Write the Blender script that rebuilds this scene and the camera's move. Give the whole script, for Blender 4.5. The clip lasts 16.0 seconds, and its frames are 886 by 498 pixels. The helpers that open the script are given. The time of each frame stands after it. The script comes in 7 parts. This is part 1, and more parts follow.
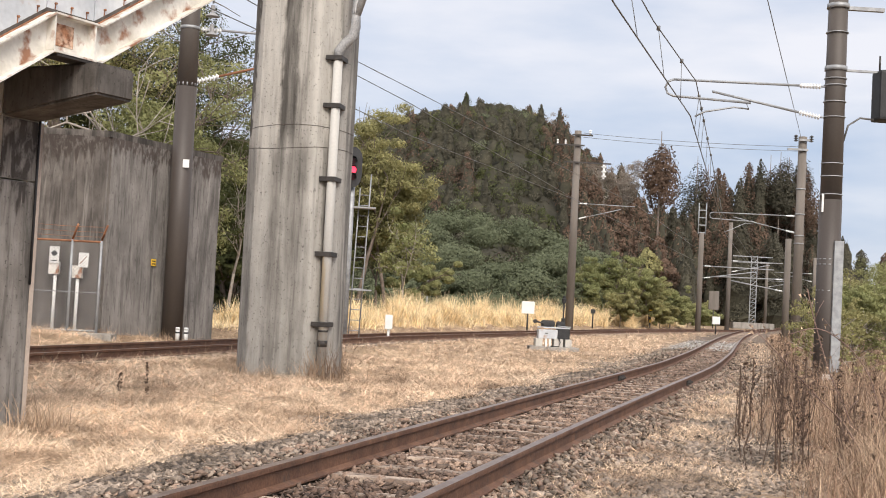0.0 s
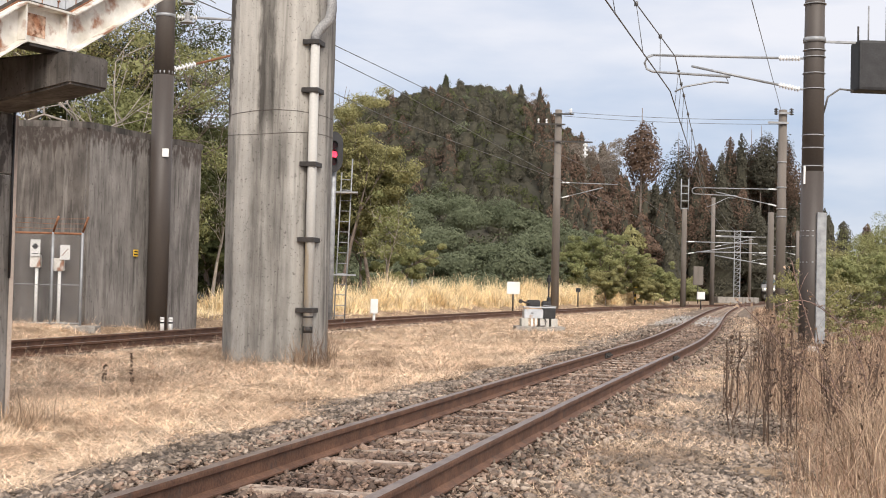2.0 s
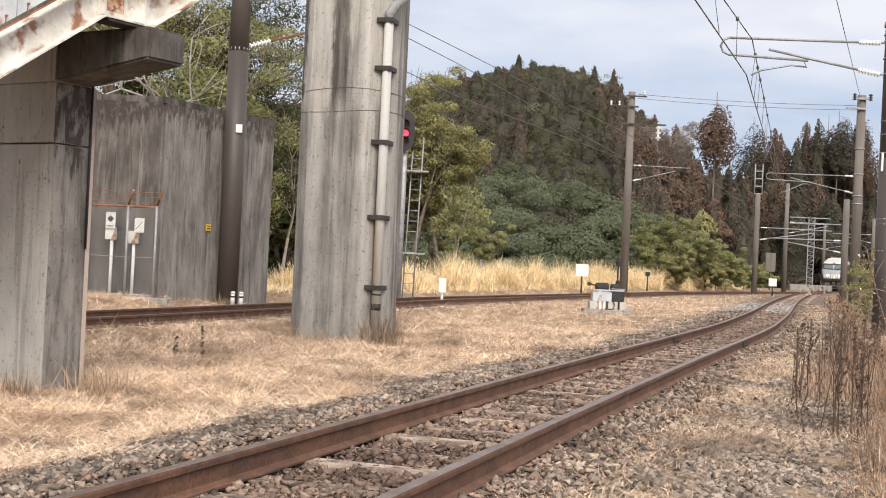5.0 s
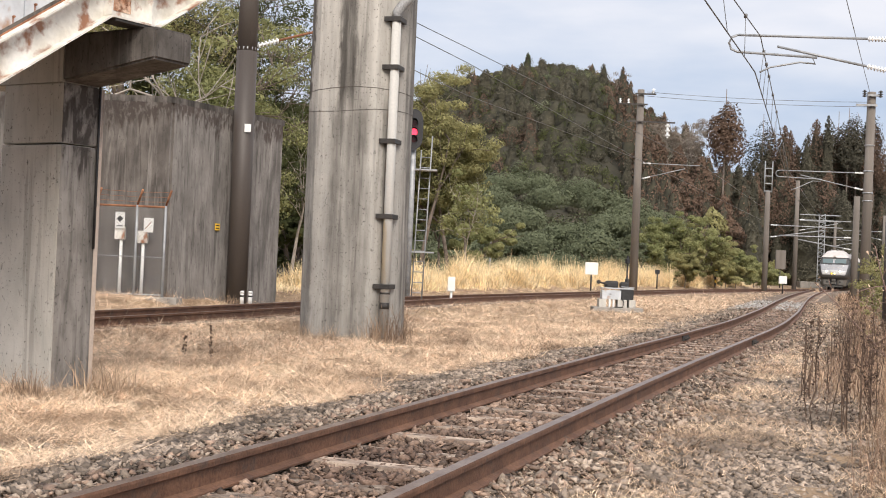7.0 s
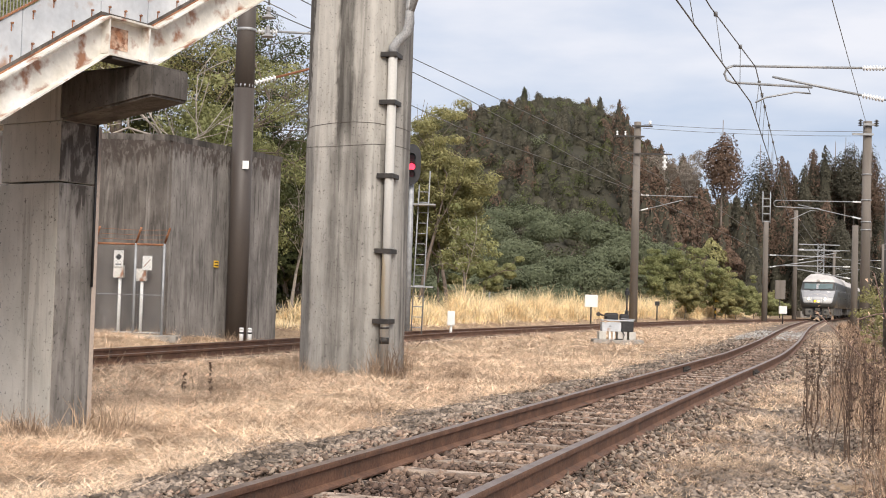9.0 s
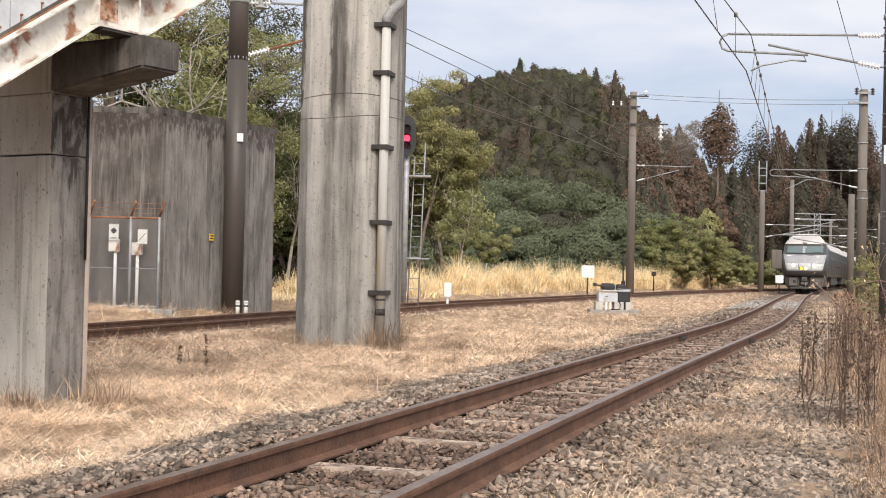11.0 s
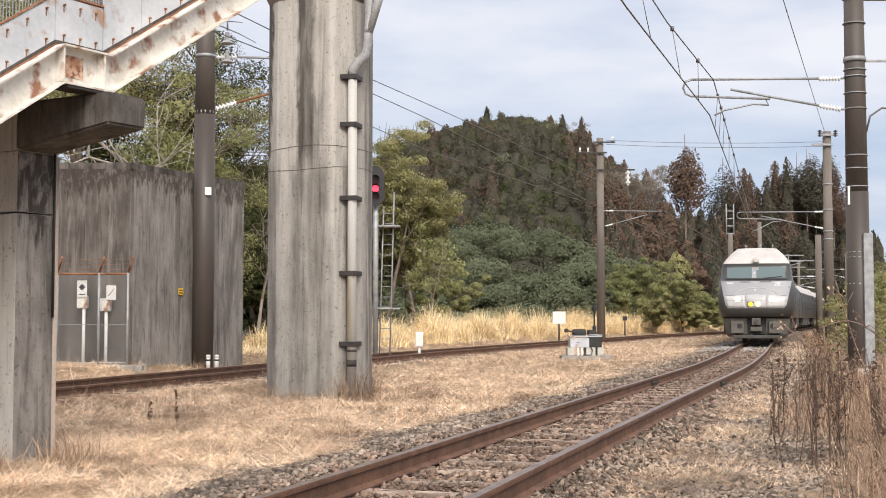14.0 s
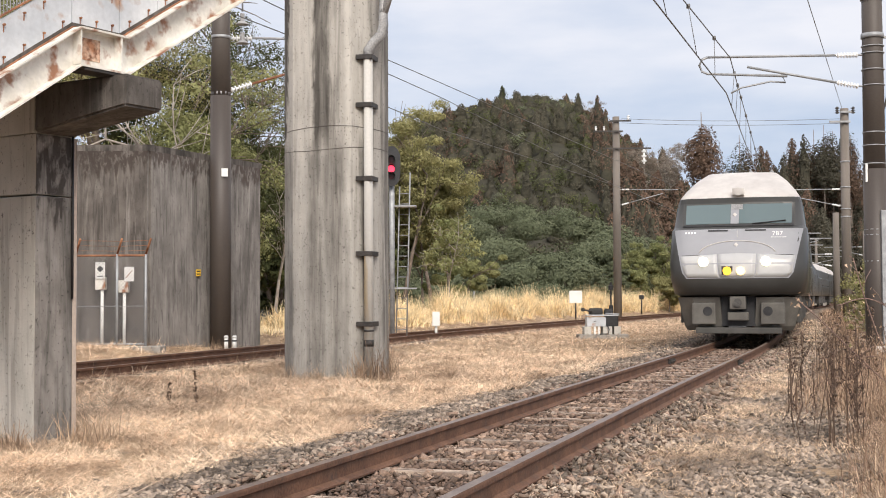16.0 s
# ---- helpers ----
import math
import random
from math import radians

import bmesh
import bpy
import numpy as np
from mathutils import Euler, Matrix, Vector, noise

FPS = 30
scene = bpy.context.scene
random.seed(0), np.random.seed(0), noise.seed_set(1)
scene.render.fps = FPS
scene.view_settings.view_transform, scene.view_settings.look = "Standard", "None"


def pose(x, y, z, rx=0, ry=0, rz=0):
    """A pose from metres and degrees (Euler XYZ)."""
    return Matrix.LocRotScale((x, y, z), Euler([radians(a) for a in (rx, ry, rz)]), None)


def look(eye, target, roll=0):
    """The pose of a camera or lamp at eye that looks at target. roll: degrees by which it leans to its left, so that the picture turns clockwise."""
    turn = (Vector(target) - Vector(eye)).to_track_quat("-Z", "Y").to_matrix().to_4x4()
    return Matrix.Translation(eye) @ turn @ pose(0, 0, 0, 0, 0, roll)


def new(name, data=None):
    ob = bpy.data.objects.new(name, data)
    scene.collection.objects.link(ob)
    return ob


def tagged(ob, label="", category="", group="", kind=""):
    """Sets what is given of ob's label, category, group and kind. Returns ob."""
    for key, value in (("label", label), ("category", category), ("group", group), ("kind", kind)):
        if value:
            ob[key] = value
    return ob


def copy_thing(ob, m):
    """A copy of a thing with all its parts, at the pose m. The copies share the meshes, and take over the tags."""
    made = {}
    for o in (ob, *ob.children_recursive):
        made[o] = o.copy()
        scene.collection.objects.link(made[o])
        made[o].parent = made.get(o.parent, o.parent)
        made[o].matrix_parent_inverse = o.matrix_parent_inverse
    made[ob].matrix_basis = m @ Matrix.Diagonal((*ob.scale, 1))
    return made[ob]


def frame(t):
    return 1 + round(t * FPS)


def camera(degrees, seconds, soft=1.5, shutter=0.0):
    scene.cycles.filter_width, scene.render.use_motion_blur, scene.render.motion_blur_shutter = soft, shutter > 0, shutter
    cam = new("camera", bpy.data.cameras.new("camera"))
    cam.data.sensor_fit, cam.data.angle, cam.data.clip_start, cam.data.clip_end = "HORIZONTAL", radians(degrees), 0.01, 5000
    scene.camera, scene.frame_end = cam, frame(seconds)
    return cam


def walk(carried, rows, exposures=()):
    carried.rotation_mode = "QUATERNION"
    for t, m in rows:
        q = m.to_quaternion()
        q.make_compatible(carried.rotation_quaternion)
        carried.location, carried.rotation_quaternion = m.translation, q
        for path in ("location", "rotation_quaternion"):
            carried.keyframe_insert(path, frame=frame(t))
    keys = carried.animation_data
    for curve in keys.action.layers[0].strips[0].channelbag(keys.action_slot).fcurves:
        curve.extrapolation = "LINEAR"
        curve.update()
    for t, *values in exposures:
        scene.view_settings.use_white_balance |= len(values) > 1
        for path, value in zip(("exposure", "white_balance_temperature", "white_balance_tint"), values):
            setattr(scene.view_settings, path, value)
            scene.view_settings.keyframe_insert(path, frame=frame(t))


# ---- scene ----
HEAD = [(0, 2.02, 2.42, 3.00, -0.056, -0.067, 0.034), (0.5, 1.92, 2.16, 2.62, -0.051, -0.084, 0.015),
        (1, 2.37, 2.13, 2.12, -0.036, -0.030, 0.032), (1.5, 2.77, 2.09, 1.60, -0.047, -0.013, 0.023),
        (2, 2.77, 1.67, 1.40, -0.041, -0.001, 0.025), (2.5, 2.17, 1.31, 1.70, -0.047, -0.014, 0.029),
        (3, 1.45, 1.17, 2.13, -0.034, -0.035, 0.022), (3.5, 0.95, 0.99, 2.57, -0.030, -0.045, 0.025),
        (4, 0.45, 0.76, 2.65, -0.039, -0.018, 0.018), (4.5, -0.08, 0.68, 2.69, -0.045, -0.011, 0.021),
        (7, -0.76, 0.58, 2.47, -0.020, -0.016, 0.022), (7.5, -1.20, 0.44, 1.99, -0.021, -0.018, 0.006),
        (8, -1.54, 0.82, 2.12, -0.023, -0.020, 0.003), (8.5, -1.37, 1.58, 2.17, -0.045, -0.009, 0.006),
        (9, -0.78, 2.15, 1.71, -0.014, -0.006, 0.009), (11.5, -0.52, 0.55, 1.15, 0.006, 0.038, -0.010),
        (12, -0.30, 0.39, 0.92, -0.013, 0.042, -0.002), (12.5, 0.04, 0.96, 0.48, 0.002, 0.048, -0.004),
        (13, 0.46, 1.89, 0.19, 0.005, 0.019, -0.011), (13.5, 0.69, 2.65, 0.19, 0.008, 0.040, -0.000),
        (14, 0.70, 3.12, -0.00, 0.020, 0.014, -0.002), (14.5, 0.48, 3.20, -0.28, 0.009, 0.019, -0.008),
        (15, 0.01, 2.73, -0.35, 0.006, 0.022, -0.006), (15.5, -0.17, 2.27, -0.32, 0.008, 0.018, 0.004),
        (16, -0.03, 2.21, -0.29, 0.014, -0.008, -0.003)]
EYE = (0.0, 0.0, 1.0)       # rail tops are z = 0


def held(yaw, pitch, roll, dx, dy, dz):
    """A pose in the hand: turn, tilt and lean in degrees, and the drift of the hand in metres."""
    a, b = radians(yaw), radians(pitch)
    e = Vector(EYE) + Vector((dx, dy, dz))
    return look(e, e + Vector((math.sin(a) * math.cos(b), math.cos(a) * math.cos(b), math.sin(b))), roll)


cam = camera(38.58, 16.0, soft=1.0)
walk(cam, [(t, held(*a)) for t, *a in HEAD], exposures=[(0.0, 0.17), (16.0, 0.17)])

# ---- world and light: bright overcast, thin cloud ----
SUN_EL, SUN_AZ = 40.0, 170.0     # azimuth clockwise from +y
world = bpy.data.worlds.new("overcast")
scene.world = world
world.use_nodes = True
wn, wl = world.node_tree.nodes, world.node_tree.links
wn.clear()
w_out = wn.new("ShaderNodeOutputWorld")
w_bg = wn.new("ShaderNodeBackground")
w_sky = wn.new("ShaderNodeTexSky")
w_sky.sky_type, w_sky.sun_disc = "NISHITA", False
w_sky.sun_elevation, w_sky.sun_rotation = radians(SUN_EL), radians(SUN_AZ)
w_sky.air_density, w_sky.dust_density = 1.0, 1.5
w_tc = wn.new("ShaderNodeTexCoord")
w_map = wn.new("ShaderNodeMapping")
w_map.inputs["Scale"].default_value = (1.6, 1.6, 6.0)
w_map.inputs["Location"].default_value = (0.3, 0.7, 0.25)
w_noise = wn.new("ShaderNodeTexNoise")
w_noise.inputs["Scale"].default_value, w_noise.inputs["Detail"].default_value = 1.6, 7.0
w_noise.inputs["Roughness"].default_value = 0.5
w_ramp = wn.new("ShaderNodeValToRGB")
w_ramp.color_ramp.elements[0].position, w_ramp.color_ramp.elements[0].color = 0.36, (4.1, 4.95, 6.5, 1)
w_ramp.color_ramp.elements[1].position, w_ramp.color_ramp.elements[1].color = 0.60, (7.7, 7.65, 8.1, 1)
w_mix = wn.new("ShaderNodeMix")
w_mix.data_type = "RGBA"
w_mix.inputs[0].default_value = 0.88
wl.new(w_tc.outputs["Generated"], w_map.inputs["Vector"])
wl.new(w_map.outputs["Vector"], w_noise.inputs["Vector"])
w_sep = wn.new("ShaderNodeSeparateXYZ")
w_low = wn.new("ShaderNodeMath")
w_low.operation = "MULTIPLY_ADD"          # thinner cloud towards the horizon
w_low.inputs[1].default_value, w_low.inputs[2].default_value = 1.5, -0.25
w_sum = wn.new("ShaderNodeMath")
w_sum.operation = "ADD"
wl.new(w_tc.outputs["Generated"], w_sep.inputs[0])
w_cap = wn.new("ShaderNodeMath")
w_cap.operation = "MINIMUM"
w_cap.inputs[1].default_value = 0.26
wl.new(w_sep.outputs["Z"], w_cap.inputs[0])
wl.new(w_cap.outputs[0], w_low.inputs[0])
wl.new(w_low.outputs[0], w_sum.inputs[0])
wl.new(w_noise.outputs["Fac"], w_sum.inputs[1])
wl.new(w_sum.outputs[0], w_ramp.inputs["Fac"])
wl.new(w_sky.outputs["Color"], w_mix.inputs[6])
wl.new(w_ramp.outputs["Color"], w_mix.inputs[7])
wl.new(w_mix.outputs[2], w_bg.inputs["Color"])
w_bg.inputs["Strength"].default_value = 0.11
wl.new(w_bg.outputs["Background"], w_out.inputs["Surface"])

sun = new("sun", bpy.data.lights.new("sun", "SUN"))
sun.data.energy, sun.data.angle, sun.data.color = 3.5, radians(35), (1.0, 0.915, 0.822)
_a, _e = radians(SUN_AZ), radians(SUN_EL)
sun.matrix_world = look((math.sin(_a) * math.cos(_e) * 50, math.cos(_a) * math.cos(_e) * 50, math.sin(_e) * 50), (0, 0, 0))


# ---- materials ----
def surf(name, c1, c2, scale=3.0, rough=0.8, bump=0.3, metal=0.0, fine=40.0, spots=None, streak=0.0, island=0.0, each=0.0,
         lo=0.35, hi=0.65, spot_at=0.62, emit=None, spec=None, bdist=0.02, grain=0.28, warp=0.0, lines=0.0):
    """Two-tone surface with broad patches, fine grain and relief; spots: a third colour in stains; streak: stains run down."""
    m = bpy.data.materials.new(name)
    m.use_nodes = True
    n, l = m.node_tree.nodes, m.node_tree.links
    b = n["Principled BSDF"]
    tc = n.new("ShaderNodeTexCoord")
    mp = n.new("ShaderNodeMapping")
    l.new(tc.outputs["Object"], mp.inputs["Vector"])
    mp.inputs["Scale"].default_value = (1, 1, 1 - streak)
    big = n.new("ShaderNodeTexNoise")
    big.inputs["Scale"].default_value, big.inputs["Detail"].default_value = scale, 6
    big.inputs["Distortion"].default_value = warp
    l.new(mp.outputs["Vector"], big.inputs["Vector"])
    r = n.new("ShaderNodeValToRGB")
    r.color_ramp.elements[0].position, r.color_ramp.elements[1].position = lo, hi
    r.color_ramp.elements[0].color, r.color_ramp.elements[1].color = (*c1, 1), (*c2, 1)
    l.new(big.outputs["Fac"], r.inputs["Fac"])
    col = r.outputs["Color"]
    small = n.new("ShaderNodeTexNoise")
    small.inputs["Scale"].default_value, small.inputs["Detail"].default_value = fine, 4
    l.new(tc.outputs["Object"], small.inputs["Vector"])
    hs = n.new("ShaderNodeHueSaturation")
    mr = n.new("ShaderNodeMapRange")
    mr.inputs["From Min"].default_value, mr.inputs["From Max"].default_value = 0.3, 0.7
    mr.inputs["To Min"].default_value, mr.inputs["To Max"].default_value = 1 - grain, 1 + grain
    l.new(small.outputs["Fac"], mr.inputs["Value"])
    l.new(mr.outputs["Result"], hs.inputs["Value"])
    if spots:
        sn = n.new("ShaderNodeTexNoise")
        sn.inputs["Scale"].default_value, sn.inputs["Detail"].default_value = scale * 1.7, 8
        sm = n.new("ShaderNodeMapping")
        sm.inputs["Location"].default_value = (7.3, 2.1, 4.4)
        sm.inputs["Scale"].default_value = (1, 1, 1 - streak * 0.95)
        l.new(tc.outputs["Object"], sm.inputs["Vector"])
        l.new(sm.outputs["Vector"], sn.inputs["Vector"])
        sr = n.new("ShaderNodeMapRange")
        sr.inputs["From Min"].default_value, sr.inputs["From Max"].default_value = spot_at - 0.05, spot_at + 0.07
        l.new(sn.outputs["Fac"], sr.inputs["Value"])
        mx = n.new("ShaderNodeMix")
        mx.data_type = "RGBA"
        l.new(sr.outputs["Result"], mx.inputs[0])
        l.new(col, mx.inputs[6])
        mx.inputs[7].default_value = (*spots, 1)
        col = mx.outputs[2]
    if island or each:
        if island:
            g = n.new("ShaderNodeNewGeometry").outputs["Random Per Island"]
        else:
            g = n.new("ShaderNodeObjectInfo").outputs["Random"]
        k = island or each
        ir = n.new("ShaderNodeMapRange")
        ir.inputs["To Min"].default_value, ir.inputs["To Max"].default_value = 1 - k, 1 + k
        l.new(g, ir.inputs["Value"])
        h2 = n.new("ShaderNodeHueSaturation")
        l.new(ir.outputs["Result"], h2.inputs["Value"])
        l.new(col, h2.inputs["Color"])
        col = h2.outputs["Color"]
    if lines:
        ln = n.new("ShaderNodeTexNoise")
        ln.inputs["Scale"].default_value, ln.inputs["Detail"].default_value = 7.0, 5
        lm = n.new("ShaderNodeMapping")
        lm.inputs["Scale"].default_value = (1, 1, 0.045)
        l.new(tc.outputs["Object"], lm.inputs["Vector"])
        l.new(lm.outputs["Vector"], ln.inputs["Vector"])
        lr = n.new("ShaderNodeMapRange")
        lr.inputs["From Min"].default_value, lr.inputs["From Max"].default_value = 0.36, 0.64
        lr.inputs["To Min"].default_value, lr.inputs["To Max"].default_value = 1 - lines, 1 + lines
        l.new(ln.outputs["Fac"], lr.inputs["Value"])
        h3 = n.new("ShaderNodeHueSaturation")
        l.new(lr.outputs["Result"], h3.inputs["Value"])
        l.new(col, h3.inputs["Color"])
        col = h3.outputs["Color"]
    l.new(col, hs.inputs["Color"])
    l.new(hs.outputs["Color"], b.inputs["Base Color"])
    b.inputs["Roughness"].default_value, b.inputs["Metallic"].default_value = rough, metal
    if spec is not None:
        b.inputs["Specular IOR Level"].default_value = spec
    if bump:
        bp = n.new("ShaderNodeBump")
        bp.inputs["Strength"].default_value, bp.inputs["Distance"].default_value = bump, bdist
        l.new(small.outputs["Fac"], bp.inputs["Height"])
        l.new(bp.outputs["Normal"], b.inputs["Normal"])
    if emit:
        b.inputs["Emission Color"].default_value, b.inputs["Emission Strength"].default_value = (*emit[0], 1), emit[1]
    return m



def concrete(name, c1, c2, dark, light, runs=0.52, drips=0.60, grime=0.72, size=1.0, fine_runs=0.0, top=None, bands=None):
    """Old cast concrete: mottled grey, dark and pale runs of water, pits and broad grime."""
    m = bpy.data.materials.new(name)
    m.use_nodes = True
    n, l = m.node_tree.nodes, m.node_tree.links
    b = n["Principled BSDF"]
    tc = n.new("ShaderNodeTexCoord")

    def tex(scale, stretch, where, detail, lo, hi, warp=0.0):
        mp = n.new("ShaderNodeMapping")
        mp.inputs["Scale"].default_value, mp.inputs["Location"].default_value = (1, 1, stretch), where
        t = n.new("ShaderNodeTexNoise")
        t.inputs["Scale"].default_value, t.inputs["Detail"].default_value, t.inputs["Distortion"].default_value = scale, detail, warp
        t.inputs["Roughness"].default_value = 0.6
        r = n.new("ShaderNodeMapRange")
        r.inputs["From Min"].default_value, r.inputs["From Max"].default_value = lo, hi
        l.new(tc.outputs["Object"], mp.inputs["Vector"])
        l.new(mp.outputs["Vector"], t.inputs["Vector"])
        l.new(t.outputs["Fac"], r.inputs["Value"])
        return t.outputs["Fac"], r.outputs["Result"]

    def blend(fac, a, col, k=1.0):
        mx = n.new("ShaderNodeMix")
        mx.data_type = "RGBA"
        if k < 1:
            mu = n.new("ShaderNodeMath")
            mu.operation = "MULTIPLY"
            mu.inputs[1].default_value = k
            l.new(fac, mu.inputs[0])
            fac = mu.outputs[0]
        l.new(fac, mx.inputs[0])
        if a is None:
            mx.inputs[6].default_value = (*c1, 1)
        else:
            l.new(a, mx.inputs[6])
        mx.inputs[7].default_value = (*col, 1)
        return mx.outputs[2]
    def maths(op, a, b):
        k = n.new("ShaderNodeMath")
        k.operation = op
        for i, v in enumerate((a, b)):
            if isinstance(v, (int, float)):
                k.inputs[i].default_value = v
            else:
                l.new(v, k.inputs[i])
        return k.outputs[0]
    col = blend(tex(2.2 / size, 0.55, (0, 0, 0), 9, 0.36, 0.64, 0.4)[1], None, c2)
    col = blend(tex(3.2 / size, 0.06, (4, 1, 2), 7, drips, drips + 0.09, 0.5)[1], col, light, 0.6)
    col = blend(tex(1.5 / size, 0.10, (1, 6, 3), 9, runs, runs + 0.12, 0.6)[1], col, dark, 0.72)
    col = blend(tex(5.5 / size, 0.05, (8, 3, 1), 6, 0.57, 0.63, 0.4)[1], col, dark, 0.42)
    sep = n.new("ShaderNodeSeparateXYZ")
    l.new(tc.outputs["Object"], sep.inputs[0])
    if bands:
        # broad wet and dry runs down the shaft, other ones above and below the joint
        axis_, half, split, ramps = bands
        dot = n.new("ShaderNodeVectorMath")
        dot.operation = "DOT_PRODUCT"
        l.new(tc.outputs["Object"], dot.inputs[0])
        dot.inputs[1].default_value = (axis_[0] / (2 * half), axis_[1] / (2 * half), 0)
        wob = maths("MULTIPLY", maths("SUBTRACT", tex(2.0, 0.30, (5, 2, 8), 8, 0, 1, 0.4)[0], 0.5), 0.17)
        jag = maths("MULTIPLY", maths("SUBTRACT", tex(12, 0.45, (3, 1, 2), 8, 0, 1)[0], 0.5), 0.06)
        u = maths("ADD", maths("ADD", dot.outputs["Value"], 0.5), maths("ADD", wob, jag))
        got = []
        for stops in ramps:
            r = n.new("ShaderNodeValToRGB")
            el = r.color_ramp.elements
            for i, (p_, v_) in enumerate(stops):
                e_ = el[i] if i < 2 else el.new(p_)
                e_.position, e_.color = p_, (v_, v_, v_, 1)
            l.new(u, r.inputs["Fac"])
            got.append(r.outputs["Color"])
        zz = n.new("ShaderNodeMapRange")
        zz.inputs["From Min"].default_value, zz.inputs["From Max"].default_value = split - 0.15, split + 0.25
        l.new(maths("ADD", sep.outputs["Z"], maths("MULTIPLY", tex(3.5, 0.4, (1, 1, 1), 6, 0, 1)[0], 0.3)), zz.inputs["Value"])
        mz = n.new("ShaderNodeMix")
        mz.data_type = "RGBA"
        l.new(zz.outputs["Result"], mz.inputs[0])
        l.new(got[0], mz.inputs[6])
        l.new(got[1], mz.inputs[7])
        tone = maths("ADD", mz.outputs[2], maths("MULTIPLY", maths("SUBTRACT", tex(9, 0.05, (3, 8, 2), 7, 0, 1, 0.3)[0], 0.5), 0.9))
        pale = n.new("ShaderNodeMapRange")
        pale.inputs["From Min"].default_value, pale.inputs["From Max"].default_value = 0.45, 1.0
        l.new(tone, pale.inputs["Value"])
        wet = n.new("ShaderNodeMapRange")
        wet.inputs["From Min"].default_value, wet.inputs["From Max"].default_value = 0.44, 0.10
        l.new(tone, wet.inputs["Value"])
        col = blend(pale.outputs["Result"], col, light, 0.75)
        col = blend(wet.outputs["Result"], col, dark, 0.9)
    if fine_runs:
        col = blend(tex(9, 0.09, (6, 2, 4), 9, 0.52, 0.64, 0.5)[1], col, light, fine_runs * 0.7)
        col = blend(tex(11, 0.11, (2, 9, 6), 9, 0.53, 0.63, 0.6)[1], col, tuple(0.55 * c for c in dark), fine_runs)
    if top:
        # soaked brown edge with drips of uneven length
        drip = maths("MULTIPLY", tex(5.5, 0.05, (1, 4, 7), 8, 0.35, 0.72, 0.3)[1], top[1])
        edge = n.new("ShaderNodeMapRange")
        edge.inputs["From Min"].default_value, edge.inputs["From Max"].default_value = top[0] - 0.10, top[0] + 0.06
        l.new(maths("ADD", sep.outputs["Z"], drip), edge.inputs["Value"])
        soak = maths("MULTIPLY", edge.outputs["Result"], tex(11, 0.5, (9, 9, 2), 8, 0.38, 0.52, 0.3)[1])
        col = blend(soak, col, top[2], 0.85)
    fine, pits = tex(34, 1, (0, 0, 5), 3, 0.64, 0.69)
    col = blend(pits, col, (0.035, 0.032, 0.03), 0.75)
    col = blend(tex(20, 0.7, (2, 7, 1), 9, 0.61, 0.67, 0.5)[1], col, tuple(0.6 * c for c in dark), 0.5)
    _, gr = tex(0.7 / size, 0.6, (3, 3, 9), 5, 0.3, 0.7)
    mr = n.new("ShaderNodeMapRange")
    mr.inputs["To Min"].default_value, mr.inputs["To Max"].default_value = grime, 1.12
    l.new(gr, mr.inputs["Value"])
    hs = n.new("ShaderNodeHueSaturation")
    l.new(mr.outputs["Result"], hs.inputs["Value"])
    l.new(col, hs.inputs["Color"])
    l.new(hs.outputs["Color"], b.inputs["Base Color"])
    b.inputs["Roughness"].default_value = 0.92
    bp = n.new("ShaderNodeBump")
    bp.inputs["Strength"].default_value, bp.inputs["Distance"].default_value = 0.25, 0.012
    l.new(fine, bp.inputs["Height"])
    l.new(bp.outputs["Normal"], b.inputs["Normal"])
    return m


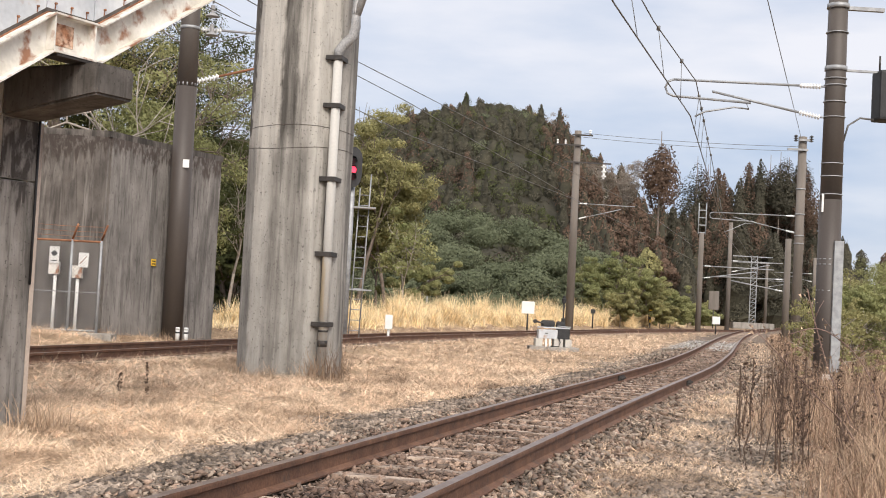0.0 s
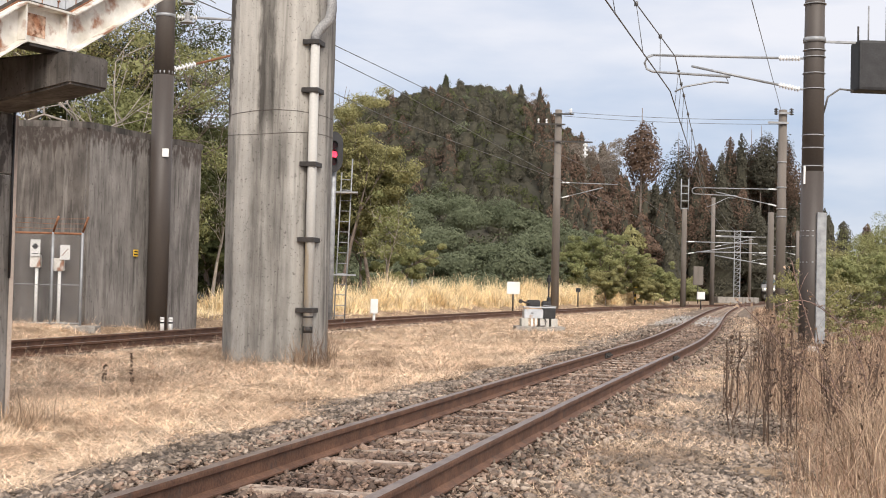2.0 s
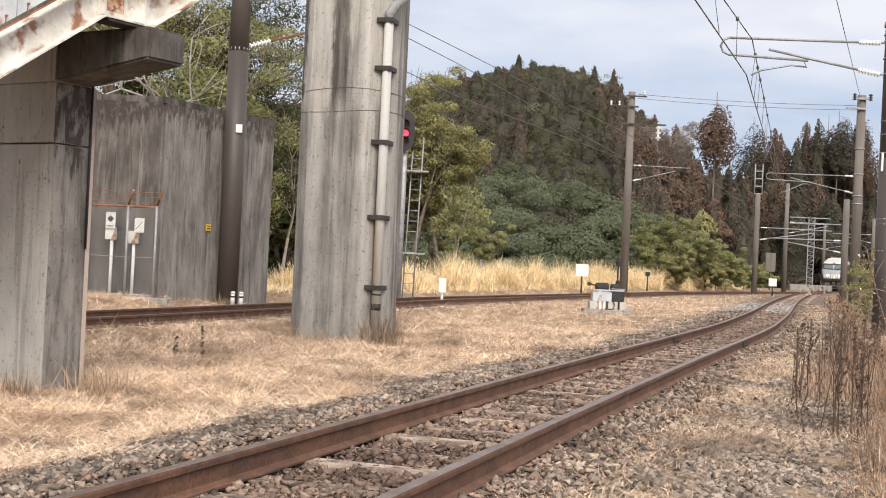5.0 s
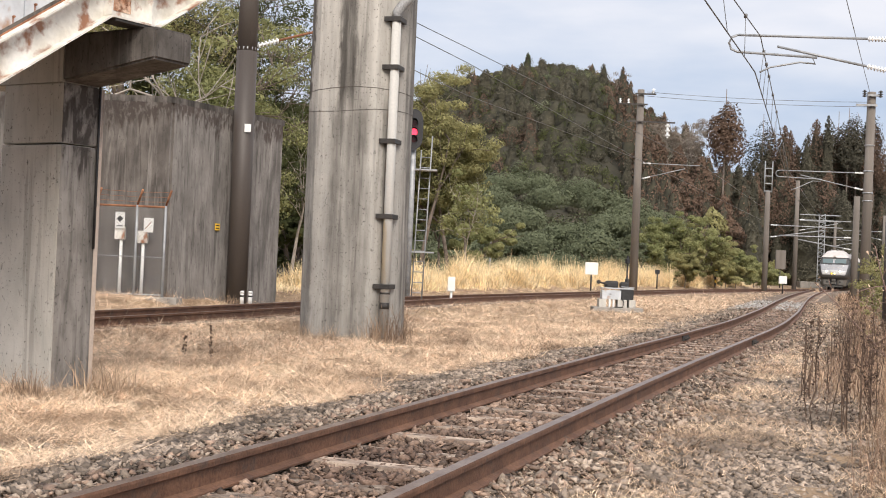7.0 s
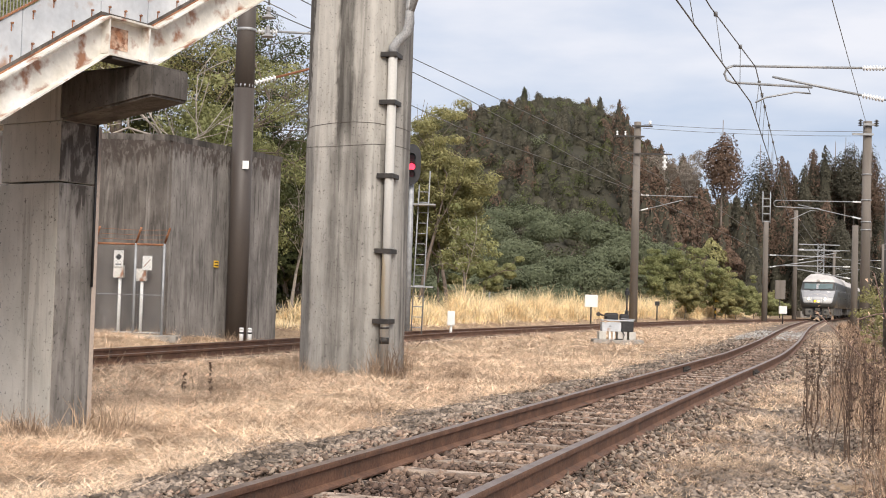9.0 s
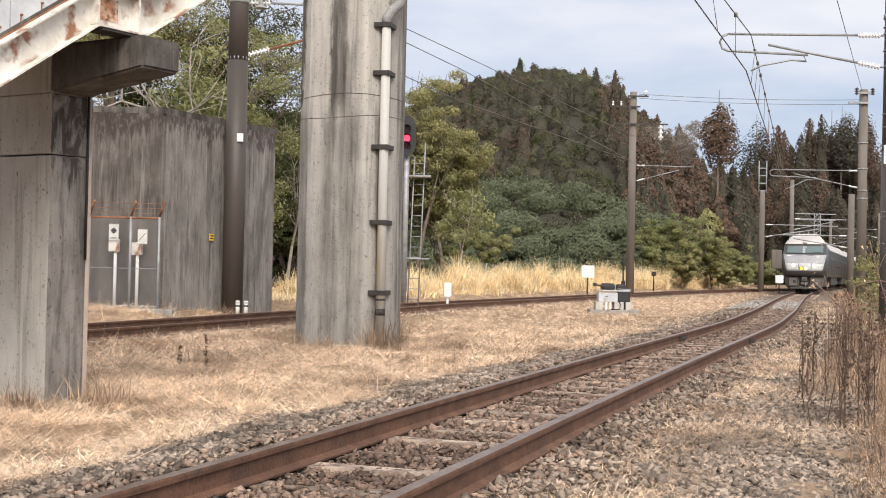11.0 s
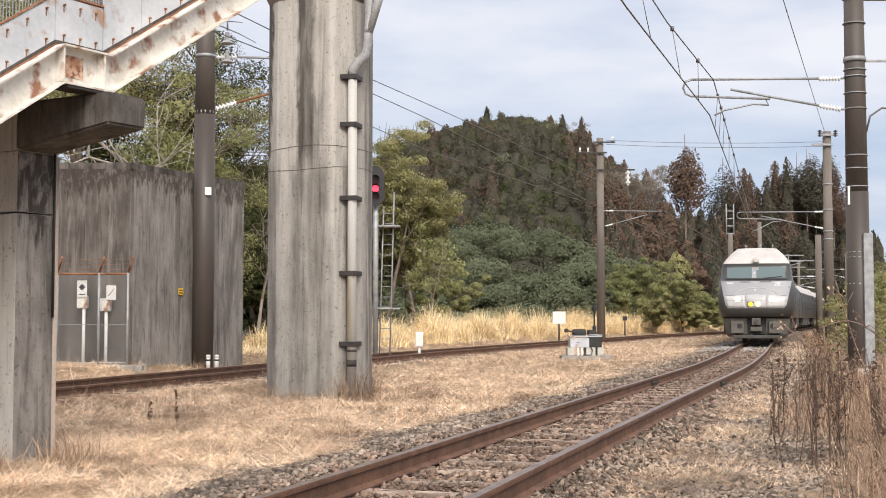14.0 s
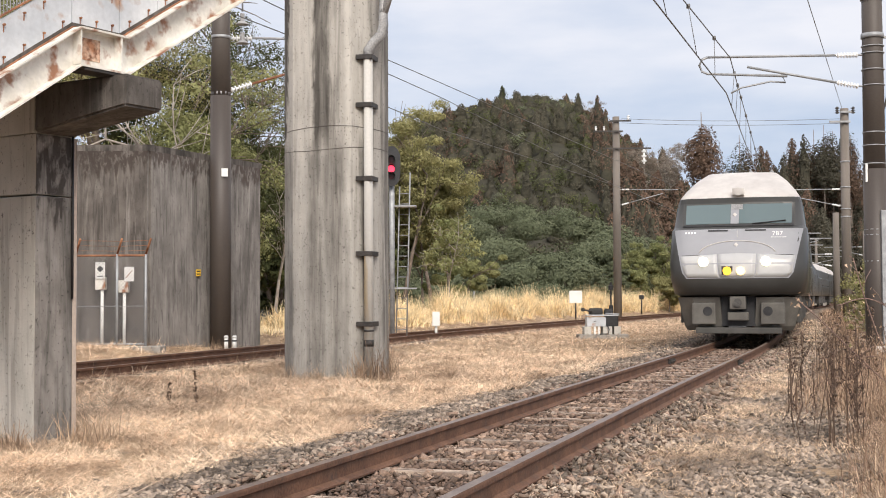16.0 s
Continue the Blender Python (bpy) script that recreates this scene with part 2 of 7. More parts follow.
M = dict(
    ground=surf("dry_ground", (0.20, 0.135, 0.085), (0.36, 0.255, 0.155), 0.7, 0.95, 0.8, fine=22, spots=(0.22, 0.17, 0.12), spot_at=0.66),
    bed=surf("ballast_bed", (0.11, 0.082, 0.062), (0.22, 0.165, 0.125), 2.0, 0.95, 1.0, fine=18, spots=(0.34, 0.25, 0.16), spot_at=0.6, bdist=0.05),
    stone=surf("ballast_stone", (0.125, 0.097, 0.075), (0.35, 0.28, 0.222), 1.5, 0.9, 0.4, fine=60, island=0.65),
    stone_rust=surf("rust_stained_ballast", (0.12, 0.078, 0.059), (0.30, 0.213, 0.16), 1.5, 0.9, 0.4, fine=60, island=0.6),
    rail=surf("rail_steel", (0.105, 0.052, 0.032), (0.18, 0.092, 0.055), 5, 0.7, 0.2, fine=50, spots=(0.09, 0.055, 0.04)),
    railtop=surf("rail_head", (0.22, 0.15, 0.12), (0.32, 0.24, 0.20), 6, 0.35, 0.05, metal=0.6, fine=60),
    sleeper=surf("old_sleeper", (0.18, 0.13, 0.10), (0.44, 0.35, 0.28), 6, 0.9, 0.5, fine=45, each=0.35, spots=(0.10, 0.075, 0.06)),
    straw=surf("dry_grass", (0.60, 0.43, 0.30), (0.88, 0.69, 0.505), 0.9, 0.8, 0, fine=9, island=0.55, spots=(0.34, 0.24, 0.165), spot_at=0.55),
    gold=surf("tall_dry_grass", (0.76, 0.57, 0.31), (0.95, 0.80, 0.52), 0.5, 0.8, 0, fine=3, island=0.3),
    reed=surf("reed", (0.255, 0.175, 0.12), (0.52, 0.38, 0.26), 0.9, 0.85, 0, fine=4, island=0.45),
    russet=surf("russet_weed", (0.20, 0.125, 0.085), (0.34, 0.22, 0.15), 0.9, 0.85, 0, fine=4, island=0.45),
    stalk=surf("dead_stalk", (0.09, 0.058, 0.042), (0.165, 0.11, 0.075), 4, 0.9, 0, fine=20, island=0.4),
    conc=concrete("weathered_concrete", (0.27, 0.25, 0.225), (0.38, 0.355, 0.32), (0.12, 0.105, 0.092), (0.45, 0.42, 0.38), 0.58, 0.62, 0.8),
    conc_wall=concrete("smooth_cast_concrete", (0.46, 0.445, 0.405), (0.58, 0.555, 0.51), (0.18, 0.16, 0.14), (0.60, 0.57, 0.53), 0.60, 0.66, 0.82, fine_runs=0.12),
    conc_pier=concrete("streaked_pier_concrete", (0.27, 0.255, 0.23), (0.38, 0.36, 0.325), (0.045, 0.040, 0.035), (0.57, 0.545, 0.50), 0.68, 0.64, 0.82, 0.8, 0.14,
                       bands=((0.947, 0.322), 0.865, 3.85, (
                           ((0, .30), (.08, .36), (.12, .62), (.16, .92), (.20, .72), (.27, .40), (.42, .44), (.50, .34), (.57, .55), (.62, .95), (.67, .85), (.71, .42), (.76, .40), (.84, .80), (.90, .62), (.95, .34), (1, .25)),
                           ((0, .0), (.03, .02), (.05, .78), (.27, .72), (.31, .12), (.41, .16), (.47, .55), (.55, .60), (.60, .95), (.66, .60), (.72, .85), (.80, .62), (.90, .58), (.95, .32), (1, .25))))),
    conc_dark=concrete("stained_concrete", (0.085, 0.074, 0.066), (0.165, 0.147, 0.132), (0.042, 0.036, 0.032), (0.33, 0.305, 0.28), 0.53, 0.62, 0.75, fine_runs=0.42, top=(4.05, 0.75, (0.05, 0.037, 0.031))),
    # same stained concrete, paler for the side that catches the light
    conc_lit_side=concrete("lit_side_stained_concrete", (0.17, 0.156, 0.143), (0.29, 0.268, 0.247), (0.07, 0.062, 0.056), (0.42, 0.395, 0.365), 0.54, 0.58, 0.78, fine_runs=0.45, top=(4.05, 0.65, (0.06, 0.043, 0.036))),
    # drip stains on a darker base, the tone of the shaded side
    conc_stair=concrete("drip_stained_shaded_concrete", (0.20, 0.183, 0.165), (0.33, 0.305, 0.28), (0.055, 0.047, 0.041), (0.46, 0.43, 0.40), 0.50, 0.60, 0.78, 0.5, 0.4, top=(2.30, 1.2, (0.04, 0.032, 0.028))),
    conc_black=concrete("blackened_concrete", (0.075, 0.066, 0.058), (0.17, 0.152, 0.138), (0.018, 0.016, 0.014), (0.25, 0.228, 0.205), 0.50, 0.62, 0.65, 0.5, 0.25),
    lit_edge=surf("lit_edge_tan", (0.40, 0.32, 0.26), (0.54, 0.45, 0.38), 2.5, 0.85, 0.2, fine=40, streak=0.9, spots=(0.05, 0.04, 0.035), spot_at=0.62, grain=0.12),
    pale_stone=surf("pale_gravel", (0.30, 0.285, 0.27), (0.50, 0.48, 0.45), 1.5, 0.9, 0.4, fine=60, island=0.4),
    dock=surf("dead_dock_seed", (0.055, 0.034, 0.026), (0.11, 0.07, 0.052), 6, 0.9, 0, fine=30, island=0.5),
    bramble=surf("bramble_bark", (0.16, 0.10, 0.085), (0.24, 0.16, 0.13), 5, 0.7, 0, fine=30),
    conc_pole=surf("pole_concrete", (0.135, 0.117, 0.10), (0.205, 0.18, 0.157), 2, 0.85, 0.1, fine=40, streak=0.85, grain=0.1),
    brown_pole=surf("brown_pole_paint", (0.080, 0.067, 0.058), (0.122, 0.104, 0.091), 2, 0.6, 0.05, fine=30, streak=0.9, grain=0.06),
    brown_low=surf("brown_pole_dark", (0.060, 0.049, 0.043), (0.088, 0.072, 0.062), 2, 0.55, 0.05, fine=30, streak=0.9, grain=0.06),
    galv=surf("galvanised_steel", (0.27, 0.28, 0.29), (0.39, 0.40, 0.41), 8, 0.55, 0.03, metal=0.3, fine=60, grain=0.1),
    dark_steel=surf("dark_steel", (0.04, 0.037, 0.035), (0.07, 0.062, 0.056), 8, 0.6, 0.1, metal=0.3),
    white_paint=surf("rusting_white_paint", (0.62, 0.585, 0.51), (0.84, 0.82, 0.77), 3.6, 0.45, 0.05, fine=25, spots=(0.33, 0.16, 0.09), spot_at=0.585, grain=0.08),
    grey_paint=surf("chalky_grey_paint", (0.47, 0.495, 0.525), (0.62, 0.64, 0.66), 2.5, 0.5, 0.03, fine=25, spots=(0.38, 0.25, 0.18), spot_at=0.615, grain=0.06),
    rust=surf("rust", (0.20, 0.085, 0.045), (0.36, 0.17, 0.09), 7, 0.9, 0.4, fine=50),
    peeled=surf("peeling_rusty_paint", (0.42, 0.20, 0.11), (0.66, 0.50, 0.38), 9, 0.8, 0.3, fine=40, spots=(0.20, 0.08, 0.04), spot_at=0.56),
    white=surf("white_enamel", (0.74, 0.74, 0.72), (0.82, 0.82, 0.80), 4, 0.5, 0.0, grain=0.04),
    porcelain=surf("porcelain", (0.80, 0.82, 0.82), (0.9, 0.9, 0.9), 4, 0.2, 0.0),
    black=surf("matt_black", (0.018, 0.018, 0.02), (0.03, 0.03, 0.032), 5, 0.6, 0.0),
    yellow=surf("yellow_plate", (0.75, 0.45, 0.04), (0.85, 0.55, 0.06), 6, 0.5, 0.0),
    wire=surf("cable", (0.10, 0.098, 0.095), (0.15, 0.147, 0.143), 5, 0.5, 0.0),
    pipe=surf("pale_pipe", (0.40, 0.385, 0.35), (0.56, 0.545, 0.51), 2.0, 0.6, 0.0, streak=0.93, spots=(0.55, 0.42, 0.22), spot_at=0.62, grain=0.05),
    elbow=surf("grey_pipe", (0.25, 0.25, 0.25), (0.33, 0.33, 0.33), 4, 0.5, 0.0),
    red_lamp=surf("red_signal_lamp", (0.6, 0.02, 0.05), (0.6, 0.02, 0.05), 4, 0.4, 0.0, emit=((1.0, 0.05, 0.10), 2.0)),
    dark_lamp=surf("dark_lens", (0.05, 0.012, 0.015), (0.08, 0.02, 0.02), 4, 0.2, 0.0),
    amber=surf("amber_lamp", (0.8, 0.5, 0.02), (0.8, 0.5, 0.02), 4, 0.4, 0.0, emit=((1.0, 0.62, 0.04), 0.9)),
    lamp_warm=surf("lit_warm_lamp", (0.9, 0.7, 0.4), (0.9, 0.7, 0.4), 4, 0.4, 0.0, emit=((1.0, 0.66, 0.2), 2.0)),
    lamp_lit=surf("lit_headlamp", (0.9, 0.9, 0.8), (0.9, 0.9, 0.8), 4, 0.4, 0.0, emit=((1.0, 0.90, 0.58), 2.4)),
    body=surf("dark_grey_metallic", (0.058, 0.058, 0.056), (0.072, 0.072, 0.069), 0.8, 0.35, 0.0, metal=0.1, fine=8, grain=0.03),
    silver=surf("silver_metallic", (0.31, 0.315, 0.335), (0.345, 0.35, 0.37), 0.8, 0.45, 0.0, fine=8, grain=0.02, spec=0.4),
    cover=surf("lamp_cover_silver", (0.46, 0.46, 0.46), (0.52, 0.52, 0.51), 0.8, 0.25, 0.0, fine=8, grain=0.02),
    roofp=surf("train_roof", (0.50, 0.47, 0.45), (0.60, 0.57, 0.54), 1.5, 0.6, 0.0, fine=8, grain=0.05),
    under=surf("underframe", (0.05, 0.048, 0.045), (0.085, 0.08, 0.075), 4, 0.8, 0.1),
    skirt=surf("skirt_grey", (0.055, 0.053, 0.048), (0.078, 0.075, 0.068), 3, 0.6, 0.0, grain=0.05),
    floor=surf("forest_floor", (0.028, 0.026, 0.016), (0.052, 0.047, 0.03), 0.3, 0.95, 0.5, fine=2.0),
    crown_shade=surf("inner_twigs_and_shade", (0.036, 0.035, 0.023), (0.064, 0.058, 0.038), 0.4, 0.95, 0, fine=3.0),
    skirt_plate=surf("dusty_skirt_grey", (0.095, 0.089, 0.079), (0.145, 0.136, 0.12), 3, 0.6, 0.0, grain=0.08),
    bark=surf("bark", (0.13, 0.10, 0.08), (0.22, 0.18, 0.15), 4, 0.95, 0.3),
    pale_bark=surf("bare_twigs", (0.30, 0.26, 0.22), (0.42, 0.38, 0.33), 4, 0.95, 0.0, island=0.3),
)


def leafy(name, c1, c2, scale=0.15, k=0.22):
    """Leaves let part of the light through."""
    m = surf(name, c1, c2, scale, 0.7, 0, fine=1.5, island=k, spec=0.2, grain=0.2)
    n, l = m.node_tree.nodes, m.node_tree.links
    b, thin, mx = n["Principled BSDF"], n.new("ShaderNodeBsdfTranslucent"), n.new("ShaderNodeMixShader")
    l.new(b.inputs["Base Color"].links[0].from_socket, thin.inputs["Color"])
    mx.inputs[0].default_value = 0.25
    l.new(b.outputs[0], mx.inputs[1])
    l.new(thin.outputs[0], mx.inputs[2])
    l.new(mx.outputs[0], n["Material Output"].inputs["Surface"])
    return m


LEAF = dict(
    cedar=leafy("cedar_green", (0.070, 0.067, 0.049), (0.118, 0.107, 0.077), 0.05),
    cedar_red=leafy("cedar_winter_red", (0.128, 0.086, 0.062), (0.190, 0.126, 0.089), 0.06),
    hill=leafy("hill_green", (0.062, 0.072, 0.032), (0.108, 0.118, 0.05), 0.04),
    oak=leafy("evergreen_oak", (0.106, 0.124, 0.071), (0.191, 0.209, 0.127), 0.07),
    bright=leafy("light_green", (0.198, 0.214, 0.090), (0.342, 0.338, 0.156), 0.3),
    willow=leafy("yellow_green", (0.228, 0.218, 0.094), (0.372, 0.348, 0.162), 0.3),
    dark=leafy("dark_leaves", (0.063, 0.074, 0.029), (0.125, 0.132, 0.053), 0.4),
    far=leafy("far_wood", (0.216, 0.180, 0.144), (0.312, 0.264, 0.216), 0.05),
)

glass = bpy.data.materials.new("tinted_windscreen")
glass.use_nodes = True
_g = glass.node_tree.nodes["Principled BSDF"]
_g.inputs["Base Color"].default_value = (0.11, 0.155, 0.16, 1)
_g.inputs["Roughness"].default_value = 0.08
_g.inputs["Specular IOR Level"].default_value = 0.9
_g.inputs["Coat Weight"].default_value = 0.6


# ---- mesh helpers ----
def link(name, me, mats, parent=None, label=""):
    for m in (mats if isinstance(mats, (list, tuple)) else [mats]):
        me.materials.append(m)
    ob = new(name, me)
    if parent is not None:
        ob.parent = parent
    if label:
        ob["label"] = label
    return ob


def part(name, bm, mats, parent=None, label="", smooth=False):
    me = bpy.data.meshes.new(name)
    bmesh.ops.recalc_face_normals(bm, faces=bm.faces)
    bm.to_mesh(me)
    bm.free()
    if smooth:
        me.polygons.foreach_set("use_smooth", [True] * len(me.polygons))
    return link(name, me, mats, parent, label)


def raw(name, verts, faces, mats, parent=None, label="", smooth=False):
    """A mesh from numpy arrays; faces all of one size."""
    verts, faces = np.asarray(verts, "f"), np.asarray(faces, "i")
    me = bpy.data.meshes.new(name)
    k = faces.shape[1]
    me.vertices.add(len(verts))
    me.vertices.foreach_set("co", verts.ravel())
    me.loops.add(faces.size)
    me.loops.foreach_set("vertex_index", faces.ravel())
    me.polygons.add(len(faces))
    me.polygons.foreach_set("loop_start", np.arange(0, faces.size, k, dtype="i"))
    me.update(calc_edges=True)
    me.validate()
    if smooth:
        me.polygons.foreach_set("use_smooth", np.ones(len(faces), dtype=bool))
    return link(name, me, mats, parent, label)


def thing(name, at, label, category, group="", rz=0.0):
    ob = new(name)
    ob.matrix_basis = pose(*at, 0, 0, rz)
    return tagged(ob, label, category, group)


def box(bm, x0, x1, y0, y1, z0, z1, bevel=0.0, m=None, mat=0):
    vs = [bm.verts.new((x, y, z)) for z in (z0, z1) for x, y in ((x0, y0), (x1, y0), (x1, y1), (x0, y1))]
    fs = [bm.faces.new([vs[i] for i in f]) for f in ((3, 2, 1, 0), (4, 5, 6, 7), (0, 1, 5, 4), (1, 2, 6, 5), (2, 3, 7, 6), (3, 0, 4, 7))]
    for f in fs:
        f.material_index = mat
    if m is not None:
        bmesh.ops.transform(bm, matrix=m, verts=vs)
    if bevel:
        es = list({e for f in fs for e in f.edges})
        bmesh.ops.bevel(bm, geom=es, offset=bevel, segments=2, affect="EDGES", profile=0.7)
    return bm


def tube(bm, a, b, r0, r1=None, n=8, caps=True, mat=0):
    a, b = Vector(a), Vector(b)
    r1 = r0 if r1 is None else r1
    q = (b - a).to_track_quat("Z", "Y")
    rings = []
    for p, r in ((a, r0), (b, r1)):
        rings.append([bm.verts.new(p + q @ Vector((r * math.cos(2 * math.pi * i / n), r * math.sin(2 * math.pi * i / n), 0))) for i in range(n)])
    for i in range(n):
        f = bm.faces.new((rings[0][i], rings[0][(i + 1) % n], rings[1][(i + 1) % n], rings[1][i]))
        f.material_index, f.smooth = mat, True
    if caps:
        bm.faces.new(rings[0][::-1]).material_index = mat
        bm.faces.new(rings[1]).material_index = mat
    return bm


def line(bm, pts, r, n=6, mat=0):
    """A bent rod through the points, in one piece."""
    pts = [Vector(p) for p in pts]
    rings = []
    for i, p in enumerate(pts):
        a, b = pts[max(i - 1, 0)], pts[min(i + 1, len(pts) - 1)]
        q = (b - a).to_track_quat("Z", "Y")
        rings.append([p + q @ Vector((r * math.cos(2 * math.pi * k / n), r * math.sin(2 * math.pi * k / n), 0)) for k in range(n)])
    loft(bm, rings, mat=mat, smooth=True)
    return bm


def loft(bm, rings, closed=True, caps=True, mat=0, smooth=False):
    vr = [[bm.verts.new(p) for p in r] for r in rings]
    n = len(vr[0])
    for r0, r1 in zip(vr, vr[1:]):
        for i in range(n if closed else n - 1):
            f = bm.faces.new((r0[i], r0[(i + 1) % n], r1[(i + 1) % n], r1[i]))
            f.material_index, f.smooth = mat, smooth
    if caps and closed:
        bm.faces.new(vr[0][::-1]).material_index = mat
        bm.faces.new(vr[-1]).material_index = mat
    return vr


B = bmesh.new

# ---- the lines of the two tracks ----
MAIN = np.array([(-6.0, -10), (-2.65, 0), (-0.67, 6.1), (1.48, 12.7), (6.25, 26.8), (9.6, 38), (14.4, 54.8), (17.65, 66), (21.0, 77.2), (29.6, 105.2),
                 (37.6, 127.6), (47.4, 155.6), (55.2, 178), (63, 200), (76, 235), (95, 285), (120, 350)])
SIDE = np.array([(-14.1, -10), (-8.3, 10), (-5.9, 18.2), (-3.7, 25.5), (-0.55, 37), (5.1, 52.1), (13.1, 73.4), (24.8, 99), (32.6, 114.5)])


def smooth_line(pts):
    ys = np.arange(pts[0, 1], pts[-1, 1], 0.5)
    xs = np.interp(ys, pts[:, 1], pts[:, 0])
    k = np.hanning(25)
    k /= k.sum()
    pad = np.concatenate([xs[0] + (xs[1] - xs[0]) * np.arange(-12, 0), xs, xs[-1] + (xs[-1] - xs[-2]) * np.arange(1, 13)])
    return np.stack([np.convolve(pad, k, "valid"), ys], 1)


MAINL, SIDEL = smooth_line(MAIN), smooth_line(SIDE)


def main_x(y):
    return np.interp(y, MAINL[:, 1], MAINL[:, 0])


def side_x(y):
    return np.interp(y, SIDEL[:, 1], SIDEL[:, 0])


def sstep(a, b, x):
    t = np.clip((x - a) / (b - a), 0, 1)
    return t * t * (3 - 2 * t)


def ground_z(x, y):
    """Height of the ground: trackbeds, the verge beyond the side track, the fall to the right of the main line."""
    x, y = np.asarray(x, float), np.asarray(y, float)
    d, e = (x - main_x(y)) * 0.957, (x - side_x(y)) * 0.95
    z = np.full(np.broadcast(x, y).shape, -0.26)
    z = z - 0.34 * sstep(2.4, 4.5, d) + 0.9 * sstep(7, 16, d) + 2.5 * sstep(14, 60, d)
    left = np.where(y < 112, sstep(-1.2, -3.0, e), 0)
    z = z + left * (0.30 + 0.35 * sstep(30, 60, y) * sstep(-2, -5, e)) - 1.2 * sstep(-9, -22, e) * sstep(34, 60, y)
    z = z + sstep(2.3, 1.45, np.abs(d)) * 0.075 - sstep(1.15, 1.0, np.abs(d)) * 0.015
    z = z + sstep(1.9, 1.3, np.abs(e)) * 0.06 * (y < 112)
    return z



# ---- ground ----
def axis(*spans):
    out = []
    for a, b, s in spans:
        out += list(np.arange(a, b, s))
    return np.array(out + [spans[-1][1]])


def build_ground():
    xs = axis((-2500, -300, 200), (-300, -60, 20), (-60, -12, 2), (-12, 14, 0.22), (14, 60, 1.2), (60, 300, 15), (300, 2500, 200))
    ys = axis((-600, -40, 60), (-40, 2, 3), (2, 40, 0.22), (40, 130, 1.0), (130, 400, 10), (400, 3000, 200))
    X, Y = np.meshgrid(xs, ys)
    Z = ground_z(X, Y)
    rng = np.random.default_rng(3)
    Z = Z + rng.normal(0, 0.012, Z.shape) * (np.abs(X) < 14) * (Y < 40)
    n = len(xs)
    i = np.arange(len(ys) - 1)[:, None] * n + np.arange(n - 1)[None]
    F = np.stack([i, i + 1, i + n + 1, i + n], -1).reshape(-1, 4)
    V = np.stack([X, Y, Z], -1).reshape(-1, 3)
    ob = raw("ground", V, F, [M["ground"], M["bed"]], smooth=True)
    c = V[F].mean(1)
    wob = np.array([noise.noise((a * 0.7, b * 0.7, 0)) for a, b in c[:, :2]]) * 0.45
    d, e = (c[:, 0] - main_x(c[:, 1])) * 0.957, (c[:, 0] - side_x(c[:, 1])) * 0.95
    bed = ((d > -2.15 + wob) & (d < 2.1 + wob)) | ((np.abs(e) < 1.0 + wob * 0.4) & (c[:, 1] < 112))
    ob.data.polygons.foreach_set("material_index", bed.astype("i"))
    return tagged(ob, "dry straw-coloured ground with stony trackbeds", "ground", kind="structure")


build_ground()

# ---- tracks ----
RAIL = [(-0.032, 0.0), (0.032, 0.0), (0.034, -0.012), (0.032, -0.035), (0.010, -0.047), (0.009, -0.125), (0.062, -0.142), (0.062, -0.153),
        (-0.062, -0.153), (-0.062, -0.142), (-0.009, -0.125), (-0.010, -0.047), (-0.032, -0.035), (-0.034, -0.012)]


def along(L, y0, y1, step):
    ys = np.arange(y0, y1 + 1e-6, step)
    xs = np.interp(ys, L[:, 1], L[:, 0])
    t = np.gradient(xs, ys)
    k = 1 / np.sqrt(1 + t * t)
    return xs, ys, k, t * k          # point, then the across direction (k, -t*k)


def rail_mesh(name, L, off, y0, y1, parent):
    xs, ys, c, s = along(L, y0, y1, 1.0)
    rings = [[(x + (off + u) * a, y - (off + u) * b, v) for u, v in RAIL] for x, y, a, b in zip(xs, ys, c, s)]
    bm = B()
    vr = loft(bm, rings)
    for f in bm.faces:
        f.normal_update()
        f.material_index = 1 if abs(f.normal.z) > 0.9 and f.calc_center_median().z > -0.01 else 0
    return part(name, bm, [M["rail"], M["railtop"]], parent, "rust-brown steel rail with a worn bright head")


def track(name, L, y0, y1, label):
    root = tagged(new(name), label, "railway track", kind="structure")
    for off in (-0.566, 0.566):
        rail_mesh("rail", L, off, y0, y1, root)
    return root


def sleepers(L, y0, y1, root, step=0.6):
    bm = B()
    box(bm, -0.98, 0.98, -0.085, 0.085, -0.30, -0.155, 0.012)
    me = bpy.data.meshes.new("sleeper")
    bm.to_mesh(me)
    bm.free()
    me.materials.append(M["sleeper"])
    rng = random.Random(5)
    xs, ys, c, s = along(L, y0, y1, step)
    for x, y, a, b in zip(xs, ys, c, s):
        ob = new("sleeper", me)
        ob.parent = root
        ob.matrix_basis = pose(x + rng.uniform(-.02, .02), y, rng.uniform(-0.012, 0.006), rng.uniform(-1, 1), 0, -math.degrees(math.asin(b)) + rng.uniform(-1.2, 1.2))


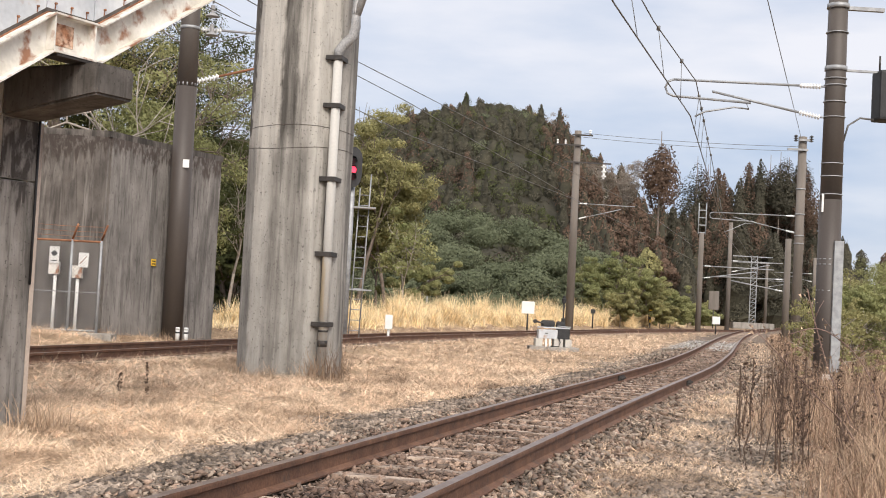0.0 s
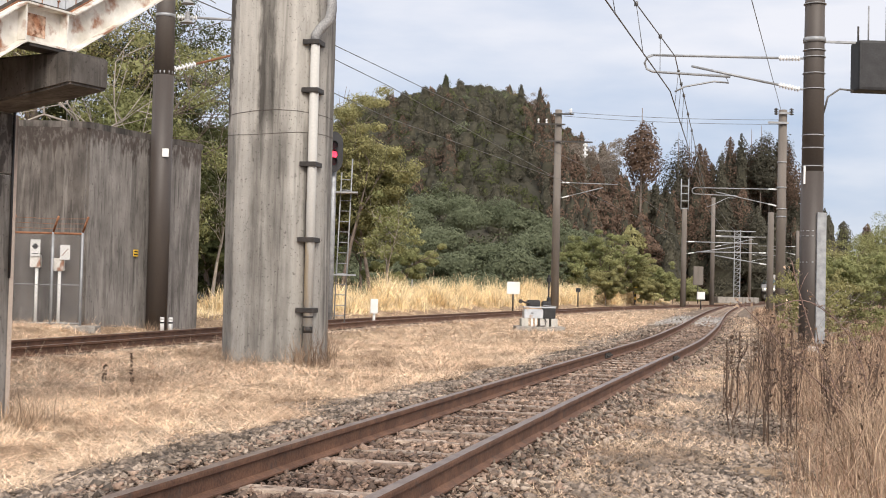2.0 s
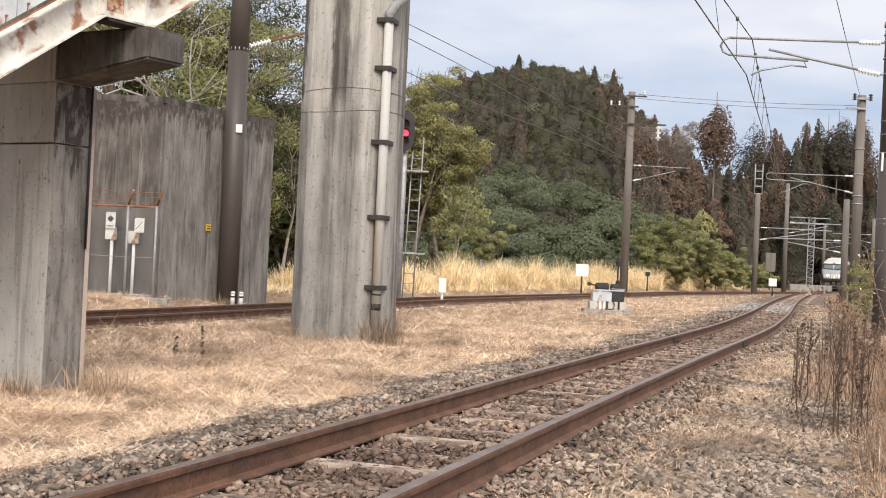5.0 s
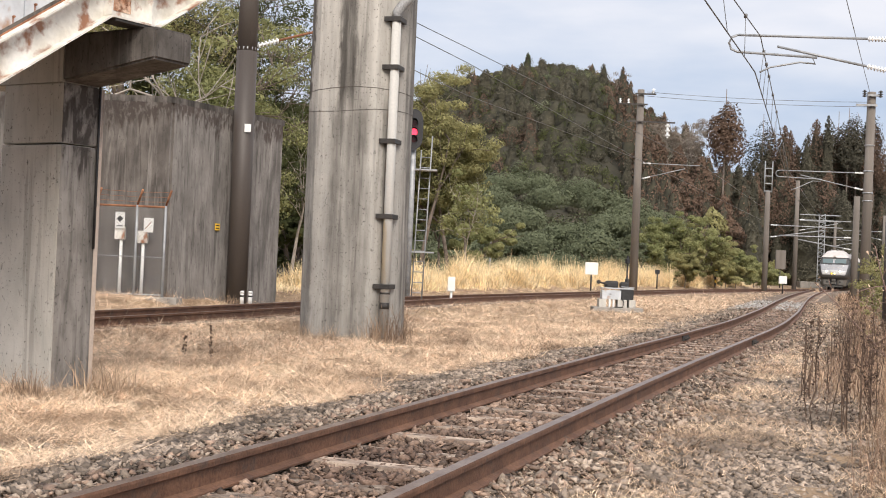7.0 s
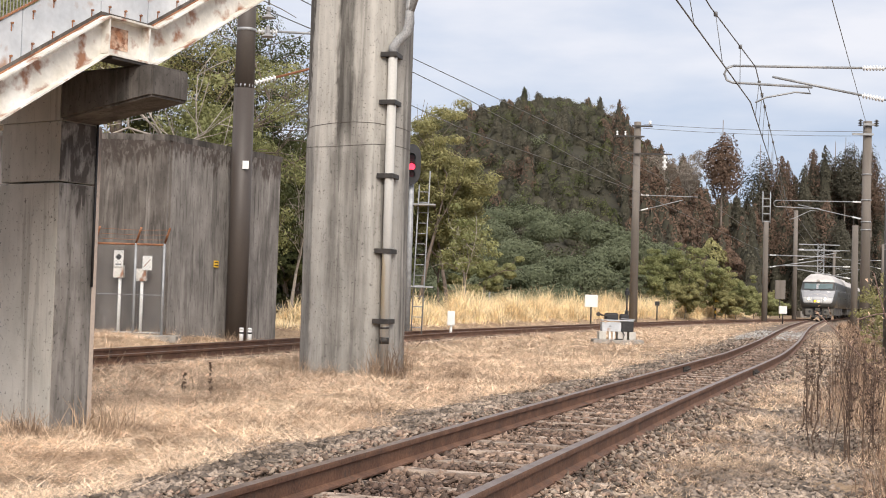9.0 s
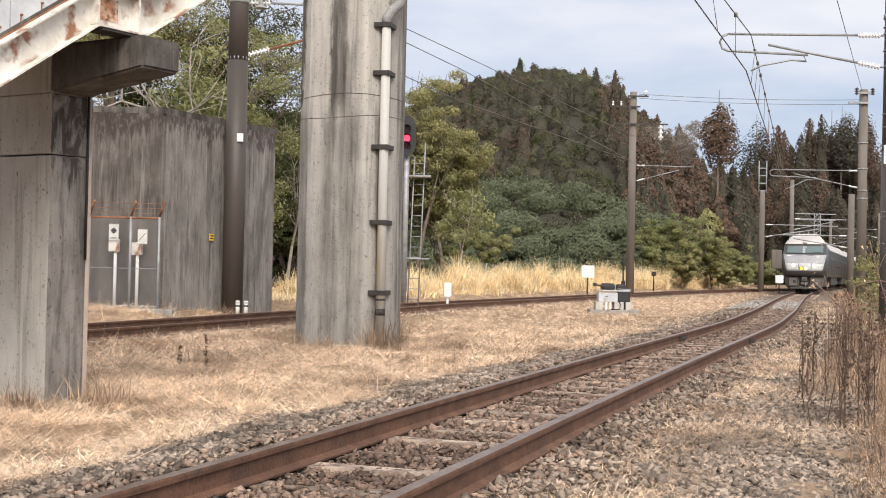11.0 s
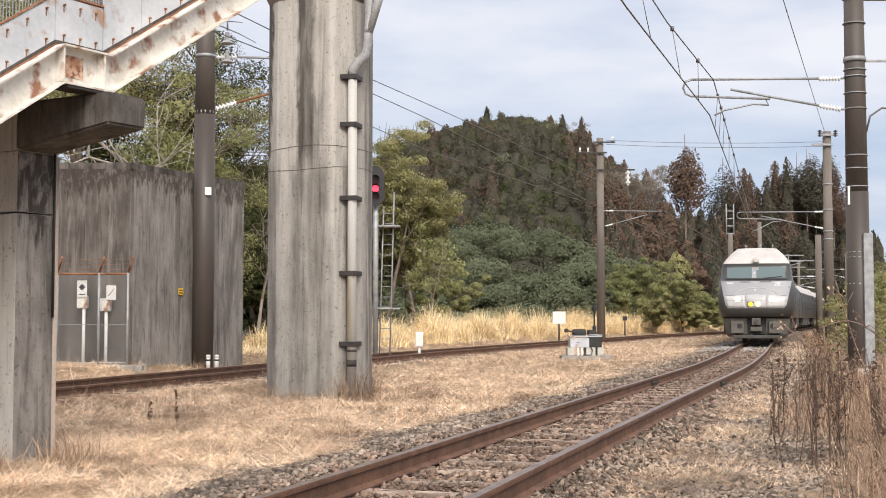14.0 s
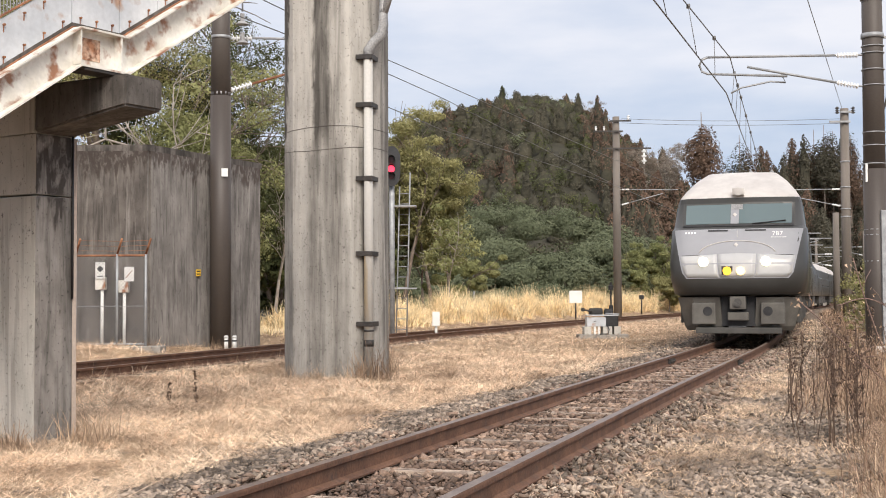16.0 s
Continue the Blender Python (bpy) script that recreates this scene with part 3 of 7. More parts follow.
def fishplate(L, off, y, root):
    xs, ys, c, s = along(L, y - 0.5, y + 0.5, 0.5)
    bm = B()
    for side in (-1, 1):
        box(bm, side * 0.024 - 0.014, side * 0.024 + 0.014, -0.28, 0.28, -0.125, -0.045, 0.004)
        for k in (-0.2, -0.07, 0.07, 0.2):
            tube(bm, (side * 0.035, k, -0.085), (side * 0.075, k, -0.085), 0.018, n=6)
    ob = part("fishplate", bm, M["dark_steel"], root, "dark bolted joint plate")
    ob.matrix_basis = pose(xs[1] + off * c[1], ys[1] - off * s[1], 0, 0, 0, -math.degrees(math.asin(s[1])))


main_track = track("railway_track", MAINL, -8, 330, "single railway track with rusty rails on timber sleepers")
side_track = track("railway_track", SIDEL, -8, 113, "rusty siding track half sunk in dry grass")
for off in (-0.566, 0.566):
    fishplate(MAINL, off, 21.2, main_track)


# ---- concrete pier of the footbridge ----
def rounded(w, d, r, n=7):
    """Outline of a rounded rectangle, w wide and d deep."""
    pts = []
    for cx, cy, a0 in ((w / 2 - r, d / 2 - r, 0), (-w / 2 + r, d / 2 - r, 90), (-w / 2 + r, -d / 2 + r, 180), (w / 2 - r, -d / 2 + r, 270)):
        for i in range(n):
            a = radians(a0 + 90 * i / (n - 1))
            pts.append((cx + r * math.cos(a), cy + r * math.sin(a)))
    return pts


def build_pier():
    root = thing("bridge_pier", (-1.70, 20.4, -0.3), "tall grey weather-streaked concrete footbridge pier", "bridge pier", rz=-14)
    o = rounded(1.60, 1.6, 0.62, 4)
    bm = B()
    loft(bm, [[(x, y, z) for x, y in o] for z in (-0.4, 1.5, 3.0, 4.6, 6.3)])
    part("shaft", bm, M["conc_pier"], root)
    bm = B()
    loft(bm, [[(x * k, y * k, z) for x, y in o] for z, k in ((6.3, 1.004), (6.5, 1.12), (6.9, 1.3), (7.3, 1.3))])
    part("cap", bm, M["conc"], root, smooth=True)
    for z0 in (3.62, 3.95):
        bm = B()
        ring = rounded(1.606, 1.606, 0.62, 4)
        loft(bm, [[(x, y, z + 0.03 * math.sin(3 * x + z0 * 5)) for x, y in ring] for z in (z0, z0 + 0.009)], caps=False)
        part("joint", bm, M["conc_dark"], root, "thin dark construction joint")
    # drain pipe
    px, py = 0.70, -0.62
    bm = B()
    tube(bm, (px + 0.02, py, 0.1), (px + 0.02, py, 5.05), 0.072, n=14)
    pipe = part("drain_pipe", bm, M["pipe"], root, "pale rust-streaked drain pipe")
    bm = B()
    line(bm, [(px + 0.02, py, 5.03), (px + 0.02, py, 5.16), (px + 0.10, py + 0.02, 5.28), (px + 0.22, py + 0.06, 5.42), (px + 0.25, py + 0.07, 5.56), (px + 0.25, py + 0.07, 6.5)], 0.08, 12)
    part("pipe_bend", bm, M["elbow"], root, "grey pipe bend", smooth=False)
    for z, h in ((0.55, 0.10), (0.78, 0.03)):
        part("pipe_band", tube(B(), (px + 0.02, py, z), (px + 0.02, py, z + h), 0.078, n=14), M["dark_steel"], root)
    part("upper_pipe", tube(B(), (px + 0.25, py + 0.07, 5.75), (px + 0.52, py + 0.15, 6.7), 0.07, n=12), M["elbow"], root, "slanting branch pipe")
    for z in (0.86, 1.95, 3.12, 4.27, 5.02):
        bm = B()
        box(bm, px - 0.16, px + 0.105, py - 0.085, py + 0.26, z, z + 0.075, 0.01)
        part("bracket", bm, M["dark_steel"], root, "black pipe bracket")


build_pier()


# ---- stair of the footbridge: wall pier, cross beam, steel stringers ----
UX, UY = 0.85, -0.53          # along the cross beam, towards the track
VX, VY = 0.53, 0.85           # up the stair
FR = Matrix(((VX, UX, 0, 0), (VY, UY, 0, 0), (0, 0, 1, 0), (0, 0, 0, 1)))     # local: x up the stair, y along the beam
STAIR_AT = (-3.50, 10.87, 0)


def build_stair():
    f = FR
    root = thing("stair_pier", STAIR_AT, "grey concrete stair pier with a stained cross beam", "bridge pier")
    bm = B()
    box(bm, 0.0, 0.42, -0.80, 0.0, -0.5, 1.90, 0.03, f)
    # end faces: drip stains, plus a darker base that paints the side shaded
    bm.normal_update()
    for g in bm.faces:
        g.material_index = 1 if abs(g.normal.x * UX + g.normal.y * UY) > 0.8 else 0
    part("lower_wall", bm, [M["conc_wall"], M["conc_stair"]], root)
    bm = B()
    box(bm, 0.01, 0.41, -0.79, -0.01, 1.912, 2.438, 0.02, f)
    # end faces darker here too, stains and side shade in one material
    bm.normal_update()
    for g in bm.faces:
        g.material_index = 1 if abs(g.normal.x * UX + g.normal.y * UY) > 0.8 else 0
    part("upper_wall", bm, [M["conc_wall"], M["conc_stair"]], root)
    bm = B()
    prof = [(-2.2, 2.60), (-1.2, 2.44), (-0.02, 2.44), (-0.02, 2.845), (-2.2, 2.845)]
    loft(bm, [[f @ Vector((x, y, z)) for y, z in prof] for x in (0.0, 0.42)])
    part("haunch", bm, M["conc_wall"], root)
    bm = B()
    prof = [(-0.02, 2.44), (1.08, 2.585), (1.08, 2.85), (-0.02, 2.85)]
    loft(bm, [[f @ Vector((x, y, z)) for y, z in prof] for x in (-0.006, 0.426)])
    bmesh.ops.bevel(bm, geom=bm.edges[:], offset=0.02, segments=2, affect="EDGES")
    part("cross_beam", bm, M["conc_black"], root, "blackened concrete cross beam")
    # added strip: pale tan colour stands for the lit far edge of the wall
    bm = B()
    box(bm, 0.424, 0.475, -0.10, -0.012, -0.4, 2.435, 0.012, f)
    part("edge_strip", bm, M["lit_edge"], root, "dark-spotted tan strip added as the lit far edge of the wall")
    bm = B()
    tube(bm, f @ Vector((0.40, 0.012, 1.0)), f @ Vector((0.40, 0.012, 2.45)), 0.012, n=8)
    part("cable", bm, M["black"], root, "thin black cable")

    stair = thing("stair", STAIR_AT, "white rust-streaked steel stair with grey side panels", "stairs")
    # lower edge of the stringers along the stair
    prof = [(-3.6, 0.735), (-0.336, 2.89), (0.178, 2.89), (4.4, 5.55)]
    px, pz = [p[0] for p in prof], [p[1] for p in prof]
    D = 0.29

    def strip(bm, y0, y1, lo, hi):
        loft(bm, [[f @ Vector((x, y0, z + lo)), f @ Vector((x, y1, z + lo)), f @ Vector((x, y1, z + hi)), f @ Vector((x, y0, z + hi))] for x, z in prof])
    for yy in (0.83, -1.05):
        bm = B()
        strip(bm, yy - 0.008, yy + 0.008, 0.0, D)
        web = part("stringer", bm, M["white_paint"], stair, "white channel stringer with rust stains")
        for lo in (-0.016, D):
            bm = B()
            strip(bm, yy - 0.01, yy + 0.11, lo, lo + 0.016)
            part("flange", bm, M["white_paint"], web)
        for x in (-0.336, 0.10):
            bm = B()
            box(bm, x - 0.008, x + 0.008, yy + 0.008, yy + 0.10, 2.89, 2.89 + D, 0, f)
            part("stiffener", bm, M["white_paint"], web)
        bm = B()
        box(bm, -0.30, 0.12, yy - 0.10, yy + 0.10, 2.85, 2.875, 0.005, f)
        part("bearing", bm, M["dark_steel"], web)
    bm = B()
    box(bm, -0.30, -0.06, 0.839, 0.843, 2.95, 3.13, 0, f)
    part("rust_patch", bm, M["peeled"], stair, "rusted bare plate")
    bm = B()
    strip(bm, -1.05, 0.82, D + 0.02, D + 0.06)
    part("deck", bm, M["conc_dark"], stair)
    # side panels with bolts
    cuts = [-3.6, -2.7, -1.9, -1.1, -0.336, 0.178, 0.62, 1.2, 1.8, 2.6, 3.4, 4.4]
    for xa, xb in zip(cuts, cuts[1:]):
        za, zb = np.interp([xa, xb], px, pz)
        tall = 0.42 if xb < 0.3 else 0.95
        bm = B()
        loft(bm, [[f @ Vector((x, 0.80, z + D + 0.045)), f @ Vector((x, 0.815, z + D + 0.045)), f @ Vector((x, 0.815, z + D + tall)), f @ Vector((x, 0.80, z + D + tall))] for x, z in ((xa + 0.006, za), (xb - 0.006, zb))])
        p = part("side_panel", bm, M["grey_paint"], stair, "chalky grey steel side panel")
        n = max(2, round((xb - xa) / 0.2))
        for k in range(n):
            u = (k + 0.5) / n
            x, z = xa + (xb - xa) * u, za + (zb - za) * u
            for dz in (0.11, 0.36) if tall < 0.5 else (0.11,):
                bm = B()
                tube(bm, f @ Vector((x, 0.815, z + D + dz)), f @ Vector((x, 0.835, z + D + dz)), 0.010, n=6)
                box(bm, x - 0.005, x + 0.005, 0.8155, 0.818, z + D + dz - 0.06, z + D + dz - 0.005, 0, f)
                part("bolt", bm, M["rust"], p, "rusty bolt with a run mark")
    bm = B()
    strip(bm, 0.815, 0.832, D + 0.016, D + 0.030)
    part("rust_seam", bm, M["rust"], stair, "rusty lower seam of the panels")
    bm = B()
    loft(bm, [[f @ Vector((x, y, z + D + h)) for y, h in ((0.79, 0.43), (0.825, 0.43), (0.825, 0.445), (0.79, 0.445))] for x, z in prof[:3]])
    part("panel_rail", bm, M["rust"], stair, "rusty rail on the panels")
    bm = B()
    for k in range(120):
        x = -3.5 + k * 0.0305
        z = float(np.interp(x, px, pz))
        tube(bm, f @ Vector((x, 0.81, z + D + 0.44)), f @ Vector((x, 0.81, z + D + 1.15)), 0.005, n=4, caps=False)
    tagged(part("mesh_screen", bm, M["elbow"], stair, "grey wire screen"), kind="stuff")


build_stair()


# ---- concrete block building behind the siding, with its gate ----
def build_block():
    root = thing("concrete_block_house", (-6.16, 26.5, 0), "tall dark rain-streaked concrete block house", "building")
    a = math.atan2(3.8, 1.77)
    s, c = math.sin(a), math.cos(a)
    L = 4.25
    front = [(0, 0), (L * c, L * s), (L * c - 5, L * s + 0.4), (-5.5, 4.5), (-5.5, 0.0)]
    bm = B()
    loft(bm, [[(x, y, z) for x, y in front] for z in (-0.2, 4.12)])
    bmesh.ops.bevel(bm, geom=[e for e in bm.edges if abs(e.verts[0].co.z - e.verts[1].co.z) > 1], offset=0.05, segments=2, affect="EDGES")
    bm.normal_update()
    # light put into the colour: right face paler, front face darker
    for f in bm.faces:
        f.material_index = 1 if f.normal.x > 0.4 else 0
    part("wall", bm, [M["conc_dark"], M["conc_lit_side"]], root)
    bm = B()
    loft(bm, [[(x * 1.004, y * 1.004 - 0.004, z) for x, y in front] for z in (4.12, 4.25)])
    part("coping", bm, M["conc_black"], root, "darkened top edge")
    bm = B()
    box(bm, 0, 0.17, -0.004, 0.004, -0.075, 0.075, 0, Matrix.Translation((0.675, 1.45, 1.58)) @ pose(0, 0, 0, 0, 0, math.degrees(a)))
    pl = part("sign_plate", bm, M["yellow"], root, "small yellow warning plate")
    pl.location = (0.03, -0.014, 0)
    bm = B()
    for z in (1.55, 1.61):
        box(bm, 0.02, 0.15, -0.006, 0.006, z - 0.012, z + 0.012, 0, Matrix.Translation((0.675, 1.45, 0)) @ pose(0, 0, 0, 0, 0, math.degrees(a)))
    tx = part("bar", bm, M["black"], pl)

    gate = thing("wire_mesh_gate", (-6.85, 26.0, 0.0), "rusty framed chain-link gate with sloping barbed-wire arms", "gate")
    x0, x1, h = -0.70, 0.74, 1.93
    for x in (x0, 0.15, x1):
        bm = B()
        tube(bm, (x, 0, -0.1), (x, 0, h), 0.026, n=8)
        post = part("post", bm, M["galv"], gate)
        bm = B()
        tube(bm, (x, 0, h), (x + 0.16, -0.25, h + 0.30), 0.024, n=8)
        part("arm", bm, M["rust"], post, "rusty sloping arm")
    bm = B()
    tube(bm, (x0, 0, h - 0.03), (x1, 0, h - 0.03), 0.022, n=8)
    part("top_rail", bm, M["rust"], gate, "rusty top rail")
    for z in (0.08, 0.86):
        bm = B()
        tube(bm, (x0, 0, z), (x1, 0, z), 0.02 if z < 0.5 else 0.009, n=6)
        part("cross_rail", bm, M["galv"], gate)
    bm = B()
    st = 0.075
    k = x0 - 2.0
    while k < x1:
        for sg in (1, -1):
            za, zb = 0.08, h - 0.03
            xa, xb = (k, k + (zb - za)) if sg > 0 else (k + (zb - za), k)
            lo, hi = min(xa, xb), max(xa, xb)
            ca, cb = max(lo, x0), min(hi, x1)
            if cb - ca > 0.02:
                f = lambda x: za + (x - xa) * (zb - za) / (xb - xa)
                tube(bm, (ca, 0.01 * sg, f(ca)), (cb, 0.01 * sg, f(cb)), 0.0023, n=3, caps=False)
        k += st
    part("chain_link", bm, M["galv"], gate, "fine grey chain-link mesh")
    for i in range(3):
        u = (i + 0.7) / 3
        bm = B()
        line(bm, [(x0 + 0.16 * u, -0.25 * u, h + 0.30 * u), (0.15 + 0.16 * u, -0.25 * u, h + 0.29 * u - 0.01), (x1 + 0.16 * u, -0.25 * u, h + 0.30 * u)], 0.004, 4)
        part("barbed_wire", bm, M["rust"], gate)
    bm = B()
    box(bm, -0.9, 1.1, -0.25, 0.3, -0.12, 0.04, 0.02)
    part("kerb", bm, M["conc"], gate, "low concrete kerb")
    # two instrument boxes on white posts behind the mesh
    for x, zz, w in ((-0.22, 1.30, 0.13), (0.24, 1.24, 0.15)):
        b = thing("instrument_box", (-6.85 + x, 26.25, 0.0), "small grey instrument box on a white post", "junction box", "boxes behind the gate")
        bm = B()
        tube(bm, (0, 0, -0.1), (0, 0, zz), 0.035, n=8)
        part("post", bm, M["white"], b)
        bm = B()
        box(bm, -w, w * 0.6, -0.07, 0.07, zz - 0.10, zz + 0.16, 0.015)
        part("case", bm, M["white_paint"], b)
        bm = B()
        box(bm, -0.10, 0.10, -0.012, 0.0, 0, 0.34 if x < 0 else 0.30, 0.004)
        s_ = part("notice", bm, M["white"], b, "white enamel notice plate")
        s_.matrix_basis = pose(-0.02 if x < 0 else 0.12, -0.09, zz + 0.13)
        bm = B()
        if x < 0:
            box(bm, -0.05, 0.05, -0.016, -0.013, -0.05, 0.05, 0, pose(0, 0, 0.20, 0, 45, 0))
            box(bm, -0.06, 0.06, -0.016, -0.013, 0.04, 0.06)
            part("mark", bm, M["black"], s_, "black diamond mark")
        else:
            box(bm, -0.10, 0.10, -0.016, -0.013, -0.008, 0.008, 0, pose(0, 0, 0.15, 0, -50, 0))
            part("mark", bm, M["rust"], s_, "slanting red stroke")


build_block()


# ---- poles ----
def insulator(bm, a, b, r=0.055, n=7):
    a, b = Vector(a), Vector(b)
    q = (b - a).to_track_quat("Z", "Y")
    prof = [(0, r * 0.35)]
    for i in range(n):
        u = (i + 0.5) / n
        prof += [(u - 0.30 / n, r * 0.4), (u - 0.22 / n, r), (u + 0.1 / n, r * 0.85), (u + 0.2 / n, r * 0.4)]
    prof.append((1, r * 0.35))
    loft(bm, [[a.lerp(b, u) + q @ Vector((k * math.cos(t), k * math.sin(t), 0)) for t in np.linspace(0, 2 * math.pi, 10, endpoint=False)] for u, k in prof])


def bands(root, zs, r, mat="galv", h=0.05):
    for z in zs:
        bm = B()
        tube(bm, (0, 0, z - h / 2), (0, 0, z + h / 2), r, n=14)
        part("clamp", bm, M[mat], root)


def cantilever(root, to, top, low, tip_z, r=0.024, hook=True):
    """Bracket arm for the overhead line: from the pole towards 'to' (offset x, y)."""
    d = Vector((to[0], to[1], 0))
    u = d.normalized()
    P = lambda k, z: (u.x * k, u.y * k, z)
    Ld = d.length
    for z0, z1, k1 in ((top, top - 0.03, Ld), (low, top - 0.22, Ld * 0.76)):
        bm = B()
        s = Vector(P(0.28, z0))
        e = Vector(P(k1, z1))
        q = s.lerp(e, 0.42 / (e - s).length)
        insulator(bm, s, q)
        part("insulator", bm, M["porcelain"], root, "white ribbed insulator")
        bm = B()
        tube(bm, P(0.12, z0), s, 0.02, n=6)
        tube(bm, q, e, r, n=8)
        part("arm", bm, M["galv"], root, "grey steel tube")
    if hook:
        bm = B()
        pts = [P(Ld, top - 0.03)] + [P(Ld + 0.16 * math.sin(radians(a)), top - 0.03 - 0.16 * (1 - math.cos(radians(a)))) for a in (45, 90, 135, 180)]
        pts.append(P(Ld * 0.52, top - 0.40))
        line(bm, pts, r, 8)
        part("hook_arm", bm, M["galv"], root)
        bm = B()
        line(bm, [P(Ld * 0.66, top - 0.38), P(Ld * 0.55, top - 0.38), P(Ld * 0.53, top - 0.52), P(Ld * 0.62, top - 0.50), P(Ld * 0.80, tip_z + 0.10), P(Ld * 0.86, tip_z)], r * 0.8, 6)
        part("steady_arm", bm, M["galv"], root)


def pole(at, h, r0, r1, mat, label, name="catenary_pole", low=None, rz=0):
    root = thing(name, at, label, "utility pole")
    bm = B()
    if low:
        tube(bm, (0, 0, low[0]), (0, 0, h), r0, r1, n=20)
        part("shaft", bm, M[mat], root)
        bm = B()
        tube(bm, (0, 0, -0.4), (0, 0, low[0]), r0 + 0.012, r0 + 0.008, n=20)
        part("sleeve", bm, M[low[1]], root, "darker painted lower length")
    else:
        tube(bm, (0, 0, -0.4), (0, 0, h), r0, r1, n=20)
        part("shaft", bm, M[mat], root)
    return root


# nearest pole, right of the main line
p1 = pole((8.22, 24.0, -0.75), 8.6, 0.205, 0.180, "brown_pole", "tall brown concrete catenary pole with steel clamps", low=(4.15, "brown_low"))
bands(p1, (6.70, 7.92), 0.215, h=0.09)
bands(p1, (2.4, 2.9, 3.0, 4.25, 4.6, 4.85, 5.75, 6.05, 6.37, 6.5, 7.4), 0.2165, h=0.018)
cantilever(p1, (-3.15, -0.0), 6.34, 5.74, 5.62)
bm = B()
box(bm, 0.0, 0.9, -0.05, 0.05, 7.86, 7.93)
part("side_arm", bm, M["galv"], p1, "galvanised side arm")
bm = B()
box(bm, 0.0, 0.95, -0.03, 0.03, 6.66, 6.70)
part("side_arm", bm, M["galv"], p1, "galvanised side arm")
bm = B()
box(bm, 0.02, 0.20, -0.27, -0.20, 0.85, 3.35, 0.01)
part("cable_cover", bm, M["galv"], p1, "grey steel cable cover")
bm = B()
box(bm, -0.11, 0.10, -0.225, -0.205, 0.25, 0.80, 0.005)
pn = part("number_plate", bm, M["white"], p1, "white plate with dark bars")
bm = B()
for z in (0.42, 0.54, 0.66):
    box(bm, -0.07, 0.06, -0.229, -0.226, z - 0.035, z + 0.035)
part("bar", bm, M["black"], pn)
bm = B()
box(bm, -0.21, -0.17, -0.12, -0.09, 3.9, 4.25)
part("tag", bm, M["white"], p1)

# hanging equipment box on the arm of that pole
eq = thing("transformer_box", (9.28, 24.0, 5.0), "black hanging equipment case on a pole arm", "electrical box")
bm = B()
box(bm, -0.26, 0.6, -0.25, 0.25, -0.02, 0.95, 0.06)
part("case", bm, M["black"], eq)
bm = B()
tube(bm, (-0.2, 0, 0.95), (-0.2, 0, 1.25), 0.02, n=6)
part("bushing", bm, M["dark_steel"], eq)
bm = B()
line(bm, [(-0.28, 0, 0.0), (-0.55, 0, 0.02), (-0.78, 0, -0.14), (-0.86, 0, -0.45)], 0.02, 6)
part("cable", bm, M["wire"], eq)
bm = B()
tube(bm, (0.0, 0, 0.94), (0.0, 0, 1.66), 0.015, n=5)
tube(bm, (0.35, 0, 0.94), (0.35, 0, 1.66), 0.015, n=5)
part("hanger", bm, M["galv"], eq)

p2 = pole((20.4, 64.0, -0.2), 10.7, 0.25, 0.21, "conc_pole", "tall pale concrete catenary pole with a crossarm")
cantilever(p2, (-4.5, 0.0), 6.6, 5.75, 5.6)
for x0, x1, z in ((-0.85, 0.2, 9.95), (-0.3, 0.3, 10.45)):
    part("crossarm", box(B(), x0, x1, -0.33, -0.23, z, z + 0.1), M["galv"], p2)
bands(p2, (5.2, 5.6, 6.7, 8.0), 0.255, h=0.06)
for x in (-0.45, 0.35):
    bm = B()
    insulator(bm, (x, -0.3, 10.4), (x, -0.3, 10.75), 0.12, 3)
    part("insulator", bm, M["dark_steel"], p2)

p3 = pole((9.62, 70.0, 0.2), 10.8, 0.235, 0.19, "conc_pole", "tall grey concrete catenary pole beside the siding")
cantilever(p3, (3.4, 0.0), 6.75, 5.9, 6.0, hook=False)
for x0, x1, z in ((-1.3, 0.35, 9.92), (-0.35, 0.8, 10.5), (-0.75, 1.9, 8.97)):
    part("crossarm", box(B(), x0, x1, -0.3, -0.22, z, z + 0.08), M["dark_steel"], p3)
for x, za, zb, r_ in ((-1.15, 10.0, 10.25, 0.07), (-0.7, 10.0, 10.25, 0.07), (0.65, 10.58, 10.85, 0.1), (1.5, 8.95, 8.15, 0.15)):
    bm = B()
    insulator(bm, (x, -0.26, za), (x, -0.26, zb), r_, 3)
    part("insulator", bm, M["porcelain"], p3)

p4 = pole((-4.98, 28.3, 0.1), 8.3, 0.225, 0.195, "brown_pole", "dark brown steel pole in front of the block house", low=(5.45, "brown_low"))
bands(p4, (5.5, 6.78, 7.7), 0.225, h=0.07)
bm = B()
box(bm, 0.06, 0.20, -0.245, -0.235, 3.62, 3.80)
part("tag", bm, M["white"], p4, "small white tag")
d4 = Vector((0.93, 0.36, 0)).normalized()
for s, e in (((0.22, 5.6), (0.72, 5.78)), ((0.25, 6.78), (0.72, 6.82))):
    bm = B()
    insulator(bm, (d4.x * s[0], d4.y * s[0], s[1]), (d4.x * e[0], d4.y * e[0], e[1]), 0.07, 6)
    part("insulator", bm, M["porcelain"], p4)
for z0, z1, m in ((5.77, 6.55, "rust"), (6.82, 6.93, "galv")):
    part("arm", tube(B(), (d4.x * 0.7, d4.y * 0.7, z0), (d4.x * 3.0, d4.y * 3.0, z1), 0.028, n=8), M[m], p4, "bracket arm")
bm = B()
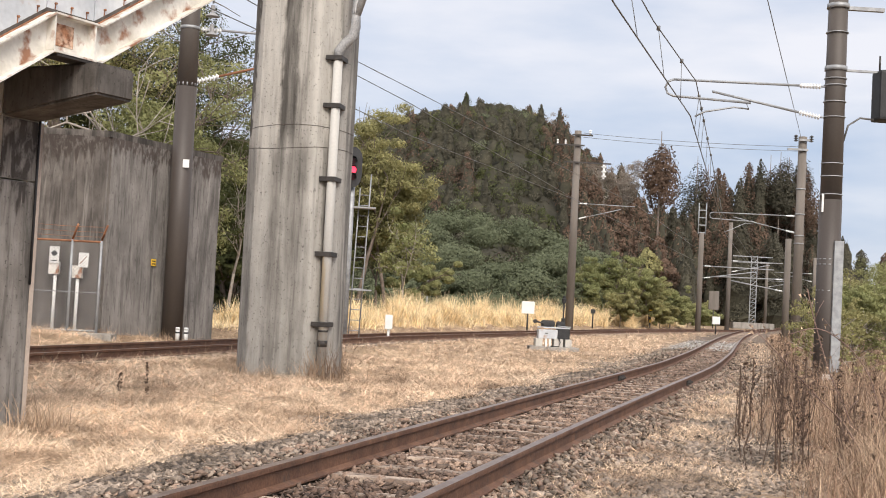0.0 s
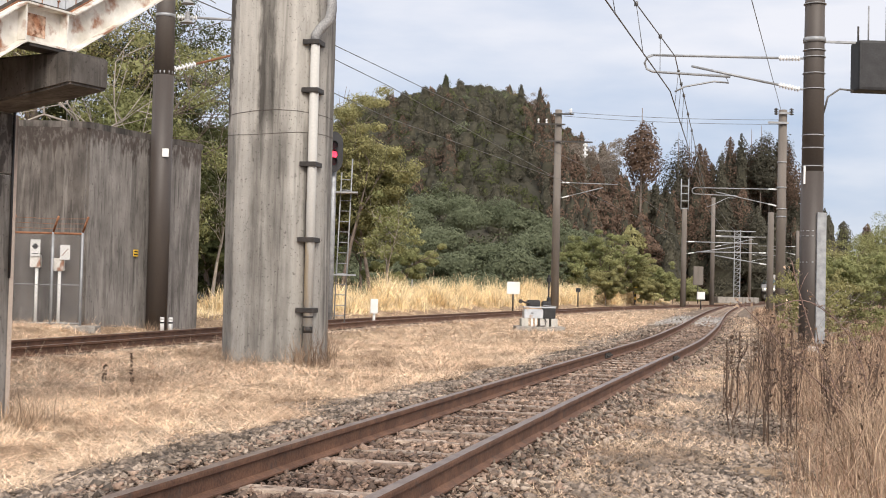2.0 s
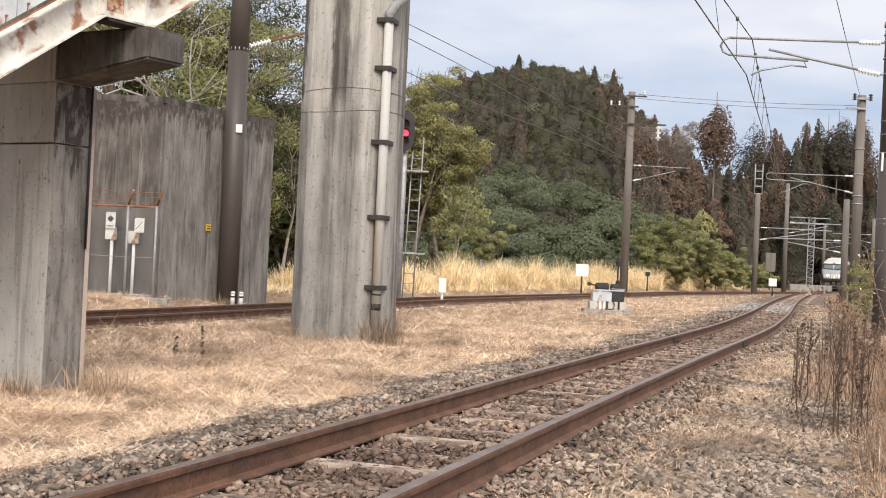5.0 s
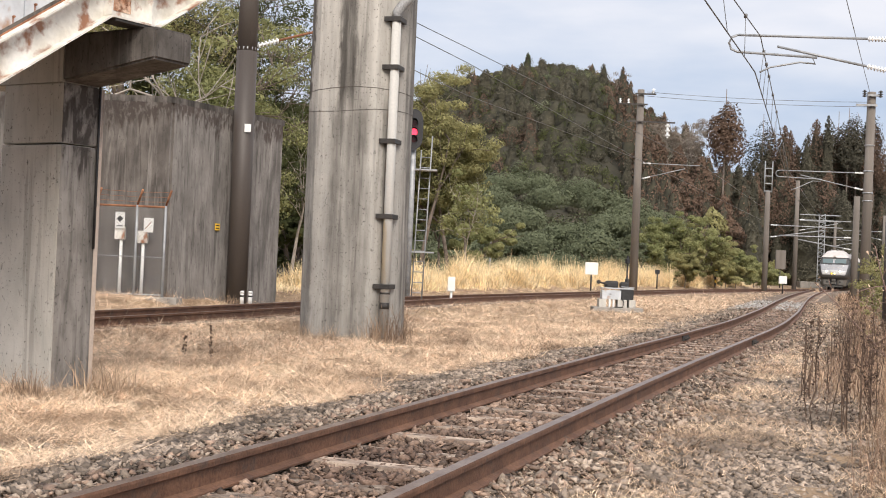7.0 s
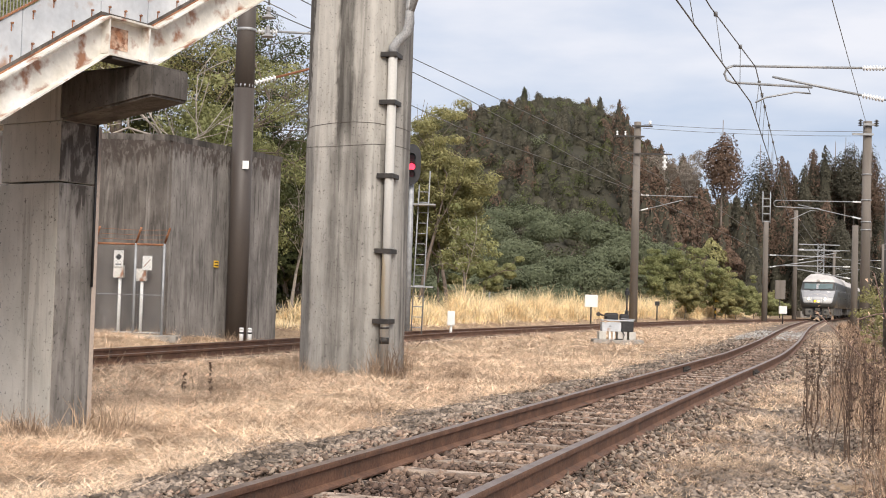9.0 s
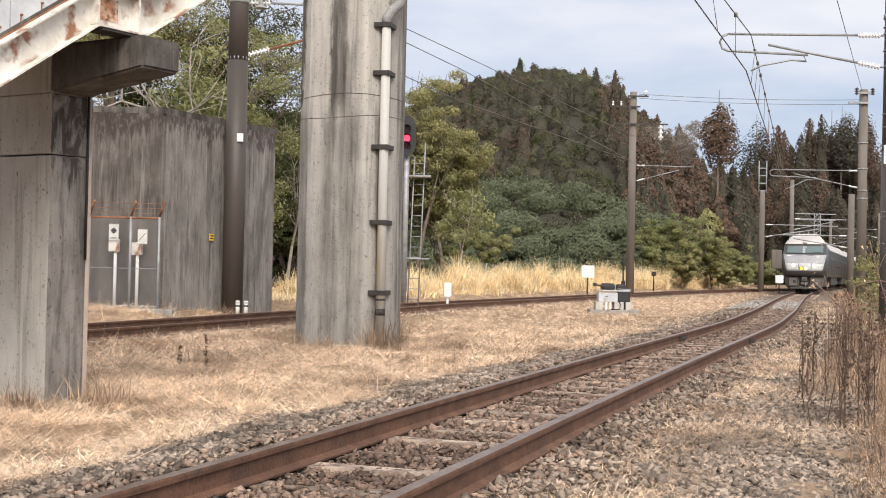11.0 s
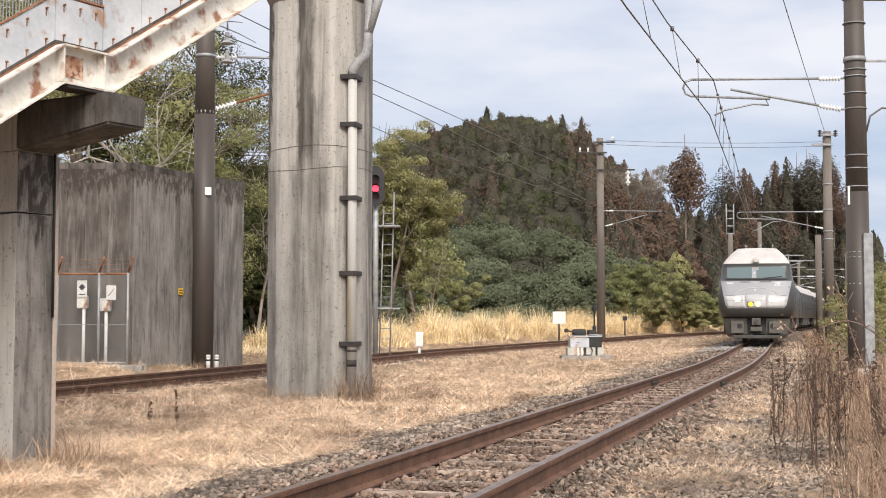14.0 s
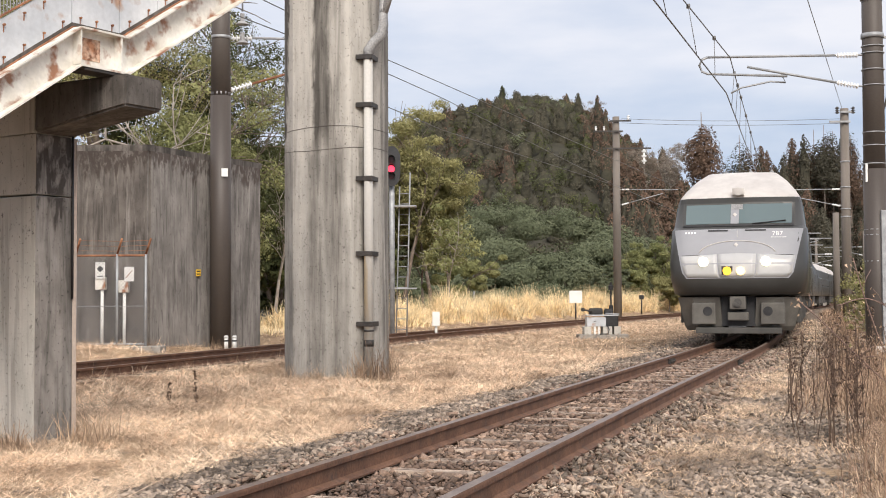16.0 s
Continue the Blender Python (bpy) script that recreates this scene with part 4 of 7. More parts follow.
line(bm, [(0.1, -0.1, 7.75), (0.45, -0.1, 7.75), (0.5, -0.1, 7.6), (0.5, -0.1, 7.35)], 0.025, 6)
part("hanger", bm, M["galv"], p4)
for z in (7.05, 6.62):
    bm = B()
    loft(bm, [[(0.5 + k * math.cos(t), -0.1 + k * math.sin(t), z + h) for t in np.linspace(0, 2 * math.pi, 12, endpoint=False)] for h, k in ((0, 0.16), (0.06, 0.09), (0.08, 0.05), (0.25, 0.05))])
    part("disc_insulator", bm, M["elbow"], p4, "dark disc insulator")

for k, x in enumerate((-4.68, -4.50)):
    st = thing("cable_stub", (x, 27.3, 0.0), "short white cable stub at the foot of the pole", "cable stub", "stubs by the pole")
    part("post", tube(B(), (0, 0, -0.1), (0, 0, 0.16), 0.045, n=10), M["white"], st)
    part("cap", tube(B(), (0, 0, 0.16), (0, 0, 0.21), 0.055, 0.04, n=10), M["white"], st)
    part("band", tube(B(), (0, 0, 0.08), (0, 0, 0.115), 0.048, n=10), M["black"], st)

# far posts along the curve
def far_pole(x, y, z, h, r, arms=(), lattice=None, mat="conc_pole"):
    root = pole((x, y, z), h, r, r * 0.85, mat, "slim grey catenary pole far along the line")
    for dx, zz, zl in arms:
        cantilever(root, (dx, 0.0), zz, zl, zl - 0.1, r=0.035, hook=False)
    if lattice:
        bm = B()
        for sx in (-0.25, 0.25):
            tube(bm, (sx, 0, h - 0.1), (sx, 0, h + lattice), 0.04, n=5)
        for k in range(4):
            box(bm, -0.25, 0.25, -0.03, 0.03, h + lattice * k / 4, h + lattice * k / 4 + 0.06)
        part("lattice_top", bm, M["galv"], root)
    return root


far_pole(20.2, 84.0, 0.4, 6.2, 0.19, ((5.0, 4.0, 3.2),), 2.0)
far_pole(23.6, 76.0, 0.0, 6.0, 0.21, ((-4.5, 3.5, 2.8),))
far_pole(27.7, 105.0, 0.4, 8.6, 0.19, ((4.5, 5.4, 4.5),))
far_pole(46.6, 140.0, 0.2, 8.0, 0.2, ((-4.5, 6.2, 5.3),))
far_pole(53.0, 180.0, 0.2, 9.0, 0.22, ((4.5, 6.4, 5.5),))
far_pole(60.2, 198.0, 0.2, 9.0, 0.22, ((4.0, 6.4, 5.5),))


def lattice_mast(x, y, z, h):
    root = thing("lattice_mast", (x, y, z), "white lattice steel mast with a crossarm", "mast")
    for sx in (-0.36, 0.36):
        bm = B()
        box(bm, sx - 0.045, sx + 0.045, -0.05, 0.05, 0, h)
        part("leg", bm, M["galv"], root)
    bm = B()
    n = 16
    for i in range(n):
        za, zb = h * i / n, h * (i + 1) / n
        tube(bm, (-0.36, 0, za), (0.36, 0, zb), 0.03, n=4)
        tube(bm, (0.36, 0, za), (-0.36, 0, za), 0.03, n=4)
    part("bracing", bm, M["galv"], root)
    bm = B()
    for zz in (h - 0.2, h - 0.9):
        box(bm, -2.6, 2.2, -0.05, 0.05, zz, zz + 0.1)
    part("crossarm", bm, M["galv"], root)
    bm = B()
    box(bm, -2.5, 2.5, -0.8, 0.8, -0.6, 0.15, 0.03)
    part("base", bm, M["conc"], root)


lattice_mast(42.6, 150.0, 0.4, 8.2)



# ---- signal beyond the siding ----
def build_signal():
    root = thing("railway_signal", (-1.46, 36.0, 0.0), "black railway colour-light signal showing red, with a ladder", "railway signal")
    bm = B()
    tube(bm, (0, 0, -0.3), (0, 0, 5.2), 0.08, n=10)
    part("mast", bm, M["galv"], root)
    bm = B()
    o = [(0.34 * math.cos(a) * 0.75, 0.34 * math.sin(a)) for a in np.linspace(0, math.pi, 9)]
    pts = [(x, 4.98 + y) for x, y in o] + [(x, 4.50 - y) for x, y in o[::-1]]
    loft(bm, [[(x, y, z) for x, z in pts] for y in (-0.22, -0.14)])
    head = part("backboard", bm, M["black"], root, "black rounded backing board")
    for z in (5.12, 4.88, 4.65):
        bm = B()
        tube(bm, (0, -0.225, z - 0.2), (0, -0.235, z - 0.2), 0.085, n=16)
        part("lens", bm, M["dark_lamp"], head)
    bm = B()
    tube(bm, (0, -0.225, 4.66), (0, -0.238, 4.66), 0.10, n=16)
    part("red_lens", bm, M["red_lamp"], head, "lit red lamp")
    bm = B()
    for z in (4.92, 4.68, 4.45):
        rings = []
        for yy, r in ((-0.22, 0.115), (-0.44, 0.115)):
            rings.append([(r * math.cos(a), yy, z + r * math.sin(a)) for a in np.linspace(-0.2, math.pi + 0.2, 10)])
        loft(bm, rings, closed=False, caps=False)
    part("hood", bm, M["black"], head)
    lad = part("ladder", line(B(), [(0.10, 0.35, -0.2), (0.22, 0.25, 4.2)], 0.02, 6), M["galv"], root, "slim steel ladder")
    bm = B()
    tube(bm, (0.40, 0.35, -0.2), (0.52, 0.25, 4.6), 0.02, n=6)
    part("rail", bm, M["galv"], lad)
    for k in range(14):
        bm = B()
        z = 0.1 + k * 0.3
        x = 0.10 + 0.12 * z / 4.2
        tube(bm, (x, 0.34, z), (x + 0.30, 0.34, z), 0.013, n=5)
        part("rung", bm, M["galv"], lad)
    for z in (1.25, 3.6):
        bm = B()
        box(bm, -0.15, 0.7, -0.05, 0.42, z, z + 0.04)
        part("platform", bm, M["galv"], root)


build_signal()


def build_machine():
    root = thing("point_machine", (4.78, 38.5, -0.16), "grey and white point control machine on a concrete base", "railway equipment")
    part("slab", box(B(), -0.72, 0.78, -0.45, 0.40, -0.2, 0.03, 0.02), M["conc"], root, "worn concrete slab")
    for x0, x1 in ((-0.54, -0.33), (0.02, 0.30), (0.36, 0.56)):
        part("base", box(B(), x0, x1, -0.32, 0.26, 0.03, 0.268, 0.02), M["conc_wall"], root, "pale concrete foot")
    for x in (-0.22, -0.10):
        part("leg", box(B(), x - 0.028, x + 0.028, -0.30, -0.22, 0.03, 0.268, 0.005), M["white"], root, "white painted leg")
    part("cable", line(B(), [(0.12, -0.34, 0.35), (0.20, -0.40, 0.18), (0.16, -0.42, 0.05), (-0.1, -0.44, 0.045)], 0.018, 6), M["black"], root, "black cable")
    part("front_case", box(B(), -0.46, 0.12, -0.30, 0.22, 0.27, 0.545, 0.02), M["grey_paint"], root, "pale grey steel case")
    part("latch", box(B(), -0.26, -0.18, -0.312, -0.295, 0.42, 0.44), M["dark_steel"], root)
    part("relay_case", box(B(), 0.13, 0.50, -0.26, 0.22, 0.27, 0.585, 0.03), M["black"], root, "black relay case")
    part("bed_plate", box(B(), -0.46, 0.50, -0.28, 0.24, 0.586, 0.625, 0.008), M["grey_paint"], root)
    for x0, x1, z1 in ((-0.36, 0.04, 0.80), (0.10, 0.36, 0.78)):
        p = part("gear_housing", box(B(), x0, x1, -0.22, 0.16, 0.625, z1, 0.045), M["black"], root, "black gear housing")
        part("lid", box(B(), x0 + 0.03, x1 - 0.03, -0.19, 0.13, z1, z1 + 0.025, 0.01), M["dark_steel"], p)
    part("lever", tube(B(), (-0.30, -0.24, 0.72), (-0.56, -0.24, 0.78), 0.025, n=8), M["dark_steel"], root)
    part("counterweight", tube(B(), (-0.57, -0.30, 0.78), (-0.57, -0.16, 0.78), 0.06, n=12), M["dark_steel"], root)
    part("rod", tube(B(), (0.1, -0.27, 0.66), (0.52, -0.27, 0.64), 0.018, n=8), M["galv"], root)
    bm = B()
    loft(bm, [[(0.31 + k * math.cos(t), k * math.sin(t), z) for t in np.linspace(0, 2 * math.pi, 12, endpoint=False)] for z, k in ((0.60, 0.07), (0.90, 0.06), (0.92, 0.025), (1.36, 0.025), (1.38, 0.075), (1.50, 0.075), (1.52, 0.04), (1.60, 0.035))])
    part("lamp_post", bm, M["black"], root, "black indicator post")


build_machine()


def post_box(name, at, label, w, h, z0, mat="white", pm="dark_steel"):
    r = thing(name, at, label, "sign")
    bm = B()
    tube(bm, (0, 0, -0.3), (0, 0, z0 + 0.1), 0.04, n=8)
    part("post", bm, M[pm], r)
    bm = B()
    box(bm, -w / 2, w / 2, -0.1, 0.1, z0, z0 + h, 0.02)
    part("case", bm, M[mat], r)
    return r


post_box("relay_box", (6.25, 60.0, 0.1), "white relay box on a short dark post", 0.6, 0.58, 0.62)
post_box("marker_post", (-0.22, 37.2, 0.05), "small white marker plate by the siding", 0.22, 0.42, 0.12, pm="white")
post_box("marker_post", (-7.52, 25.4, 0.04), "white plate on a short post beside the gate", 0.16, 0.42, 0.2, pm="white")
post_box("marker_post", (11.4, 73.0, 0.3), "small dark marker lamp on a post", 0.25, 0.25, 0.55, mat="black")
post_box("relay_box", (20.9, 82.0, 0.2), "small white relay box by the line", 0.5, 0.5, 0.35)
post_box("relay_box", (25.5, 101.0, 0.4), "pale equipment cabinet on a post", 0.8, 1.5, 1.2, mat="conc_pole")
post_box("marker_post", (1.8, 75.0, 0.0), "slim grey post among the shrubs", 0.12, 0.5, 2.2, mat="galv", pm="galv")
r = thing("gauge_marker", (18.0, 88.0, 0.2), "yellow and black striped marker frame", "marker")
for dx in (-0.22, 0.22):
    for k in range(5):
        bm = B()
        box(bm, dx - 0.05, dx + 0.05, -0.05, 0.05, k * 0.2, k * 0.2 + 0.2)
        part("post", bm, M["yellow" if k % 2 else "black"], r)
bm = B()
box(bm, -0.27, 0.27, -0.05, 0.05, 1.0, 1.1)
part("top_bar", bm, M["yellow"], r)


# ---- overhead lines ----
def wire(name, pts, r, label, sag=0.0):
    bm = B()
    out = []
    for a, b in zip(pts, pts[1:]):
        a, b = Vector(a), Vector(b)
        for i in range(10):
            u = i / 10
            p = a.lerp(b, u)
            p.z -= sag * 4 * u * (1 - u)
            out.append(p)
    out.append(Vector(pts[-1]))
    line(bm, out, r, 5)
    return tagged(part(name, bm, M["wire"]), label, "overhead wire")


CW = [(-2.6, 0, 4.87), (2.5, 15.6, 4.87), (5.42, 24.0, 4.87), (16.6, 64.0, 5.3), (27.9, 100, 5.3), (42.5, 142, 5.3), (56, 180, 5.3)]
MW = [(-3.4, 0, 6.1), (2.1, 15.0, 5.80), (3.81, 19.8, 5.68), (5.5, 24.0, 5.55), (16.4, 64.0, 6.35), (27.8, 100, 6.3), (42.5, 142, 6.3), (56, 180, 6.3)]
wire("contact_wire", CW, 0.012, "thin dark contact wire over the main line")
wire("messenger_wire", MW, 0.011, "thin dark messenger wire over the main line", 0.0)


def dropper(y):
    a = [float(np.interp(y, [p[1] for p in CW], [p[i] for p in CW])) for i in (0, 2)]
    b = [float(np.interp(y, [p[1] for p in MW], [p[i] for p in MW])) for i in (0, 2)]
    root = thing("dropper_wire", (b[0], y, b[1]), "short dropper wire with a round clip", "overhead wire", "droppers of the line")
    bm = B()
    tube(bm, (a[0] - b[0], 0, a[1] - b[1]), (0, 0, 0), 0.006, n=4)
    part("dropper", bm, M["wire"], root)
    bm = B()
    tube(bm, (0, 0, -0.035), (0, 0, 0.035), 0.032, n=8)
    part("clip", bm, M["wire"], root)


for y in (17.4, 20.2, 22.4, 25.9, 27.6, 29.5, 33, 37, 42, 48, 55):
    dropper(y)
wire("feeder_wire", [(4.2, 17.0, 7.6), (9.3, 31.9, 8.5), (20.2, 63.7, 10.45), (33.5, 104, 10.6)], 0.012, "thin feeder wire to the pole tops")
for z in (10.85, 10.62):
    wire("feeder_wire", [(9.9, 69.7, z), (20.3, 63.7, z - 0.9)], 0.012, "thin wire between two pole tops", 0.12)
wire("messenger_wire", [(-6.5, 16.5, 6.75), (-3.8, 25.2, 7.1), (-1.5, 34, 7.45), (0, 38.5, 7.55), (13.0, 70.0, 7.06), (24.5, 104, 6.7)], 0.012, "thin messenger wire over the siding")
wire("feeder_wire", [(-6.2, 17.0, 6.0), (-4.13, 24, 6.5), (-1.47, 34, 7.06), (0, 39, 7.18), (9.45, 70.0, 7.25)], 0.012, "thin wire beside the siding")
wire("contact_wire", [(-2.9, 29.0, 6.1), (0, 38.5, 6.12), (8.4, 61, 6.36), (24.5, 104, 5.6)], 0.012, "thin contact wire over the siding")


# ---- train ----
LEV = [(1.00, 1.28, 0.40, 0.45), (1.06, 1.38, 0.16, 0.55), (1.36, 1.45, 0.02, 0.55), (1.70, 1.465, 0.06, 0.5), (2.10, 1.465, 0.26, 0.5),
       (2.46, 1.45, 0.50, 0.45), (2.52, 1.41, 0.66, 0.35), (3.06, 1.34, 1.02, 0.30), (3.17, 1.31, 1.02, 0.30), (3.36, 1.20, 1.25, 0.35),
       (3.62, 1.00, 1.70, 0.35), (3.84, 0.78, 2.3, 0.35), (3.89, 0.62, 3.0, 0.35)]


def car_ring(z, w, f, r, n=6, back=19.6, nose=True):
    pts = [(-w, back, z), (-w, f + r + 1.6, z)] if nose else [(-w, back, z), (-w, f + 1.5, z)]
    if nose:
        for i in range(n):
            a = math.pi + i / (n - 1) * math.pi / 2
            pts.append((-w + r + r * math.cos(a), f + r + r * math.sin(a) + 0.10, z))
        for u in (-0.55, -0.2, 0.2, 0.55):
            pts.append((u * (w - r), f + 0.10 * abs(u) ** 2, z))
        for i in range(n):
            a = 1.5 * math.pi + i / (n - 1) * math.pi / 2
            pts.append((w - r + r * math.cos(a), f + r + r * math.sin(a) + 0.10, z))
        pts += [(w, f + r + 1.6, z), (w, back, z)]
    else:
        pts += [(-w, f, z), (w, f, z), (w, f + 1.5, z), (w, back, z)]
    return pts


def bogie(root, y):
    for sx in (-0.533, 0.533):
        for yy in (y - 1.05, y + 1.05):
            bm = B()
            tube(bm, (sx - 0.06, yy, 0.43), (sx + 0.06, yy, 0.43), 0.43, n=20)
            part("wheel", bm, M["under"], root)
    bm = B()
    for sx in (-0.85, 0.85):
        box(bm, sx - 0.08, sx + 0.08, y - 1.5, y + 1.5, 0.38, 0.62, 0.02)
    box(bm, -0.8, 0.8, y - 0.3, y + 0.3, 0.4, 0.8, 0.02)
    part("bogie_frame", bm, M["under"], root)


def build_car(nose, name):
    root = tagged(new(name), "dark grey metallic express train car with silver front" if nose else "dark grey metallic express train coach", "train car", "cars of the train")
    bm = B()
    lev = LEV if nose else [(z, w, 0.0, r) for z, w, f, r in LEV]
    rings = [car_ring(*l, nose=nose) for l in lev]
    vr = [[bm.verts.new(p) for p in r] for r in rings]
    n = len(vr[0])
    for k, (a, b) in enumerate(zip(vr, vr[1:])):
        for i in range(n):
            j = (i + 1) % n
            f = bm.faces.new((a[i], a[j], b[j], b[i]))
            f.material_index = 2 if k >= 8 else 0
            f.smooth = nose and k not in (5, 7)
    bm.faces.new(vr[0][::-1])
    bm.faces.new(vr[-1]).material_index = 2
    body = part("body", bm, [M["body"], M["silver"], M["roofp"]], root)
    # side windows and doors
    for sx in (-1, 1):
        for i in range(7):
            y = 6.0 + i * 1.9
            if nose and i == 6:
                continue
            bm = B()
            vs = [bm.verts.new((sx * (w_ + 0.006), yy, zz)) for w_, yy, zz in ((1.462, y, 1.85), (1.462, y + 1.5, 1.85), (1.425, y + 1.5, 2.5), (1.425, y, 2.5))]
            vs2 = [bm.verts.new((v.co.x - sx * 0.03, v.co.y, v.co.z)) for v in vs]
            bm.faces.new(vs)
            bm.faces.new(vs2[::-1])
            for q in range(4):
                bm.faces.new((vs[q], vs[(q + 1) % 4], vs2[(q + 1) % 4], vs2[q]))
            part("side_window", bm, glass, body, "dark tinted window")
        for y in (4.0, 4.85):
            part("door_seam", box(B(), sx * 1.466 - 0.006, sx * 1.466 + 0.006, y, y + 0.06, 1.06, 2.45), M["under"], body)
    bm = B()
    for y0, y1 in ((4.6, 8.0), (8.3, 11.5), (12, 15)):
        box(bm, -1.25, 1.25, y0, y1, 0.35, 1.02, 0.03)
    part("underfloor_equipment", bm, M["under"], root)
    bogie(root, 2.9)
    bogie(root, 16.8)
    if nose:
        def on_front(x, z, out=0.012):
            zs = [l[0] for l in LEV]
            ring = car_ring(z, *[float(np.interp(z, zs, [l[i] for l in LEV])) for i in (1, 2, 3)])[2:-2]
            return (x, float(np.interp(x, [p[0] for p in ring], [p[1] for p in ring])) - out, z)
        # silver face, narrowing downwards
        zz = np.array([1.38, 1.50, 1.70, 1.95, 2.10, 2.30, 2.455])
        hw = np.interp(zz, [1.38, 1.50, 2.455], [1.06, 1.16, 1.37])
        for nm, u0, u1, lab in (("front_panel", -1, 1, "broad silver front panel"),):
            bm = B()
            rows = [[bm.verts.new(on_front(u * w, z, 0.014)) for u in np.linspace(u0, u1, 25)] for z, w in zip(zz, hw)]
            back = [[bm.verts.new(on_front(u * w, z, -0.02)) for u in np.linspace(u0, u1, 25)] for z, w in zip(zz, hw)]
            for A_ in (rows, back):
                for ra, rb in zip(A_, A_[1:]):
                    for i in range(24):
                        bm.faces.new((ra[i], ra[i + 1], rb[i + 1], rb[i])).smooth = True
            part(nm, bm, M["silver"], body, lab)
        for u0, u1 in ((-0.97, -0.34), (-0.32, 0.32), (0.34, 0.97)):
            bm = B()
            zc = np.array([1.40, 1.50, 1.62, 1.74, 1.86])
            wc = np.interp(zc, [1.38, 1.50, 2.455], [1.06, 1.16, 1.37])
            grid = [[bm.verts.new(on_front(u * w, z + (0.06 * (1 - abs(u)) if z > 1.8 else 0), 0.022)) for u in np.linspace(u0, u1, 9)] for z, w in zip(zc, wc)]
            for ra, rb in zip(grid, grid[1:]):
                for i in range(8):
                    bm.faces.new((ra[i], ra[i + 1], rb[i + 1], rb[i])).smooth = True
            rim = bmesh.ops.extrude_face_region(bm, geom=bm.faces[:])
            bmesh.ops.translate(bm, vec=(0, 0.03, 0), verts=[e for e in rim["geom"] if isinstance(e, bmesh.types.BMVert)])
            part("lamp_cover", bm, M["cover"], body, "pale silver lamp cover")
        bm = B()
        loft(bm, [[on_front(x, z, o) for z, o in ((2.53, 0.004), (3.05, 0.004), (3.05, -0.03), (2.53, -0.03))] for x in np.linspace(-1.19, 1.19, 9)])
        part("windscreen_frame", bm, M["skirt"], body, "dark grey windscreen surround")
        for sx in (-1, 1):
            bm = B()
            loft(bm, [[(sx * (w_ + o), y, z) for w_, z in ((1.405, 2.58), (1.355, 2.98)) for o in ((0.012, -0.02) if z < 2.7 else (-0.02, 0.012))] for y in (1.35, 2.05)])
            part("cab_side_window", bm, glass, body, "dark cab side window")
        # windscreen in two panes
        for xa, xb in ((-1.13, -0.16), (0.02, 1.13)):
            bm = B()
            loft(bm, [[on_front(x, z, o) for z, o in ((2.58, 0.016), (3.02, 0.016), (3.02, -0.03), (2.58, -0.03))] for x in np.linspace(xa, xb, 5)])
            part("windscreen", bm, glass, body, "large greenish windscreen pane")
        bm = B()
        loft(bm, [[on_front(x, z, o) for z, o in ((2.58, 0.014), (3.02, 0.014), (3.02, -0.03), (2.58, -0.03))] for x in (-0.158, 0.018)])
        part("centre_pillar", bm, M["silver"], body)
        bm = B()
        loft(bm, [[on_front(x, z, o) for z, o in ((2.90, 0.02), (3.02, 0.02), (3.02, 0.0), (2.90, 0.0))] for x in (-0.158, 0.10)])
        part("display", bm, M["elbow"], body)
        bm = B()
        loft(bm, [[on_front(x, z, o) for z, o in ((2.525, 0.03), (2.56, 0.03), (2.56, -0.02), (2.525, -0.02))] for x in np.linspace(-1.18, 1.18, 6)])
        part("cowl_strip", bm, M["black"], body)
        for xa, xb in ((-0.62, -0.2), (0.16, 0.60)):
            bm = B()
            loft(bm, [[on_front(x, z, o) for z, o in ((2.405, 0.028), (2.435, 0.028), (2.435, 0), (2.405, 0))] for x in (xa, xb)])
            part("grille", bm, M["black"], body, "black slot grille")
        bm = B()
        tube(bm, on_front(0.3, 2.57, 0.04), on_front(1.0, 2.64, 0.04), 0.014, n=5)
        part("wiper", bm, M["black"], body)
        bm = B()
        pts = [on_front(0.80 * math.sin(a), 1.90 + 0.29 * math.cos(a), 0.02) for a in np.linspace(-1.42, 1.42, 18)]
        line(bm, pts, 0.012, 5)
        tube(bm, on_front(0, 2.26, 0.014), on_front(0, 2.43, 0.014), 0.006, n=4)
        part("badge_arc", bm, M["roofp"], body, "pale curved trim line")
        for xa, xb in ((-1.16, -0.78), (0.78, 1.16)):
            bm = B()
            line(bm, [on_front(x, 1.90 - 0.02 * abs(x), 0.017) for x in np.linspace(xa, xb, 6)], 0.006, 4)
            part("panel_seam", bm, M["under"], body, "thin dark panel joint")
        for x, z in ((-0.02, 2.10), (-0.07, 2.78)):
            c = on_front(x, z, 0.016)
            bm = B()
            box(bm, -0.035, 0.035, -0.012, 0.008, -0.035, 0.035, 0.004, Matrix.Translation(c) @ pose(0, 0, 0, -25, 45, 0))
            part("emblem", bm, M["roofp"], body, "small pale emblem")
        tc_ = bpy.data.curves.new("class_number", "FONT")
        tc_.body, tc_.size, tc_.extrude, tc_.align_x = "787", 0.155, 0.002, "CENTER"
        to_ = bpy.data.objects.new("class_number", tc_)
        me_ = bpy.data.meshes.new_from_object(to_)
        bpy.data.objects.remove(to_)
        num = link("class_number", me_, M["white"], body, "white class number 787")
        pa, pb = Vector(on_front(0.84, 2.30, 0.018)), Vector(on_front(0.84, 2.42, 0.018))
        num.matrix_basis = Matrix.Translation(pa) @ pose(0, 0, 0, math.degrees(math.atan2(pb.z - pa.z, pb.y - pa.y)), 0, 8)
        # lettering bars
        for xa, xb, z in ((-1.12, -0.86, 2.36), (0.70, 1.02, 2.255)):
            bm = B()
